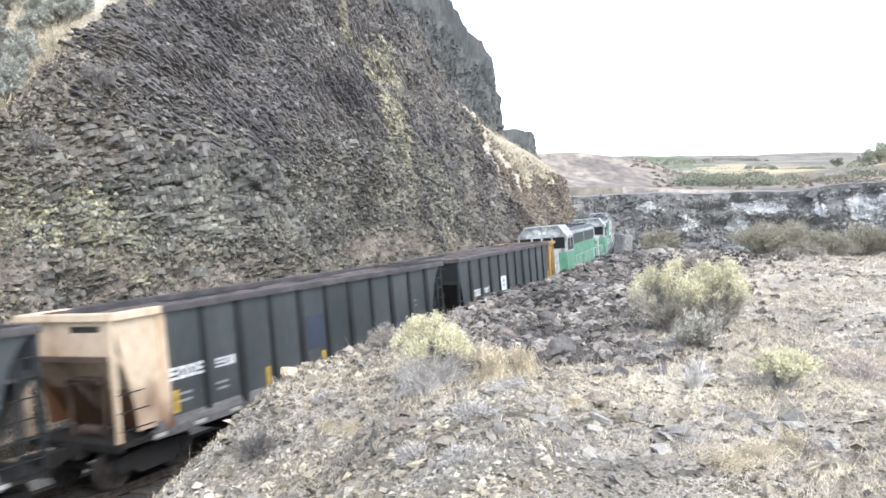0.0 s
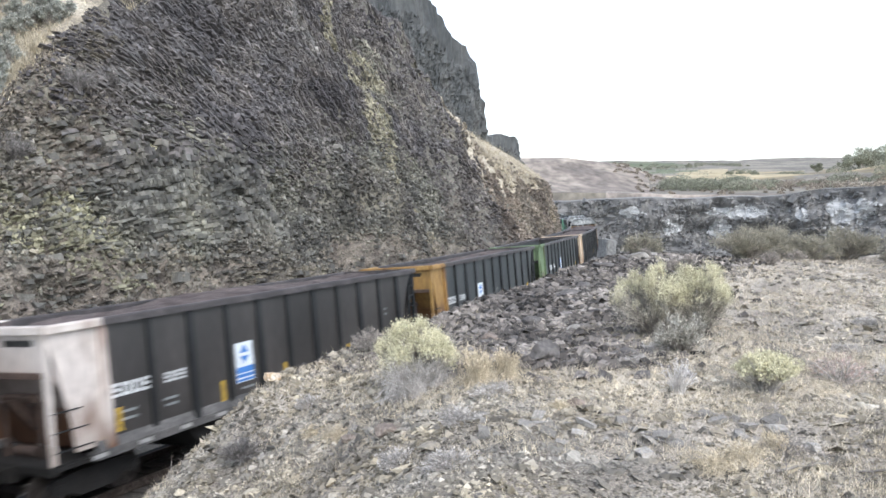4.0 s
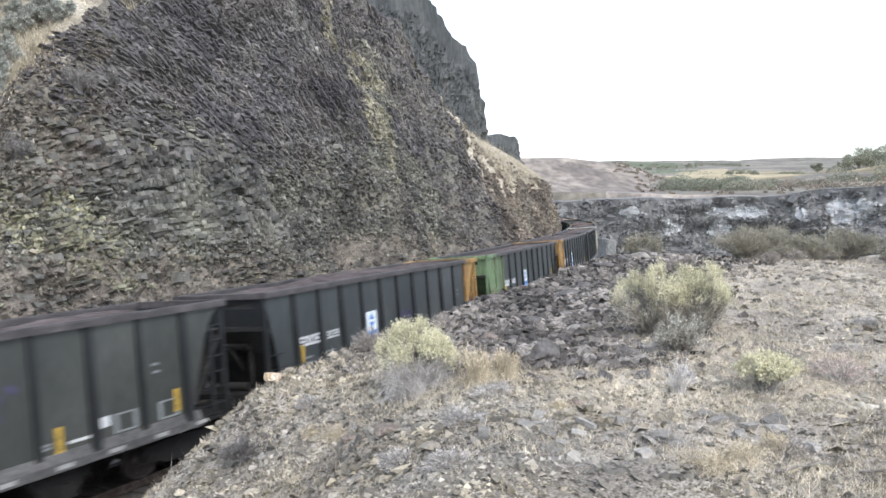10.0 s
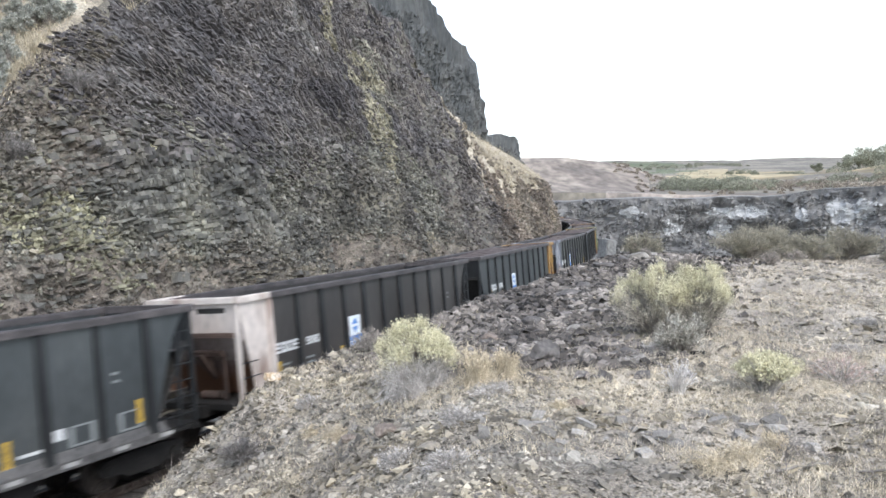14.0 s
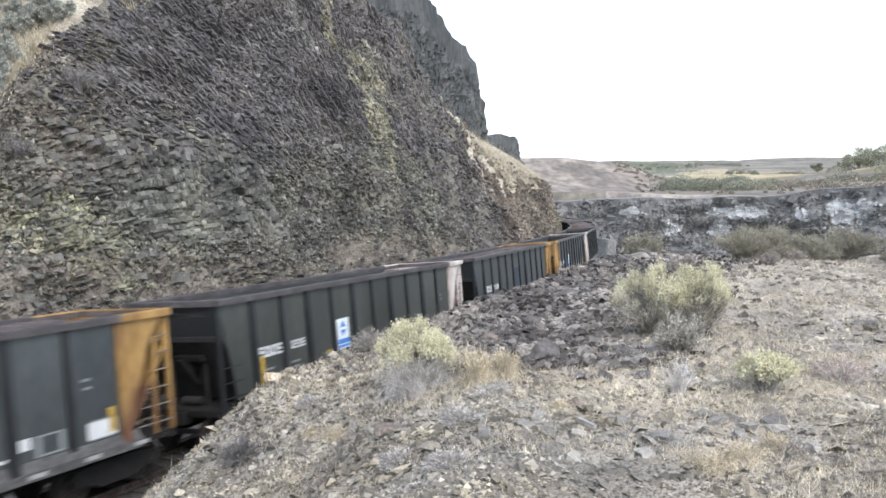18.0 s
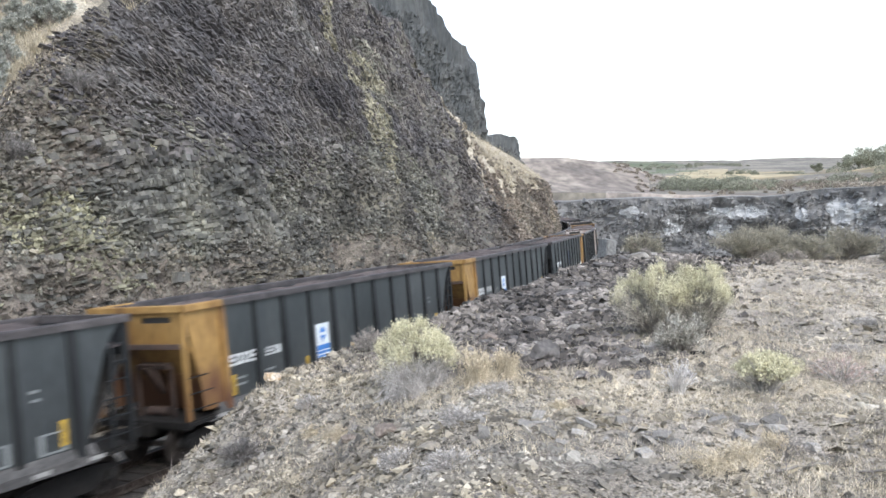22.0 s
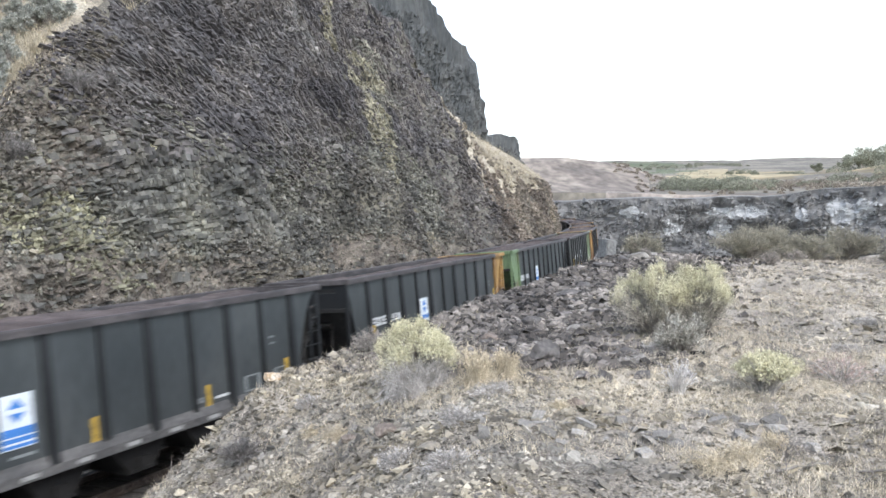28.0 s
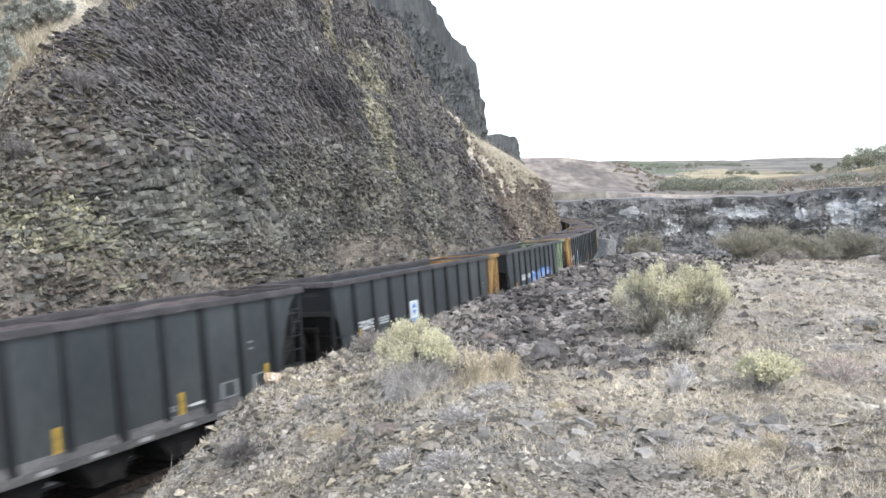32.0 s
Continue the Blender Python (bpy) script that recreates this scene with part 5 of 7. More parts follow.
def hopper_car(k, rear, front, extras):
    car = new("hopper_car")
    body = M_BODY_BROWN if "brown" in extras else M_BODY_OLIVE if k in (9, 14, 19) else M_BODY
    words = (", " + rear[1] + " rear end" if rear[1] else "") + (", " + front[1] + " front end" if front[1] else "")
    extra = ", spray-painted side" if "spray" in extras else ", white and blue sign" if "sign" in extras else ", dull blue patch"
    tagged(car, ("brown-grey" if "brown" in extras else "dark grey-green") + " hopper car" + (words or " heaped with rock") + extra, "freight car", "hopper cars of the train")
    for turn in (None, FLIP):
        put("side_plate", body, m_side, car, turn)
        put("top_chord", M_CHORD, m_chord, car, turn)
        put("side_sill", M_DUSTY, m_sill, car, turn)
        put("sill_ledge", M_DUSTY, m_ledge, car, turn)
        for i, y in enumerate(RIBS):
            at = (turn or Matrix()) @ pose(0, y, 0)
            edge = 1 if "wide" in extras else 0
            far_end = 10 - i if turn is None else i
            near_end = i if turn is None else 10 - i
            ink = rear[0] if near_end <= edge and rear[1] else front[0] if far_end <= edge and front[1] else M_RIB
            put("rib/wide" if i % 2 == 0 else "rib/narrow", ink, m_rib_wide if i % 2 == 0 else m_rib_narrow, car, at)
    for (paint, word), turn in ((front, None), (rear, FLIP)):
        mirror = Matrix.Diagonal((-1, 1, 1, 1))
        base = turn or Matrix()
        coat = body if paint is M_BODY else paint
        chord = M_CHORD if paint is M_BODY else paint
        slope = SLOPES.get(paint.name, M_DARK_STEEL)
        gear_steel = M_RUST if word in ("gold", "tan", "stained white") else M_DARK_STEEL
        label = (word + " painted end plate") if word else ""
        for m in (base, base @ mirror):
            put("end_side_plate" if turn is None else "end_side_plate/full", coat, m_side_end if turn is None else m_side_end_full, car, m, label)
            if "wide" in extras and word:
                put("painted_panel", paint, m_painted_panel, car, m, word + " painted side panel")
            put("end_top_chord", chord, m_chord_end, car, m)
            if word:
                put("inner_face" if turn is None else "inner_face/full", slope, m_end_inner if turn is None else m_end_inner_full, car, m)
                put("inner_lining", M_LOAD, m_lining, car, m, "purple-brown strip on the inner face")
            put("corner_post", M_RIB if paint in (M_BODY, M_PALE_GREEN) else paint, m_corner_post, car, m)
            for z in RUNGS if turn is None else RUNGS[:3]:
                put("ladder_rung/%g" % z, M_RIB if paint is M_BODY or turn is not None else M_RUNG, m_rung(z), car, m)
            if turn is None:
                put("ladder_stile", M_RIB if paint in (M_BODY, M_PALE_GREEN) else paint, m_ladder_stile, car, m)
        put("cross_chord", chord, m_chord_cross, car, base)
        if word:
            put("inner_lining/cross", M_LOAD, m_cross_lining, car, base, "purple-brown strip on the inner face")
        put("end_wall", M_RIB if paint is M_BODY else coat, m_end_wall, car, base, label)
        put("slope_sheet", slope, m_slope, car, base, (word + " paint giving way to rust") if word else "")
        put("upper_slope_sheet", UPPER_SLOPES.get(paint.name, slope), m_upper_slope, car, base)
        put("slot_backing", M_DARK_STEEL, m_slot_shade, car, base)
        put("end_beam", gear_steel, m_end_beam, car, base)
        put("brake_gear", gear_steel, m_end_post, car, base)
        put("end_platform", M_UNDERSHADE, m_platform, car, base)
        put("coupler", M_UNDERSHADE, m_coupler, car, base)
    put("centre_sill", M_UNDERSHADE, m_centre_sill, car)
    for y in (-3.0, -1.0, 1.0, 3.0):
        put("hopper_chute", M_UNDERSHADE, m_chute, car, pose(0, y, 0))
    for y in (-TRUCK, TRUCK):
        truck = put("truck", M_UNDERSHADE, m_bolster, car, pose(0, y, 0))
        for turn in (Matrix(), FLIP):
            put("side_frame", M_UNDERSHADE, m_side_frame, truck, turn)
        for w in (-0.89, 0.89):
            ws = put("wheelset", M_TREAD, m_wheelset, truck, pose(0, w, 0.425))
            ROLLING.append((ws, k, y + w, w))
    form = 2 if k in (2, 11, 12, 14, 23, 24) else k % 2
    put("load/%d" % form, M_LOAD, lambda bm: m_load(bm, (0.29, 0.23, 0.10)[form], (0.02, 0.08, 0.40)[form], 8 + form), car, None, "crushed purple-brown rock")
    ahead = pose(0, 1.224 if "ahead" in extras else 0, 0)
    tagged(put("reporting_mark", M_LETTER, MARK, car, ahead, "white lettering"), kind="stuff")
    tagged(put("number_marking/%d" % (k % 4), M_LETTER, NUMBERS[k % 4], car, ahead, "white lettering", "number_marking"), kind="stuff")
    tagged(put("small_lettering", M_FAINT, m_small_text, car, ahead), kind="stuff")
    for y in (END - 3.30, END - 2.15):
        put("stencil_box", M_FAINT, m_stencil_box, car, pose(0, y, 0))
    if k % 3 != 1:
        put("white_tag", M_LETTER, m_white_tag, car)
    if k in (5, 15, 19, 23):
        put("white_plate", M_LETTER, m_white_plate, car)
    put("white_line", M_LETTER, m_white_line, car)
    tall = front[1] == "" and rear[1] == ""
    for y, z, big in ((-END + ((1.34 if rear[1] == "" else 2.55) if "wide" in extras else 1.62), 1.36, rear[1] == "" or tall or "wide" in extras), (-END + 4.75, 1.28, False), (-END + 7.2, 1.28, False), (END - 4.55, 1.28, False), (END - 1.62, 1.42, k % 7 == 0)):
        if y > END - 2 and (k == 14 or "wide" in extras and front[1]):
            continue
        put("yellow_stripe/tall" if big else "yellow_stripe", M_YELLOW, m_stripe_tall if big else m_stripe, car, pose(1.457 if not any(abs(y - r) < 0.17 for r in RIBS) else HALF - 0.012, y, z))
    for i in range(12):
        put("reflector", M_REFLECT, m_reflector, car, pose(0, -END + 1.0 + i * 1.17, 0))
    if "sign" in extras:
        sign = put("side_sign", M_SIGN, m_sign, car, ahead, "white and blue square sign")
        for name, make in (("sign_peak", m_sign_peak), ("sign_dip", m_sign_dip), ("sign_band/1", m_sign_band(1.83, 1.98)), ("sign_band/2", m_sign_band(1.72, 1.80)), ("sign_band/3", m_sign_band(1.62, 1.68))):
            put(name, M_BLUE, make, sign)
    if k in (19, 23):
        tagged(put("overpainted_blotch", M_SMUDGE, m_smudge, car, None, "dark green-grey blotch of old paint"), kind="stuff")
    if "patch" in extras:
        put("blue_patch", M_SQUARE, m_square, car, ahead, "dull blue painted-over square")
    if "tag" in extras:
        tagged(put("spray_mark", M_SPRAY_FAINT, m_tag_scrawl(3, SIGN_Y + 2.6, SIGN_Y + 3.4, 1.5, 2.3, 26), car, None, "faint violet spray mark"), kind="stuff")
    if "scrawl" in extras:
        tagged(put("spray_scrawl", M_SPRAY_FAINT, m_tag_scrawl(4, -END + 3.9, SIGN_Y + 4.5, 2.2, 2.9, 40), car, None, "faint violet scrawl"), kind="stuff")
    if "spray" in extras:
        for name, mat, make, lab in (("spray_field", M_SPRAY_BLUE, m_spray_field, "bright blue spray paint"), ("spray_outline", M_SPRAY_VIOLET, m_spray_strokes(7, 0.075, 0.003), "violet spray outlines"),
                                     ("spray_lettering", M_SPRAY_WHITE, m_spray_strokes(7, 0.038, 0.006), "pale spray lettering shapes")):
            tagged(put(name, mat, make, car, None, lab), kind="stuff")
    MOVING.append((car, -PITCH * k + END, TRUCK))


for k, (rear, front, extras) in enumerate(CARS):
    hopper_car(k, rear, front, extras)


# ---- locomotives ----
def locomotive(centre, turned_round, label):
    loco = new("locomotive")
    tagged(loco, label, "locomotive", "locomotives of the train")
    L = 9.3
    base = FLIP if turned_round else Matrix()

    def piece(name, mat, make, lab=""):
        return put("loco_" + name, mat, make, loco, base, lab, name)

    def deck(bm):
        block(bm, -1.5, 1.5, -L, L, 1.15, 1.45)
        for y in (-L, L):
            block(bm, -1.5, 1.5, y - 0.06, y + 0.06, 0.75, 1.5)

    def hood_roof(bm):
        prism(bm, [(-0.97, 4.06), (0.97, 4.06), (0.82, 4.27), (-0.82, 4.27)], -L + 0.68, 4.6, "y")

    def hood(bm):
        prism(bm, [(-0.95, 1.45), (0.95, 1.45), (0.95, 4.05), (0.80, 4.25), (-0.80, 4.25), (-0.95, 4.05)], -L + 0.7, 4.6, "y")

    def hood_doors(bm):
        for i in range(13):
            y = -L + 1.1 + i * 0.92
            for x in (-0.97, 0.95):
                block(bm, x, x + 0.02, y, y + 0.84, 1.6, 3.5)

    def hood_stripe(bm):
        block(bm, -0.965, 0.965, -L + 0.69, 4.6, 3.86, 4.06)

    def grilles(bm):
        for x in (-0.985, 0.965):
            for y0, y1 in ((-L + 0.9, -L + 5.6), (-3.2, 1.2), (1.6, 4.3)):
                block(bm, x, x + 0.02, y0, y1, 3.12, 3.82)

    def fan(y):
        return lambda bm: rod(bm, (0, y, 4.24), (0, y, 4.42), 0.58, 16)

    def exhaust(bm):
        block(bm, -0.35, 0.35, 1.6, 2.6, 4.24, 4.55)

    def cab(bm):
        prism(bm, [(-1.52, 1.45), (1.52, 1.45), (1.52, 3.95), (1.05, 4.52), (-1.05, 4.52), (-1.52, 3.95)], 4.6, 7.0, "y")

    def cab_panel(bm):
        for x in (-1.535, 1.52):
            block(bm, x, x + 0.015, 4.62, 6.98, 1.5, 2.9)
        block(bm, -1.5, 1.5, 6.99, 7.005, 1.5, 2.9)

    def cab_roof(bm):
        prism(bm, [(-1.56, 3.90), (-1.06, 4.57), (1.06, 4.57), (1.56, 3.90), (1.53, 3.88), (1.04, 4.525), (-1.04, 4.525), (-1.53, 3.88)], 4.5, 7.12, "y")

    def front_window(x):
        return lambda bm: block(bm, x, x + (0.72 if x < -1 or x > 0.5 else 0.5), 6.985, 7.02, 3.15, 3.85)

    def side_window(x, y):
        return lambda bm: block(bm, x, x + 0.02, y, y + 0.8, 3.0, 3.75)

    def nose(bm):
        prism(bm, [(7.0, 1.45), (8.5, 1.45), (8.5, 2.75), (8.3, 3.0), (7.0, 3.05)], -0.95, 0.95, "x")

    def nose_face(bm):
        block(bm, -0.9, 0.9, 8.5, 8.515, 1.5, 2.7)

    def lamp(x):
        return lambda bm: rod(bm, (x, 7.02, 4.15), (x, 7.10, 4.15), 0.10, 10)

    def rails(bm):
        for x in (-1.46, 1.46):
            for i in range(11):
                y = -L + 0.5 + i * 1.35
                rod(bm, (x, y, 1.45), (x, y, 2.45), 0.02, 5)
            rod(bm, (x, -L + 0.5, 2.45), (x, 4.5, 2.45), 0.02, 5)
        for y in (-L, L):
            for x in (-1.4, -0.5, 0.5, 1.4):
                rod(bm, (x, y, 1.45), (x, y, 2.4), 0.02, 5)
            rod(bm, (-1.4, y, 2.4), (1.4, y, 2.4), 0.02, 5)

    def tank(bm):
        prism(bm, [(-1.4, 1.15), (1.4, 1.15), (1.4, 0.6), (1.1, 0.35), (-1.1, 0.35), (-1.4, 0.6)], -2.4, 2.4, "y")

    def steps(bm):
        for y in (-L + 0.2, L - 0.2):
            for x in (-1.45, 1.25):
                for z in (0.45, 0.75, 1.05):
                    block(bm, x, x + 0.2, y - 0.3, y + 0.3, z, z + 0.04)

    def truck_frame(bm):
        prism(bm, [(-2.1, 0.75), (2.1, 0.75), (2.25, 0.5), (1.6, 0.3), (-1.6, 0.3), (-2.25, 0.5)], 0.95, 1.1, "x")
        prism(bm, [(-2.1, 0.75), (2.1, 0.75), (2.25, 0.5), (1.6, 0.3), (-1.6, 0.3), (-2.25, 0.5)], -1.1, -0.95, "x")
        block(bm, -1.0, 1.0, -0.3, 0.3, 0.55, 0.95)

    piece("deck", M_LOCO_DARK, deck)
    piece("long_hood", M_LOCO_GREEN, hood, "green painted hood")
    piece("hood_doors", M_LOCO_GREEN, hood_doors)
    piece("hood_top_band", M_LOCO_WHITE, hood_stripe, "white upper band")
    piece("hood_roof", M_LOCO_ROOF, hood_roof, "dusty pale grey roof")
    piece("radiator_grilles", M_LOCO_DARK, grilles, "dark upper grilles")
    piece("exhaust_stack", M_LOCO_DARK, exhaust)
    for y in (-7.2, -5.9, -4.6, -1.2, 0.2):
        put("loco_fan/%g" % y, M_LOCO_DARK, fan(y), loco, base, "", "roof_fan")
    piece("cab", M_LOCO_WHITE, cab, "white cab")
    piece("cab_lower_panel", M_LOCO_GREEN, cab_panel, "green lower cab side")
    piece("cab_roof", M_LOCO_WHITE, cab_roof, "white cab roof")
    for x in (-1.38, -0.55, 0.10, 0.70):
        put("loco_front_window/%g" % x, M_GLASS, front_window(x), loco, base, "", "cab_window")
    for x in (-1.535, 1.515):
        for y in (4.85, 5.85):
            put("loco_side_window/%g/%g" % (x, y), M_GLASS, side_window(x, y), loco, base, "", "cab_window")
    piece("nose", M_LOCO_WHITE, nose, "white short nose")
    piece("nose_panel", M_LOCO_GREEN, nose_face)
    for side, x in (("1", -0.15), ("2", 0.15)):
        put("loco_headlamp" + side, M_LETTER, lamp(x), loco, base, "", "headlamp")
    piece("handrails", M_LOCO_WHITE, rails, "white handrails")
    piece("fuel_tank", M_LOCO_DARK, tank)
    piece("steps", M_LOCO_DARK, steps)
    for y in (-6.0, 6.0):
        truck = put("loco_truck", M_LOCO_DARK, truck_frame, loco, pose(0, y, 0), "", "truck")
        for w in (-1.6, 0, 1.6):
            put("wheelset", M_TREAD, m_wheelset, truck, pose(0, w, 0.425))
    for y, turn in ((0, None), (0, FLIP)):
        put("coupler", M_UNDERSHADE, m_coupler, loco, pose(0, (1 if turn is None else -1) * (L - END), 0) @ (turn or Matrix()))
    MOVING.append((loco, centre, 6.0))


M_LOCO_ROOF = plain("dusty_roof", (0.055, 0.06, 0.068))
NOSE_ON = END * 2 + 1.1 + 9.4
locomotive(NOSE_ON, True, "green diesel locomotive with its white cab facing the hopper cars")
locomotive(NOSE_ON + 19.9, True, "green and white diesel locomotive coupled between two others")
locomotive(NOSE_ON + 39.8, False, "green and white diesel locomotive leading the train")

# ---- plants ----
def ribbons(rng, base, tip, width):
    """Thin three-sided stems from base to tip (n x 3 each)."""
    n = len(base)
    d = tip - base
    d /= np.linalg.norm(d, axis=1, keepdims=True) + 1e-9
    a = np.cross(d, rng.normal(0, 1, (n, 3)))
    a /= np.linalg.norm(a, axis=1, keepdims=True) + 1e-9
    b = np.cross(d, a)
    vs = []
    for c, w in ((base, width), (tip, width * 0.35)):
        for k in range(3):
            t = 2 * math.pi * k / 3
            vs.append(c + (a * math.cos(t) + b * math.sin(t)) * (w[:, None] if isinstance(w, np.ndarray) else w))
    v = np.stack(vs, 1)
    f = np.array([(0, 1, 4, 3), (1, 2, 5, 4), (2, 0, 3, 5)])
    return v.reshape(-1, 3), (f[None] + (np.arange(n) * 6)[:, None, None]).reshape(-1, 4)


def leaflets(rng, at, along_dir, length, width):
    """Small pointed leaves (one bent quad each)."""
    n = len(at)
    d = along_dir + rng.normal(0, 0.55, (n, 3))
    d /= np.linalg.norm(d, axis=1, keepdims=True) + 1e-9
    s = np.cross(d, rng.normal(0, 1, (n, 3)))
    s /= np.linalg.norm(s, axis=1, keepdims=True) + 1e-9
    L = (length * rng.uniform(0.6, 1.4, n))[:, None]
    W = (width * rng.uniform(0.7, 1.3, n))[:, None]
    v = np.stack([at, at + d * L * 0.5 + s * W, at + d * L, at + d * L * 0.5 - s * W], 1)
    return v.reshape(-1, 3), np.arange(n * 4).reshape(-1, 4)


def shrub(name, x, y, w, h, label, category, n=300, leaf=M_SAGE, flower=None, stem=M_STEM, leaves=14, heads=7, seed=1, z=None, leaf_len=0.03, spread=1.25, stem_w=0.004, group="", plumes=0, foot_w=0.05, bloom=0.48):
    """A shrub of many stems from one foot, leafy towards their ends, with flower heads at the tips."""
    rng = np.random.default_rng(seed)
    ob = new(name)
    z = float(ground_z(np.array([x]), np.array([y]))[0]) - 0.02 if z is None else z
    ob.matrix_basis = pose(x, y, z)
    phi = rng.uniform(0, 2 * np.pi, n)
    th = np.arccos(1 - rng.uniform(0, 1, n) * (1 - math.cos(spread)))
    lump = 0.80 + 0.38 * vnoise(np.cos(phi) * 1.7 + seed, np.sin(phi) * 1.7, th * 2.0, seed) + rng.normal(0, 0.10, n)
    if plumes:
        # stems gathered into plumes, each of its own length
        which = rng.integers(0, plumes, n)
        phi = phi[:plumes][which] + rng.normal(0, 0.16, n)
        th = np.clip(th[:plumes][which] + rng.normal(0, 0.11, n), 0, 1.5)
        lump = (0.86 + 0.16 * rng.normal(0, 1, plumes).clip(-1.5, 1.2))[which] + rng.normal(0, 0.05, n)
    tip = np.stack([np.sin(th) * np.cos(phi) * w / 2 / math.sin(spread), np.sin(th) * np.sin(phi) * w / 2 / math.sin(spread), np.cos(th) * h + 0.12 * h], 1) * lump[:, None]
    foot = np.stack([rng.normal(0, w * foot_w, n), rng.normal(0, w * foot_w, n), np.zeros(n)], 1)
    mid = foot * 0.45 + tip * 0.55 + np.stack([np.zeros(n), np.zeros(n), 0.05 * h * np.ones(n)], 1)
    v1, f1 = ribbons(rng, foot, mid, stem_w * 1.6)
    v2, f2 = ribbons(rng, mid, tip, stem_w)
    tagged(part("stem_mass", mesh_of("stem_mass", np.concatenate([v1, v2]), np.concatenate([f1, f2 + len(v1)]), stem), None, ob), kind="stuff")
    t = rng.uniform(0.15, 1.0, (n, leaves)) ** 0.7
    at = mid[:, None] + (tip - mid)[:, None] * t[..., None] + rng.normal(0, 0.016 * w, (n, leaves, 3))
    d = np.repeat((tip - mid)[:, None] / (np.linalg.norm(tip - mid, axis=1)[:, None, None] + 1e-9), leaves, 1)
    v, f = leaflets(rng, at.reshape(-1, 3), d.reshape(-1, 3), leaf_len, leaf_len * 0.16)
    tagged(part("foliage", mesh_of("foliage", v, f, leaf), None, ob), kind="stuff")
    if flower is not None:
        top = tip[(tip[:, 2] > (bloom + 0.15 * rng.uniform(-1, 1, n)) * h)]
        at = np.repeat(top, heads, 0) + rng.normal(0, 0.022 * w + 0.006, (len(top) * heads, 3))
        v, f = leaflets(rng, at, rng.normal(0, 1, at.shape), 0.015, 0.006)
        tagged(part("flower_mass", mesh_of("flower_mass", v, f, flower), None, ob), kind="stuff")
    return tagged(ob, label, category, group)


shrub("rabbitbrush", -0.28, 8.95, 1.0, 0.60, "domed rabbitbrush with faded yellow flowers on the bank crest", "bush", 1300, M_RABBIT_LEAF, M_FLOWER, plumes=46, heads=44, leaf_len=0.022, seed=11, spread=1.35)
shrub("rabbitbrush", 3.25, 11.8, 1.2, 0.92, "large pale yellow rabbitbrush on the stony shelf", "bush", 1300, M_RABBIT_LEAF, M_FLOWER, plumes=46, heads=44, leaf_len=0.022, seed=12, bloom=0.70)
shrub("rabbitbrush", 3.92, 11.7, 1.15, 0.95, "large pale yellow rabbitbrush beside its neighbour", "bush", 1200, M_RABBIT_LEAF, M_FLOWER, plumes=46, heads=44, leaf_len=0.022, seed=13, bloom=0.68)
shrub("sagebrush", 3.17, 10.1, 0.8, 0.52, "low grey-green sagebrush in front of the rabbitbrush", "bush", 420, M_SAGE, None, leaves=10, seed=14, plumes=30)
shrub("rabbitbrush", 3.22, 7.6, 0.60, 0.38, "small fan-shaped rabbitbrush with pale yellow heads in gravel", "bush", 480, M_RABBIT_LEAF, M_FLOWER, M_LILAC_WEED, leaves=8, plumes=60, heads=60, leaf_len=0.02, seed=15, bloom=0.76, spread=0.8, foot_w=0.05)
shrub("dry_weed", 4.45, 8.45, 0.75, 0.36, "reddish dry weed with bare stems on the ground", "weed", 150, M_PINK, M_PINK, M_LILAC_WEED, leaves=4, heads=2, seed=16, stem_w=0.0025)
shrub("dry_weed", 3.95, 8.9, 0.5, 0.30, "pale grey dead weed on the ground", "weed", 220, M_STRAW_GREY, None, M_STRAW_GREY, leaves=8, seed=17)
shrub("dry_weed", 2.36, 7.6, 0.46, 0.30, "small bleached dead weed with upright stems", "weed", 90, M_BLEACHED, None, M_BLEACHED, leaves=3, seed=18, spread=0.9)
shrub("sagebrush", -2.35, 8.75, 0.62, 0.32, "small dark twiggy shrub on the bank slope", "bush", 340, M_DARK_TWIG, None, M_DARK_TWIG, leaves=5, seed=19)
shrub("dry_weed", -1.15, 12.1, 0.7, 0.42, "grey dead weed on the bank crest", "weed", 240, M_STRAW_GREY, None, M_STEM, leaves=8, seed=20)
shrub("dry_weed", -0.34, 8.55, 0.95, 0.48, "low tangle of lilac-grey dead weeds below the rabbitbrush", "weed", 620, M_LILAC_WEED, None, M_LILAC_WEED, leaves=5, seed=21, stem_w=0.0022, leaf_len=0.02, foot_w=0.2)
shrub("dry_weed", 2.55, 5.6, 0.55, 0.14, "flat tangle of dead twigs on gravel", "weed", 120, M_STRAW_GREY, None, M_STEM, leaves=2, seed=22, spread=1.45, stem_w=0.003)
shrub("grass_tuft", 0.38, 8.05, 0.50, 0.36, "straw-coloured bunch of dry grass beside the rabbitbrush", "grass", 300, M_GOLD_STRAW, None, M_GOLD_STRAW, leaves=2, seed=23, spread=0.6, foot_w=0.22, leaf_len=0.03, stem_w=0.0015)
shrub("grass_tuft", 0.72, 8.4, 0.42, 0.28, "straw-coloured bunch of dry grass", "grass", 240, M_GOLD_STRAW, None, M_GOLD_STRAW, leaves=2, seed=24, spread=0.6, foot_w=0.25, leaf_len=0.03, stem_w=0.0015)

def on_ground(x, y, turn=0.0):
    return pose(x, y, float(ground_z(np.array([x]), np.array([y]))[0]) - 0.03, 0, 0, turn)


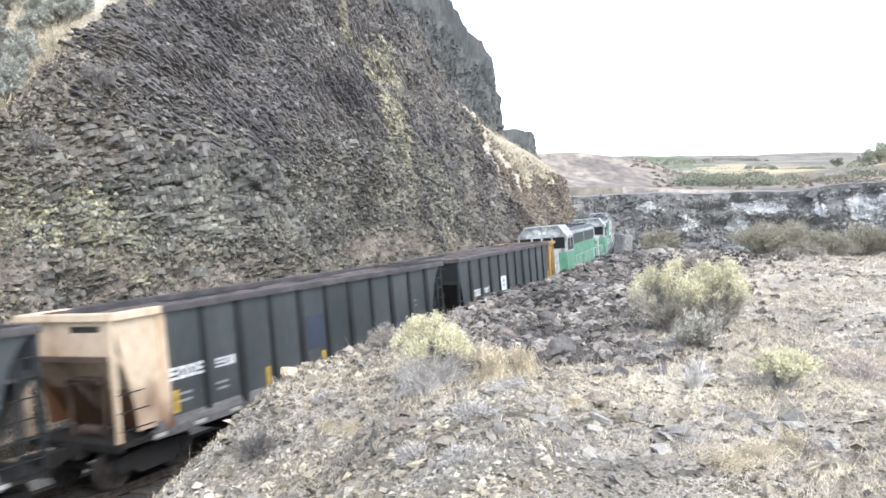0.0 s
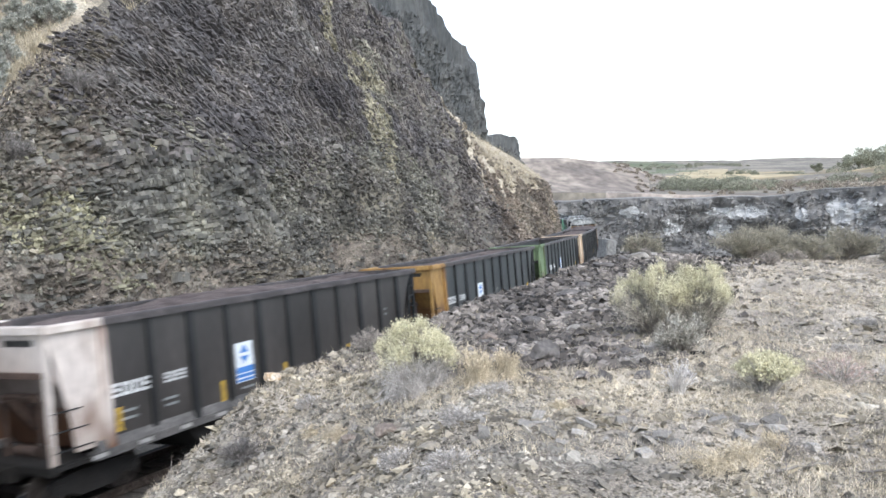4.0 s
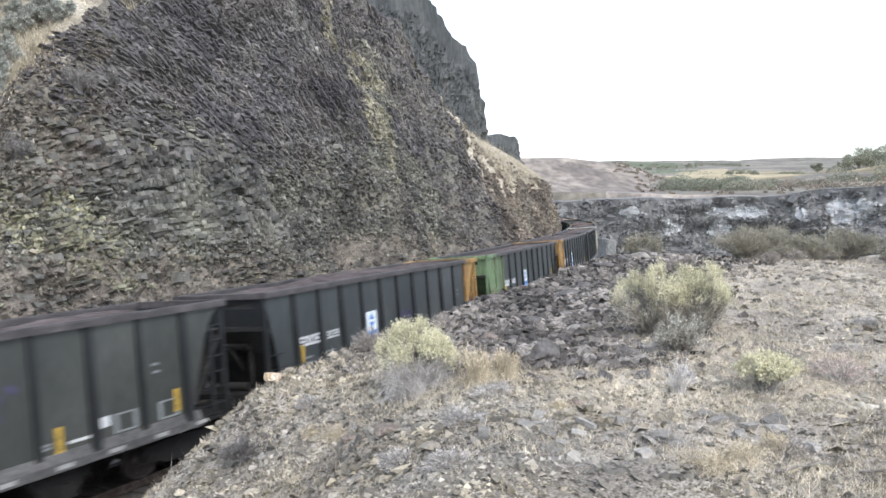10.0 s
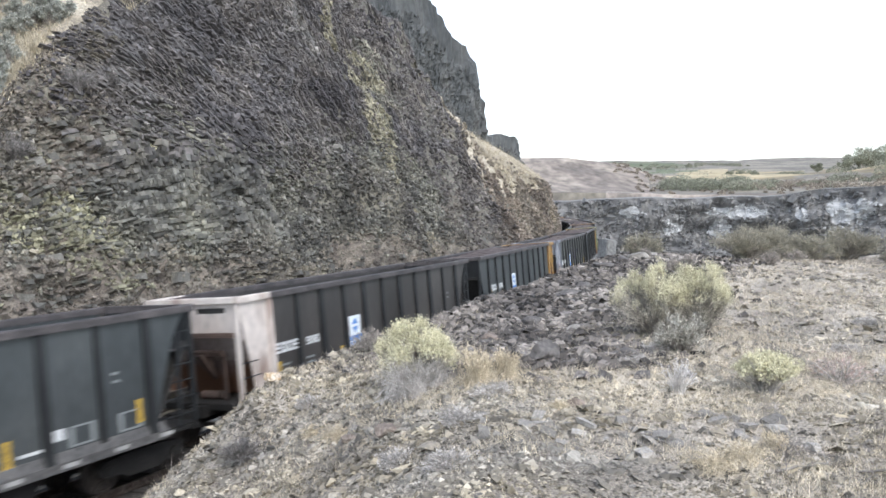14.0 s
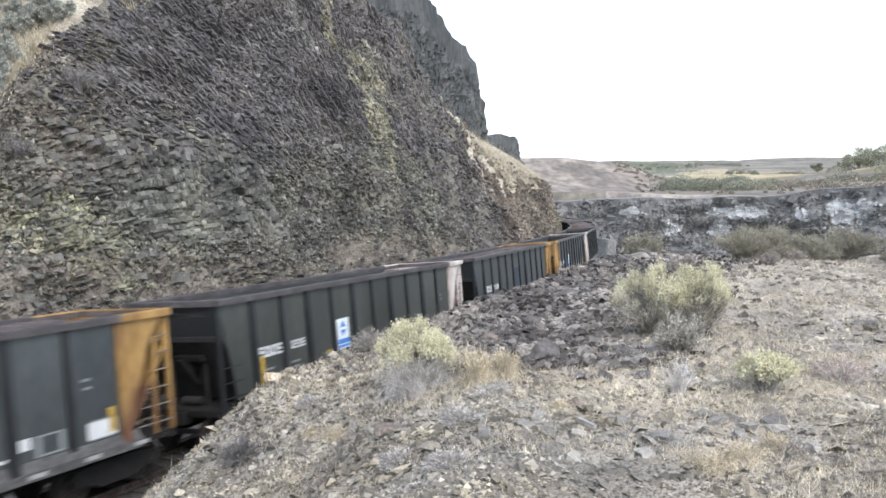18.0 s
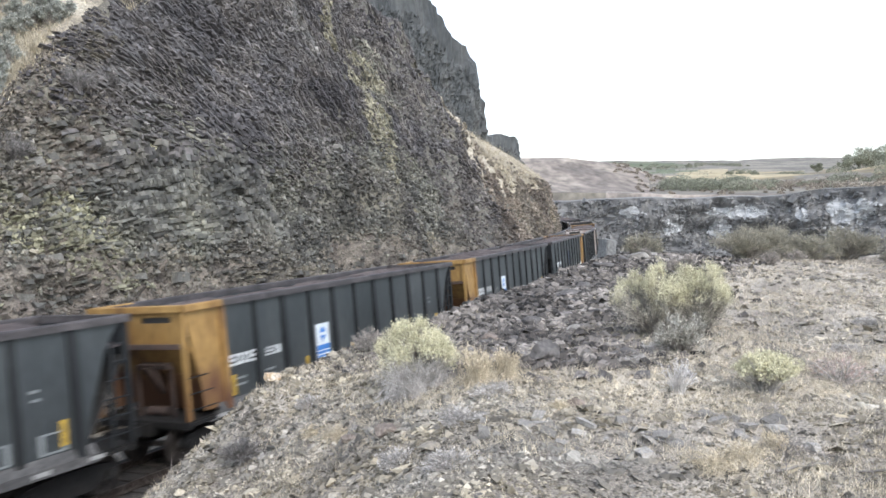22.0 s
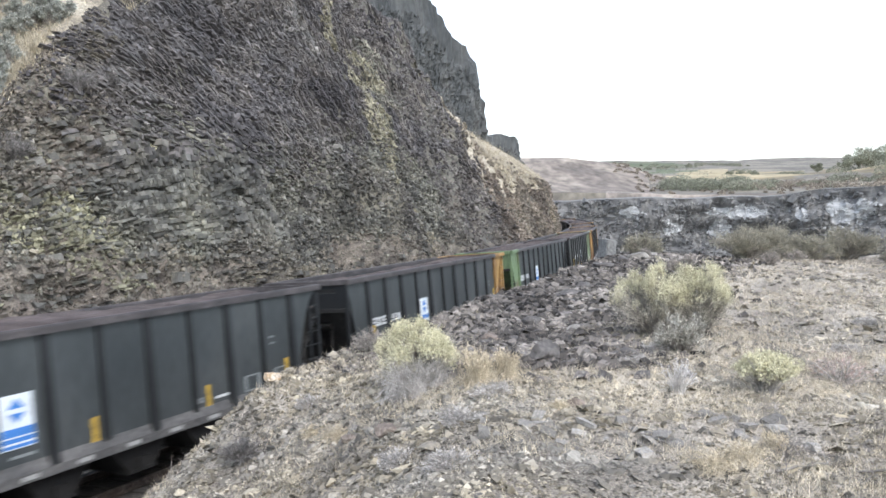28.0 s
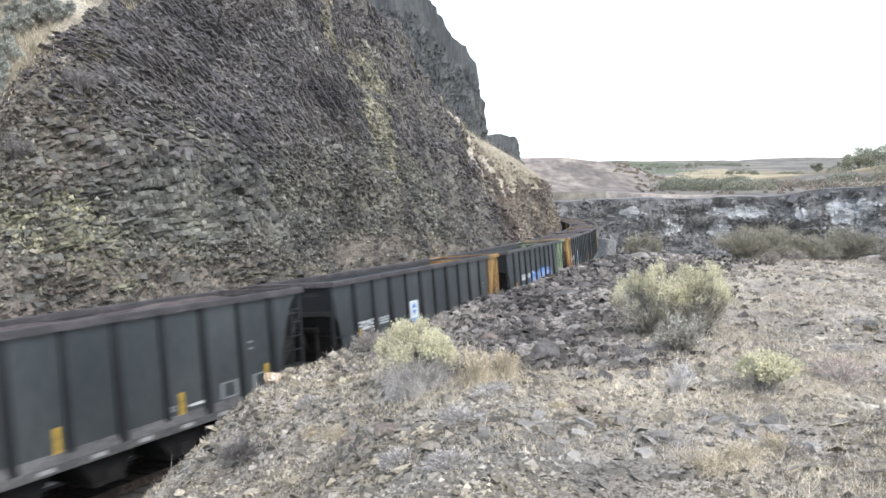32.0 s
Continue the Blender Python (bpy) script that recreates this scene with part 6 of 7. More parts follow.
for x, y, w, h, seed in ((-1.15, 8.2, 0.42, 0.14, 61), (-1.45, 8.5, 0.36, 0.12, 62), (1.05, 6.9, 0.22, 0.10, 63), (2.5, 5.7, 0.3, 0.2, 64), (1.9, 5.3, 0.5, 0.16, 65), (2.2, 5.5, 0.45, 0.15, 66)):
    shrub("grass_tuft", x, y, w, h, "low golden tuft of dry grass in gravel", "grass", 160, M_GOLD_STRAW, None, M_GOLD_STRAW, leaves=2, seed=seed, spread=0.9, foot_w=0.25, leaf_len=0.02, stem_w=0.0013)


def dead_branch(x, y, turn, seed):
    """A crooked bare branch with twigs lying on the gravel."""
    rng = random.Random(seed)
    ob = new("dead_branch")
    ob.matrix_basis = on_ground(x, y, turn)
    bm = bmesh.new()
    at = Vector((-0.22, 0, 0.05))
    points = [at]
    for i in range(6):
        at = at + Vector((0.08, rng.uniform(-0.045, 0.045), rng.uniform(-0.02, 0.035)))
        points.append(at)
    rings = []
    for i, c in enumerate(points):
        r = 0.011 - 0.0012 * i
        rings.append([bm.verts.new(c + Vector((0, r * math.cos(a), r * math.sin(a)))) for a in (0, 1.05, 2.09, 3.14, 4.19, 5.24)])
    for low, high in zip(rings, rings[1:]):
        for i in range(6):
            bm.faces.new((low[i], low[(i + 1) % 6], high[(i + 1) % 6], high[i]))
    bm.faces.new(rings[0][::-1])
    bm.faces.new(rings[-1])
    part("limb", bm, M_STEM, ob)
    for i in range(1, 7):
        bm = bmesh.new()
        tip = points[i] + Vector((rng.uniform(0.02, 0.09), rng.choice((-1, 1)) * rng.uniform(0.06, 0.13), rng.uniform(0.0, 0.07)))
        rod(bm, points[i], tip, 0.005, 5, 0.002)
        part("twig", bm, M_STEM, ob)
    return tagged(ob, "crooked grey dead branch lying on dry gravel", "branch")


dead_branch(2.5, 5.3, 25, 3)
dead_branch(2.75, 5.75, 140, 4)
dead_branch(3.05, 5.1, -50, 5)

WEED = shrub("dry_weed", 0.15, 6.6, 0.5, 0.13, "low lilac-grey dead weed on gravel", "weed", 260, M_LILAC_WEED, None, M_LILAC_WEED, leaves=5, seed=26, spread=1.35, stem_w=0.003, group="low dead weeds of the shelf")
TWIGS = shrub("dry_weed", 3.35, 4.95, 0.5, 0.22, "grey bare-twigged dead weed on gravel", "weed", 90, M_STRAW_GREY, None, M_STEM, leaves=3, seed=27, spread=1.2, stem_w=0.003, group="low dead weeds of the shelf")
# sagebrush along the edge of the shelf, before the canyon
EDGE_A = shrub("sagebrush", 11.3, 28.6, 2.8, 1.35, "olive-grey sagebrush on the rim of the canyon", "bush", 520, M_SAGE_FAR, None, plumes=40, leaves=24, seed=31, leaf_len=0.06, stem_w=0.008, group="sagebrush along the canyon rim")
EDGE_B = shrub("sagebrush", 13.6, 28.2, 1.9, 0.95, "olive-grey sagebrush on the rim of the canyon", "bush", 420, M_SAGE_FAR, None, plumes=40, leaves=24, seed=32, leaf_len=0.06, stem_w=0.008, group="sagebrush along the canyon rim")


for i, (x, y, which) in enumerate(((12.6, 29.2, 0), (15.0, 28.6, 0), (16.6, 26.4, 1), (18.0, 25.8, 0), (19.6, 25.2, 1), (20.8, 26.4, 0), (22.4, 26.6, 0), (7.9, 30.2, 1), (15.6, 25.4, 1))):
    copy_thing((EDGE_A, EDGE_B)[which], on_ground(x, y, 67.0 * i))
for i, (x, y, which) in enumerate(((-0.35, 6.1, 0), (0.05, 5.5, 0), (4.7, 7.3, 0), (5.3, 8.9, 0), (2.3, 9.1, 0), (4.0, 6.3, 1), (5.6, 10.6, 0), (6.9, 12.4, 0), (2.9, 10.2, 0), (0.5, 7.5, 0), (-1.7, 9.6, 0), (4.9, 5.9, 1))):
    copy_thing((WEED, TWIGS)[which], on_ground(x, y, 71.0 * i))
LOW = shrub("sagebrush", 15.2, 26.0, 0.7, 0.4, "small pale dry shrub on the open shelf", "bush", 200, M_STRAW_GREY, None, leaves=12, seed=33, leaf_len=0.05, stem_w=0.005, group="low shrubs of the shelf")
for i, (x, y) in enumerate(((12.2, 26.4), (8.0, 25.0), (7.2, 27.4), (10.4, 24.4), (18.0, 25.6), (6.7, 22.0))):
    copy_thing(LOW, on_ground(x, y, 50.0 * i))

# sagebrush on the hill above the cut
def on_hill(s, v, sink=0.05):
    x, y, z = (float(a) for a in hill(np.array(s), np.array(v)))
    return x, y, z - sink


hx, hy, hz = on_hill(29.0, 1.14)
HILL_SAGE = shrub("sagebrush", hx, hy, 1.15, 0.7, "grey-green sagebrush on the dry slope above the cut", "bush", 170, M_HILL_SAGE, None, leaves=15, plumes=34, seed=41, z=hz, leaf_len=0.09, stem_w=0.007, group="sagebrush above the cut")
rs = random.Random(4)
for i in range(120):
    s, v = rs.uniform(24, 36), 1.035 + 0.26 * rs.random()
    x, y, z = on_hill(s, v)
    copy_thing(HILL_SAGE, pose(x, y, z + 0.1, 0, 0, rs.uniform(0, 360)))
def on_face(s, z):
    """A place on the rock face at that height."""
    v = (z + 0.5) / (np.interp(s, TOP_S, TOP_Z) + 0.5)
    p, t, b, n = hill_frame(np.array([s]), np.array([v]))
    p = p + n * (relief(p) - 0.05)[:, None]
    return [float(c) for c in p[0]]


for s, high, w, h, seed, dark, lab in ((25.4, 7.6, 1.3, 0.9, 51, True, "dark sagebrush rooted in the rock cut"), (28.3, 9.9, 1.5, 0.9, 52, True, "dark sagebrush rooted in the rock cut"), (31.4, 8.3, 0.55, 0.42, 53, False, "yellow-green tuft rooted in the rock cut"),
                                       (32.6, 9.6, 1.1, 0.6, 54, True, "dark sagebrush rooted in the rock cut"), (30.3, 10.6, 0.8, 0.5, 55, True, "low grey shrub rooted in the rock cut")):
    x, y, z = on_face(s, high)
    shrub("sagebrush" if dark else "grass_tuft", x, y, w, h, lab, "bush" if dark else "grass", 220, M_DARK_TWIG if dark else M_FLOWER, None, M_DARK_TWIG if dark else M_STEM, leaves=16, seed=seed, z=z, leaf_len=0.06, stem_w=0.006)


def far_shrubs(name, label, mat, zones, seed, k=150):
    """Shrubs of the canyon floor and of the far terraces, too many and too far to count."""
    rng = np.random.default_rng(seed)
    rows = []
    for turn0, turn1, r0, r1, n, size in zones:
        t, r = np.radians(rng.uniform(turn0, turn1, n)), rng.uniform(r0, r1, n)
        rows.append(np.stack([r * np.sin(t), r * np.cos(t), size * rng.lognormal(-0.2, 0.35, n)], 1))
    rows = np.concatenate(rows)
    z = ground_z(rows[:, 0], rows[:, 1])
    n = len(rows)
    d = rng.normal(0, 1, (n, k, 3))
    d /= np.linalg.norm(d, axis=-1, keepdims=True)
    d[..., 2] = np.abs(d[..., 2]) * 0.8
    lump = 0.78 + 0.22 * rng.uniform(0, 1, (n, k, 1)) ** 0.5
    at = np.stack([rows[:, 0], rows[:, 1], z], 1)[:, None] + d * lump * rows[:, 2][:, None, None] * np.array([0.85, 0.85, 0.72])
    v, f = leaflets(rng, at.reshape(-1, 3), d.reshape(-1, 3) * 0.3, 0.25, 0.14)
    tagged(part(name, mesh_of(name, v, f, mat), None), label, "shrubs", kind="stuff")


far_shrubs("far_shrubs", "olive shrubs and low trees over the far terraces", M_GREEN_LEAF,
           ((16.2, 19.2, 174, 215, 30, 3.4), (19.8, 23.2, 174, 205, 30, 3.0), (23.5, 27, 185, 240, 14, 1.6), (27, 36, 215, 310, 55, 3.4), (20.2, 22.2, 300, 335, 9, 2.6), (23.5, 25.5, 310, 350, 7, 2.4), (14, 22, 430, 520, 40, 2.6)), 77, 480)
far_shrubs("dry_scrub", "brown scrub of the canyon and the stony knoll", M_KNOLL_SCRUB,
           ((9, 15.5, 50, 110, 34, 1.7), (10, 34, 118, 140, 40, 2.0), (14, 36, 160, 200, 120, 0.6), (23, 33, 176, 250, 130, 1.9), (20, 23, 174, 195, 16, 2.2), (12.5, 16.5, 195, 245, 40, 0.9)), 78, 110)


def far_tree(x, y, h, seed):
    rng = np.random.default_rng(seed)
    z = float(ground_z(np.array([x]), np.array([y]))[0])
    tree = new("tree")
    tree.matrix_basis = pose(x, y, z - 0.2)
    bm = bmesh.new()
    rod(bm, (0, 0, 0), (0.2, 0, h * 0.55), 0.22, 7, 0.10)
    for i in range(6):
        a = i * 1.05 + seed
        rod(bm, (0.1, 0, h * (0.25 + 0.05 * i)), (math.cos(a) * h * 0.28, math.sin(a) * h * 0.28, h * (0.5 + 0.06 * i)), 0.09, 5, 0.03)
    part("trunk", bm, M_STEM, tree)
    c = rng.normal(0, 1, (14, 3)) * np.array([h * 0.2, h * 0.2, h * 0.15]) + np.array([0, 0, h * 0.62])
    at = (c[:, None] + rng.normal(0, h * 0.09, (14, 150, 3))).reshape(-1, 3)
    v, f = leaflets(rng, at, rng.normal(0, 1, at.shape), 0.36, 0.15)
    part("crown", mesh_of("crown", v, f, M_GREEN_LEAF), None, tree)
    tagged(tree, "small far green tree on the canyon terrace", "tree", "trees on the far terrace")


for i, (x, y, h) in enumerate(((143, 262, 5), (150, 285, 7), (156, 285, 9), (140, 258, 4.5), (152, 272, 6), (135, 258, 4), (158, 290, 9), (165, 290, 10), (148, 268, 5), (131, 270, 4), (154, 266, 6), (163, 292, 7))):
    far_tree(x, y, h, 90 + i)

# ---- loose stones, boulders and grass of the shelf ----
def polar_scatter(rng, n, r0, r1, a0, a1):
    r, a = np.exp(rng.uniform(math.log(r0), math.log(r1), n)), np.radians(rng.uniform(a0, a1, n))
    x, y = r * np.sin(a), r * np.cos(a)
    s, lat = along(x, y)
    keep = lat > 3.4
    return x[keep], y[keep], r[keep], s[keep], lat[keep]


def stones():
    rng = np.random.default_rng(15)
    x, y, r, s, lat = (np.concatenate(a) for a in zip(polar_scatter(rng, 125000, 3.3, 30, -42, 34), polar_scatter(rng, 50000, 3.3, 10, -36, 34)))
    turn = np.degrees(np.arctan2(x, y))
    patch = fbm(x * 0.5, y * 0.5, 0, 3, 19)
    keep = patch + rng.uniform(-1.0, 1.0, len(x)) - 0.35 * np.clip((lat - 10) / 6, 0, 1) > -0.5
    x, y, r, lat = x[keep], y[keep], r[keep], lat[keep]
    size = np.clip(r * 0.0027 * rng.lognormal(0, 0.68, len(x)), 0.006, 0.14)
    z = ground_z(x, y)
    sizes = np.stack([size * rng.uniform(0.8, 1.5, len(x)), size * rng.uniform(0.6, 1.1, len(x)), size * rng.uniform(0.2, 0.55, len(x))], 1)
    me = lumps("gravel", np.stack([x, y, z + size * 0.08], 1), random_axes(rng, len(x), 0.35), sizes, M_STONE, rng, 0.2, PEBBLE_CORNERS, PEBBLE_FACES)
    tagged(part("gravel", me, None), "grey broken gravel strewn over the shelf", "gravel", kind="stuff")
    # rubble tipped along the crest of the bank
    n = 60000
    s, lat = rng.uniform(12, 46, n), crest_lat(15) - 0.2 + rng.normal(0.3, 1.3, n)
    wide = rng.uniform(0, 1, n) < 0.55
    s, lat = np.where(wide, rng.uniform(18, 42, n), s), np.where(wide, 8.9 + rng.normal(0, 1.35, n), lat)
    lat = np.where(s < 18, lat + (18 - s) * 0.3, lat)
    bx, by = beside(s, lat)
    size = np.minimum(rng.lognormal(0, 0.62, n), 3.4) * np.interp(s, (12, 19, 24, 46), (0.021, 0.025, 0.042, 0.056))
    bz = ground_z(bx, by)
    sizes = np.stack([size * 1.3, size, size * rng.uniform(0.45, 1.0, n)], 1)
    spots, axes = np.stack([bx, by, bz + size * 0.22], 1), random_axes(rng, n, 0.6)
    near = s + rng.normal(0, 0.7, n) < 19.3
    # the heap spills over the shelf towards the viewer
    m = 9000
    hx, hy = rng.normal(1.25, 0.62, m), 8.7 + 5.5 * rng.uniform(0, 1, m) ** 1.3
    hs = np.minimum(rng.lognormal(0, 0.6, m), 3.2) * 0.036
    spots = np.concatenate([spots, np.stack([hx, hy, ground_z(hx, hy) + hs * 0.2], 1)])
    axes, near = np.concatenate([axes, random_axes(rng, m, 0.5)]), np.concatenate([near, np.zeros(m, bool)])
    sizes = np.concatenate([sizes, np.stack([hs * 1.4, hs, hs * rng.uniform(0.4, 0.9, m)], 1)])
    coarse = sizes[:, 1] > np.quantile(sizes[~near, 1], 0.66)
    for name, pick, make, mat, lab in (("rubble", ~near & coarse, chips, M_RUBBLE, "dark angular broken rock tipped along the bank crest"), ("rubble", ~near & ~coarse, lumps, M_RUBBLE, "dark crumbled rock between the larger rubble"),
                                       ("gravel_slope", near, lumps, M_STONE, "olive-grey gravel on the end of the bank")):
        tagged(part(name, make(name, spots[pick], axes[pick], sizes[pick] * 1.1, mat, rng, 0.3), None), lab, "rubble", kind="stuff")
    # single stones near the viewer
    shapes = [chips("stone", np.zeros((1, 3)), np.eye(3)[None], np.ones((1, 3)), M_STONE_ONE, rng, 0.35) for k in range(9)]
    x, y, r, s, lat = polar_scatter(rng, 420, 3.6, 12, -38, 32)
    z = ground_z(x, y)
    for i in range(min(120, len(x))):
        ob = new("stone", shapes[i % 9])
        L = rng.uniform(0.02, 0.05) * (0.6 + r[i] * 0.07)
        ob.matrix_basis = Matrix.LocRotScale((x[i], y[i], z[i] + L * 0.12), Euler((rng.normal(0, 0.25), rng.normal(0, 0.25), rng.uniform(0, 6.28))), (L * 1.4, L, L * rng.uniform(0.35, 0.7)))
        tagged(ob, "angular grey stone lying on gravel", "stone", "stones on the shelf")
    # flat broken slabs lying in two spreads: beside the viewer and in the rubble of the crest
    for n, cx, cy, wx, wy, l0, l1, mat, lab in ((60, 1.6, 6.2, 0.85, 0.35, 0.05, 0.12, M_STONE_ONE, "flat pale slab of rock lying on gravel"), (70, 1.5, 9.6, 0.8, 0.9, 0.08, 0.20, M_RUBBLE_ONE, "dark broken rock in the rubble"),
                                                (50, 2.2, 15.0, 0.9, 2.6, 0.08, 0.24, M_RUBBLE_ONE, "dark broken rock in the rubble"), (20, -1.6, 8.2, 1.0, 1.0, 0.04, 0.10, M_STONE_ONE, "flat pale slab of rock lying on gravel")):
        dark = [chips("stone", np.zeros((1, 3)), np.eye(3)[None], np.ones((1, 3)), mat, rng, 0.4) for k in range(6)]
        x, y = cx + wx * rng.normal(0, 1, n).clip(-1.5, 1.5), cy + wy * rng.normal(0, 1, n).clip(-1.5, 1.5)
        z = ground_z(x, y)
        lat = along(x, y)[1]
        for i in range(n):
            if lat[i] < 5:
                continue
            ob = new("stone", dark[i % 6])
            L = rng.uniform(l0, l1)
            ob.matrix_basis = Matrix.LocRotScale((x[i], y[i], z[i] + L * 0.15), Euler((rng.normal(0, 0.3), rng.normal(0, 0.3), rng.uniform(0, 6.28))), (L * 1.4, L, L * rng.uniform(0.25, 0.55)))
            tagged(ob, lab, "stone", "stones on the shelf")


M_RUBBLE_ONE = material("dark_rubble_rock", [(0.07, 0.063, 0.059), (0.125, 0.114, 0.106), (0.21, 0.193, 0.178)], scale=3, bump=0.3, grain=25, rand="object", rand_amount=0.55, fine=0.25)
M_RUBBLE = material("dark_rubble", [(0.045, 0.040, 0.036), (0.113, 0.100, 0.089), (0.26, 0.235, 0.207)], scale=0.6, bump=0.3, grain=25, rand="island", rand_amount=0.85, fine=0.25)
stones()


def boulder(x, y, w, d, h, mat, label, seed, turn=0.0):
    rng = np.random.default_rng(seed)
    bm = bmesh.new()
    bmesh.ops.create_icosphere(bm, subdivisions=3, radius=0.5)
    cuts = [(Vector(rng.normal(0, 1, 3)).normalized(), rng.uniform(0.22, 0.40)) for k in range(13)]
    for v in bm.verts:
        for n, lim in cuts:
            over = v.co.dot(n) - lim
            if over > 0:
                v.co -= n * over
        v.co += v.co.normalized() * 0.02 * noise.noise(v.co * 6 + Vector((seed, 0, 0)))
        v.co = Vector((v.co.x * w * 1.15, v.co.y * d * 1.15, v.co.z * h * 1.15))
    ob = part("boulder", bm, mat)
    z = float(ground_z(np.array([x]), np.array([y]))[0])
    ob.matrix_basis = pose(x, y, z + h * 0.28, 0, 0, turn)
    return tagged(ob, label, "rock")


boulder(-2.44, 10.75, 0.27, 0.2, 0.19, M_PALE_ROCK, "pale ochre rock on the crest of the bank", 1, 20)
boulder(1.22, 9.0, 0.44, 0.36, 0.36, M_BOULDER, "dark angular boulder among rubble", 2, 10)
boulder(2.35, 9.7, 0.32, 0.26, 0.20, M_BOULDER, "dark angular rock beside dry grass", 3, 60)
boulder(-0.55, 7.3, 0.36, 0.22, 0.17, M_BROWN_ROCK, "flat brown slab of rock on gravel", 4, -15)
boulder(-1.0, 7.9, 0.24, 0.16, 0.10, M_BROWN_ROCK, "flat brown rock on gravel", 5, 30)
boulder(2.75, 16.6, 0.62, 0.45, 0.26, M_BOULDER, "large flat-topped dark boulder in the rubble", 6, 0)
boulder(3.3, 18.0, 0.42, 0.36, 0.24, M_BOULDER, "dark boulder in the rubble of the bank", 7, 40)
boulder(4.9, 23.5, 0.7, 0.5, 0.4, M_BOULDER, "dark boulder at the end of the bank", 8, 15)
boulder(6.1, 25.9, 0.6, 0.5, 0.45, M_BOULDER, "dark boulder beside the concrete block", 9, 70)
boulder(6.9, 27.0, 0.8, 0.6, 0.4, M_STONE_ONE, "grey boulder at the shelf's end", 10, 35)
boulder(7.6, 28.6, 1.0, 0.7, 0.35, M_STONE_ONE, "flat grey boulder at the shelf's end", 11, 5)
boulder(1.55, 13.2, 0.42, 0.34, 0.26, M_BOULDER, "dark rock in the rubble", 12, 25)
boulder(2.1, 12.2, 0.34, 0.3, 0.2, M_STONE_ONE, "grey rock in the rubble", 13, 75)
boulder(0.75, 11.6, 0.36, 0.28, 0.22, M_BROWN_ROCK, "brown rock in the rubble", 14, 50)
boulder(1.25, 7.05, 0.2, 0.16, 0.1, M_BROWN_ROCK, "small rust-brown rock on gravel", 15, 12)


def concrete_post():
    bm = bmesh.new()
    block(bm, -0.24, 0.24, -0.3, 0.3, -1.2, 1.15)
    bmesh.ops.bevel(bm, geom=bm.edges[:], offset=0.04, segments=2, affect="EDGES")
    for v in bm.verts:
        v.co.x *= 1.0 - 0.06 * v.co.z
    ob = part("concrete_block", bm, M_CONCRETE)
    ob.matrix_basis = pose(6.2, 29.2, 3.75, 2, 3, 24)
    tagged(ob, "upright weathered grey concrete block beside the track", "concrete block")


concrete_post()


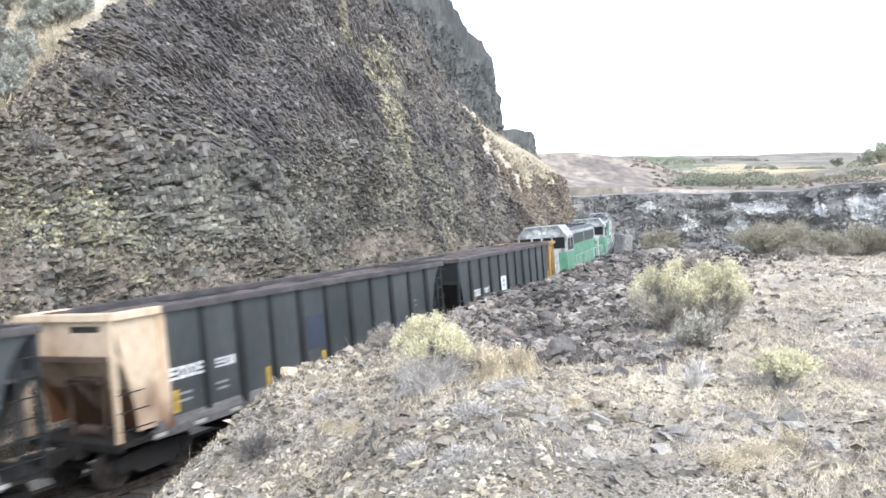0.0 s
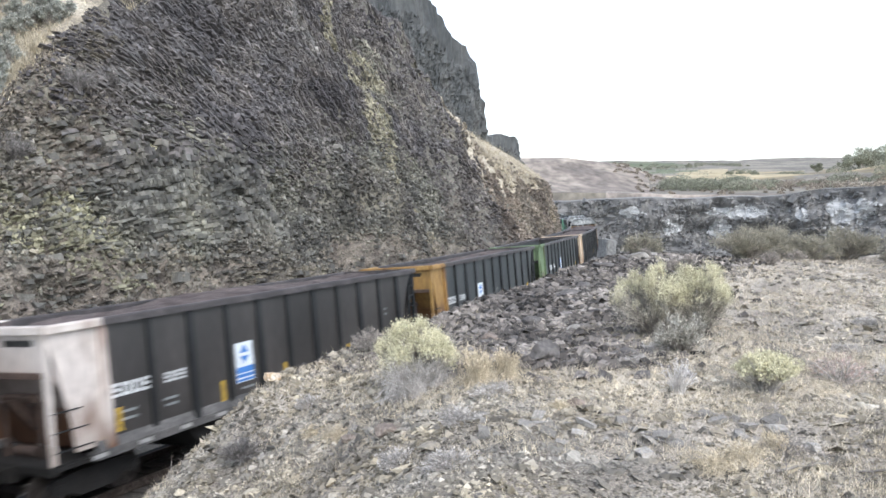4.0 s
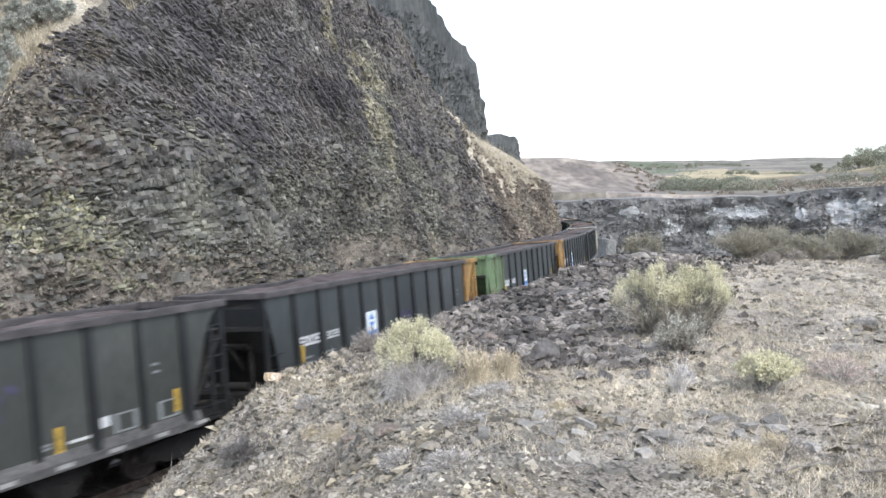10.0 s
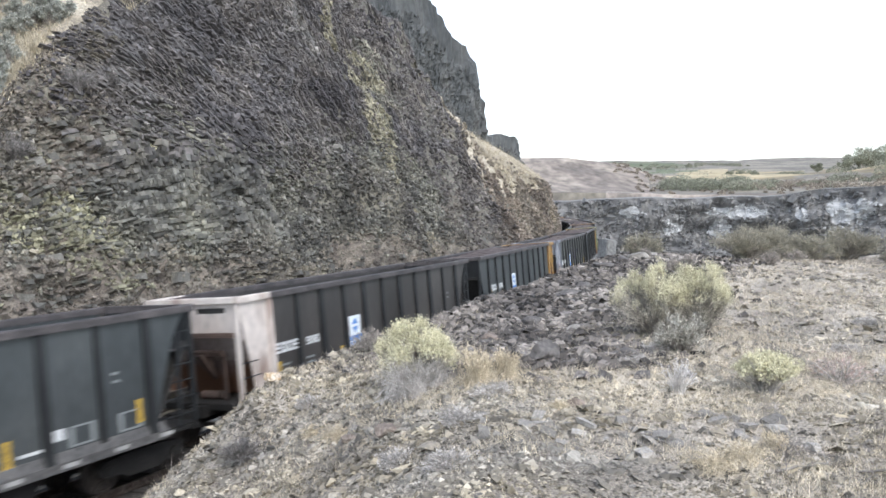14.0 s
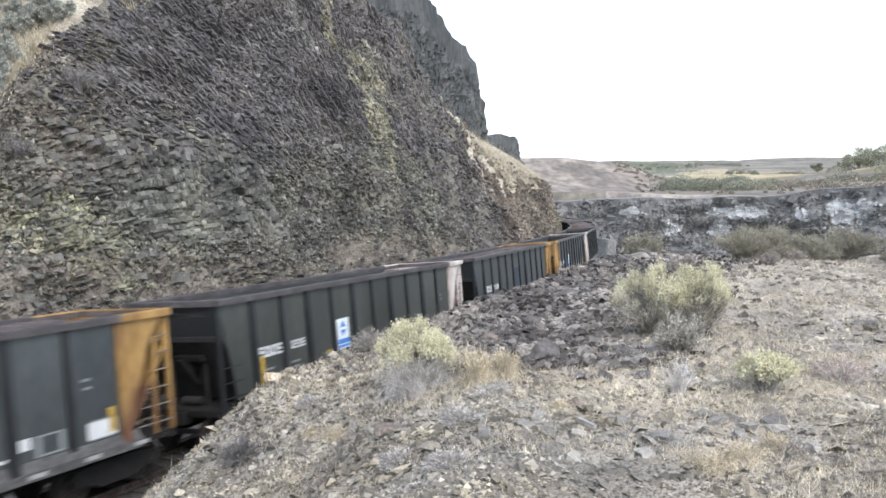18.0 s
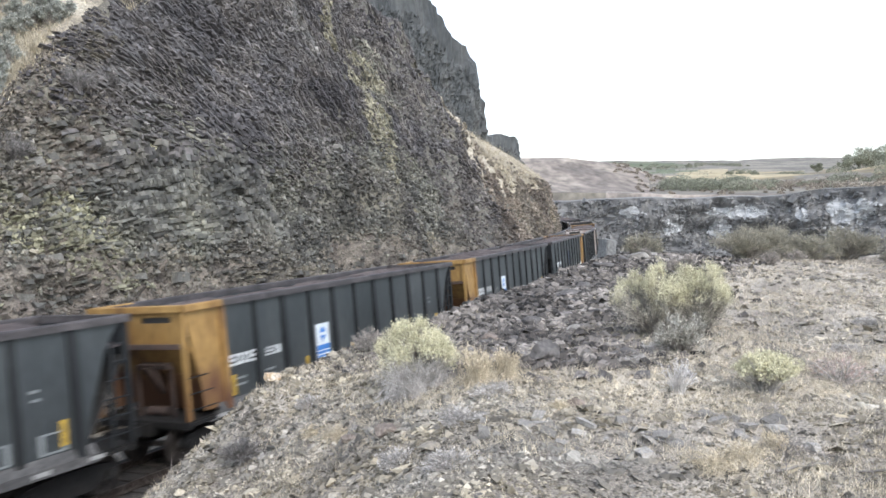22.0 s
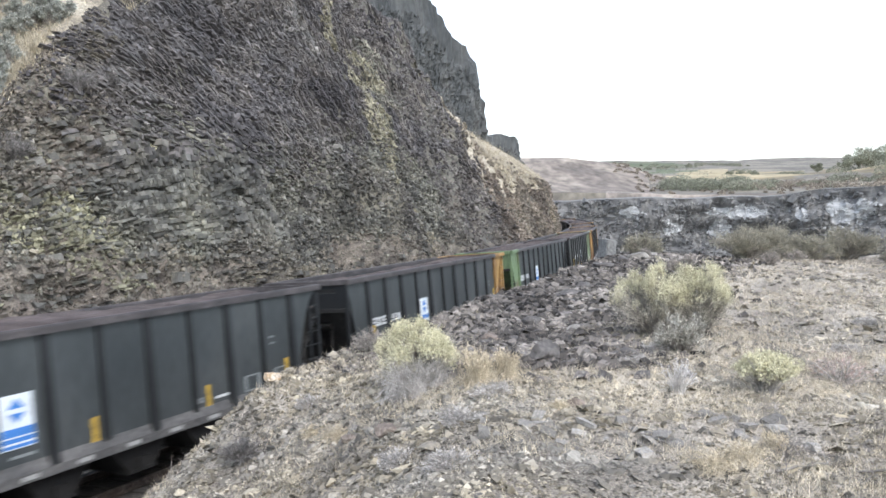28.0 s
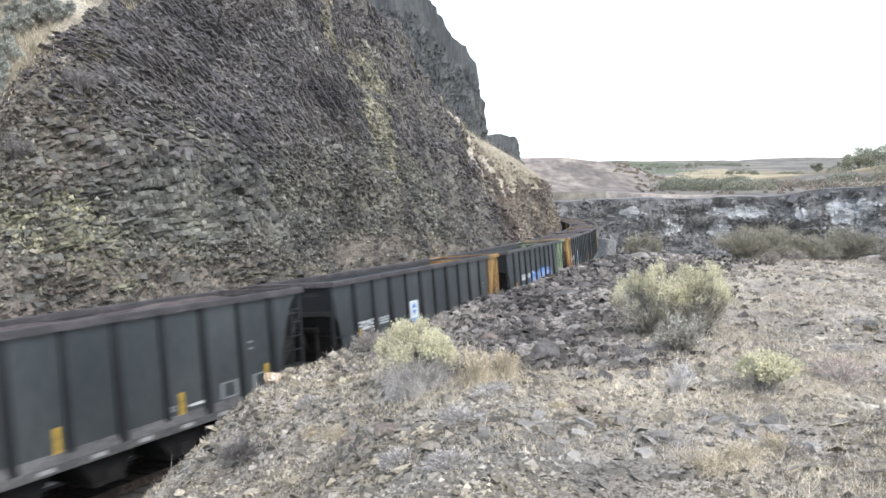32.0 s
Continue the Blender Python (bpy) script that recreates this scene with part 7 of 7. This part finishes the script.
def grass():
    """Bleached grass and dead stalks over the shelf."""
    rng = np.random.default_rng(25)
    x, y, r, s, lat = polar_scatter(rng, 70000, 3.4, 32, -30, 35)
    patch = fbm(x * 0.3, y * 0.5, 0, 3, 29)
    keep = 1.15 * patch + rng.uniform(-0.9, 0.9, len(x)) + 0.85 * np.clip((lat - 10) / 4, 0, 1) - 0.22 - 0.9 * np.clip((10 - r) / 3, 0, 1) * np.clip((2.4 - x) / 1.2, 0, 1) + 0.65 * np.clip((x - 2.0) / 1.5, 0, 1) * np.clip((9 - r) / 2, 0, 1) > 0.35
    x, y, r = x[keep], y[keep], r[keep]
    n, k = len(x), 9
    z = ground_z(x, y)
    base = np.stack([x, y, z], 1)[:, None] + rng.normal(0, 1, (n, k, 3)) * np.array([0.035, 0.035, 0]) * (0.6 + 0.06 * r)[:, None, None]
    tall = rng.lognormal(math.log(0.06), 0.4, (n, k)) * (0.8 + 0.02 * r)[:, None]
    tip = base + np.stack([rng.normal(0, 0.6, (n, k)) * tall, rng.normal(0, 0.6, (n, k)) * tall, tall], -1)
    wide = np.clip(0.0012 * (0.5 + r * 0.16), 0.0012, 0.007)[:, None, None]
    side = np.stack([rng.normal(0, 1, (n, k)), rng.normal(0, 1, (n, k)), np.zeros((n, k))], -1)
    side /= np.linalg.norm(side, axis=-1, keepdims=True)
    v = np.stack([base - side * wide, base + side * wide, tip], 2)
    half = rng.uniform(0, 1, n) < 0.78 - 0.3 * np.clip((r - 9) / 5, 0, 1)
    for name, pick, mat, lab in (("dry_grass", half, M_STRAW, "bleached dry grass over the stony shelf"), ("dead_stalks", ~half, M_STRAW_GREY, "grey dead stalks over the stony shelf")):
        w = v[pick].reshape(-1, 3)
        tagged(part(name, mesh_of(name, w, np.arange(len(w)).reshape(-1, 3), mat), None), lab, "grass", kind="stuff")

    # tufts along the lip of the cut and over the ledge below the crag
    n = 3400
    low = rng.uniform(0, 1, n) < 0.5
    s, v = np.where(low, rng.uniform(20, 36, n), rng.uniform(74, 112, n)), np.where(low, rng.uniform(0.93, 1.22, n), rng.uniform(0.74, 1.3, n))
    ok = (s < 40) | (v > ledge_line(s, hill(s, v)[2]))
    s, v, n = s[ok], v[ok], int(ok.sum())
    base = np.repeat(np.stack(hill(s, v), -1)[:, None], 10, 1) + rng.normal(0, 0.09, (n, 10, 3))
    tall = rng.lognormal(math.log(0.30), 0.35, (n, 10))
    tip = base + np.stack([rng.normal(0, 0.45, (n, 10)) * tall, rng.normal(0, 0.45, (n, 10)) * tall, tall], -1)
    side = rng.normal(0, 1, (n, 10, 3)) * np.array([1, 1, 0])
    side /= np.linalg.norm(side, axis=-1, keepdims=True)
    w = np.stack([base - side * 0.012, base + side * 0.012, tip], 2).reshape(-1, 3)
    tagged(part("hill_grass", mesh_of("hill_grass", w, np.arange(len(w)).reshape(-1, 3), M_HILL_STRAW), None), "tan dry grass along the lip of the rock cut", "grass", kind="stuff")


M_HILL_STRAW = material("tan_grass", [(0.40, 0.345, 0.25), (0.57, 0.51, 0.39)], scale=0.5, bump=0, grain=6, rand="island", rand_amount=0.3)
grass()


# ---- what moves ----
# small surges of the train, seconds and metres
SLACK_T = (0, 1, 2, 3, 6, 7, 9, 11, 12, 13, 14, 17, 18, 19, 20, 22, 24, 25, 28, 32)
SLACK = (-0.30, -0.25, -0.30, -0.15, -0.04, -0.26, -0.22, -0.30, -0.20, -0.13, -0.22, -0.05, 0.12, 0.08, 0.05, 0, 0.05, -0.12, 0, 0)


def travel(t):
    """How far along the line the rear corner of the first hopper car is."""
    return 35.84 + 11.967 * t + 0.00167 * (t - 16) ** 2 + float(np.interp(t, SLACK_T, SLACK))


def car_pose(s, half):
    (xa, ya), (xb, yb) = beside(s - half, 0), beside(s + half, 0)
    turn = math.atan2(-(xb - xa), yb - ya)
    return pose(float(xa + xb) / 2, float(ya + yb) / 2, 0, 0, -math.degrees(BANK), math.degrees(turn))


def motions():
    for thing, offset, half in MOVING:
        walk(thing, [(t, car_pose(travel(t) + offset, half)) for t in np.arange(0, 32.5, 1.0)])
    # the wheels turn while they pass the gap in front of the bank
    for wheel, k, offset, w in ROLLING:
        enter = (8 - (35.6 - PITCH * k + END + offset)) / 11.97
        leave = enter + 1.7
        if leave < 0 or enter > 32:
            walk(wheel, [(0, pose(0, w, 0.425)), (32, pose(0, w, 0.425))])
            continue
        n0, n1 = max(0, math.ceil(enter * 30)), min(960, math.floor(leave * 30))
        rows = [(0, pose(0, w, 0.425))] if n0 > 0 else []
        for n in range(n0, n1 + 1):
            rows.append((n / 30, pose(0, w, 0.425, -math.degrees((n - n0) / 30 * 11.97 / 0.425), 0, 0)))
        if n1 < 960:
            rows.append((32, rows[-1][1]))
        walk(wheel, rows)


motions()
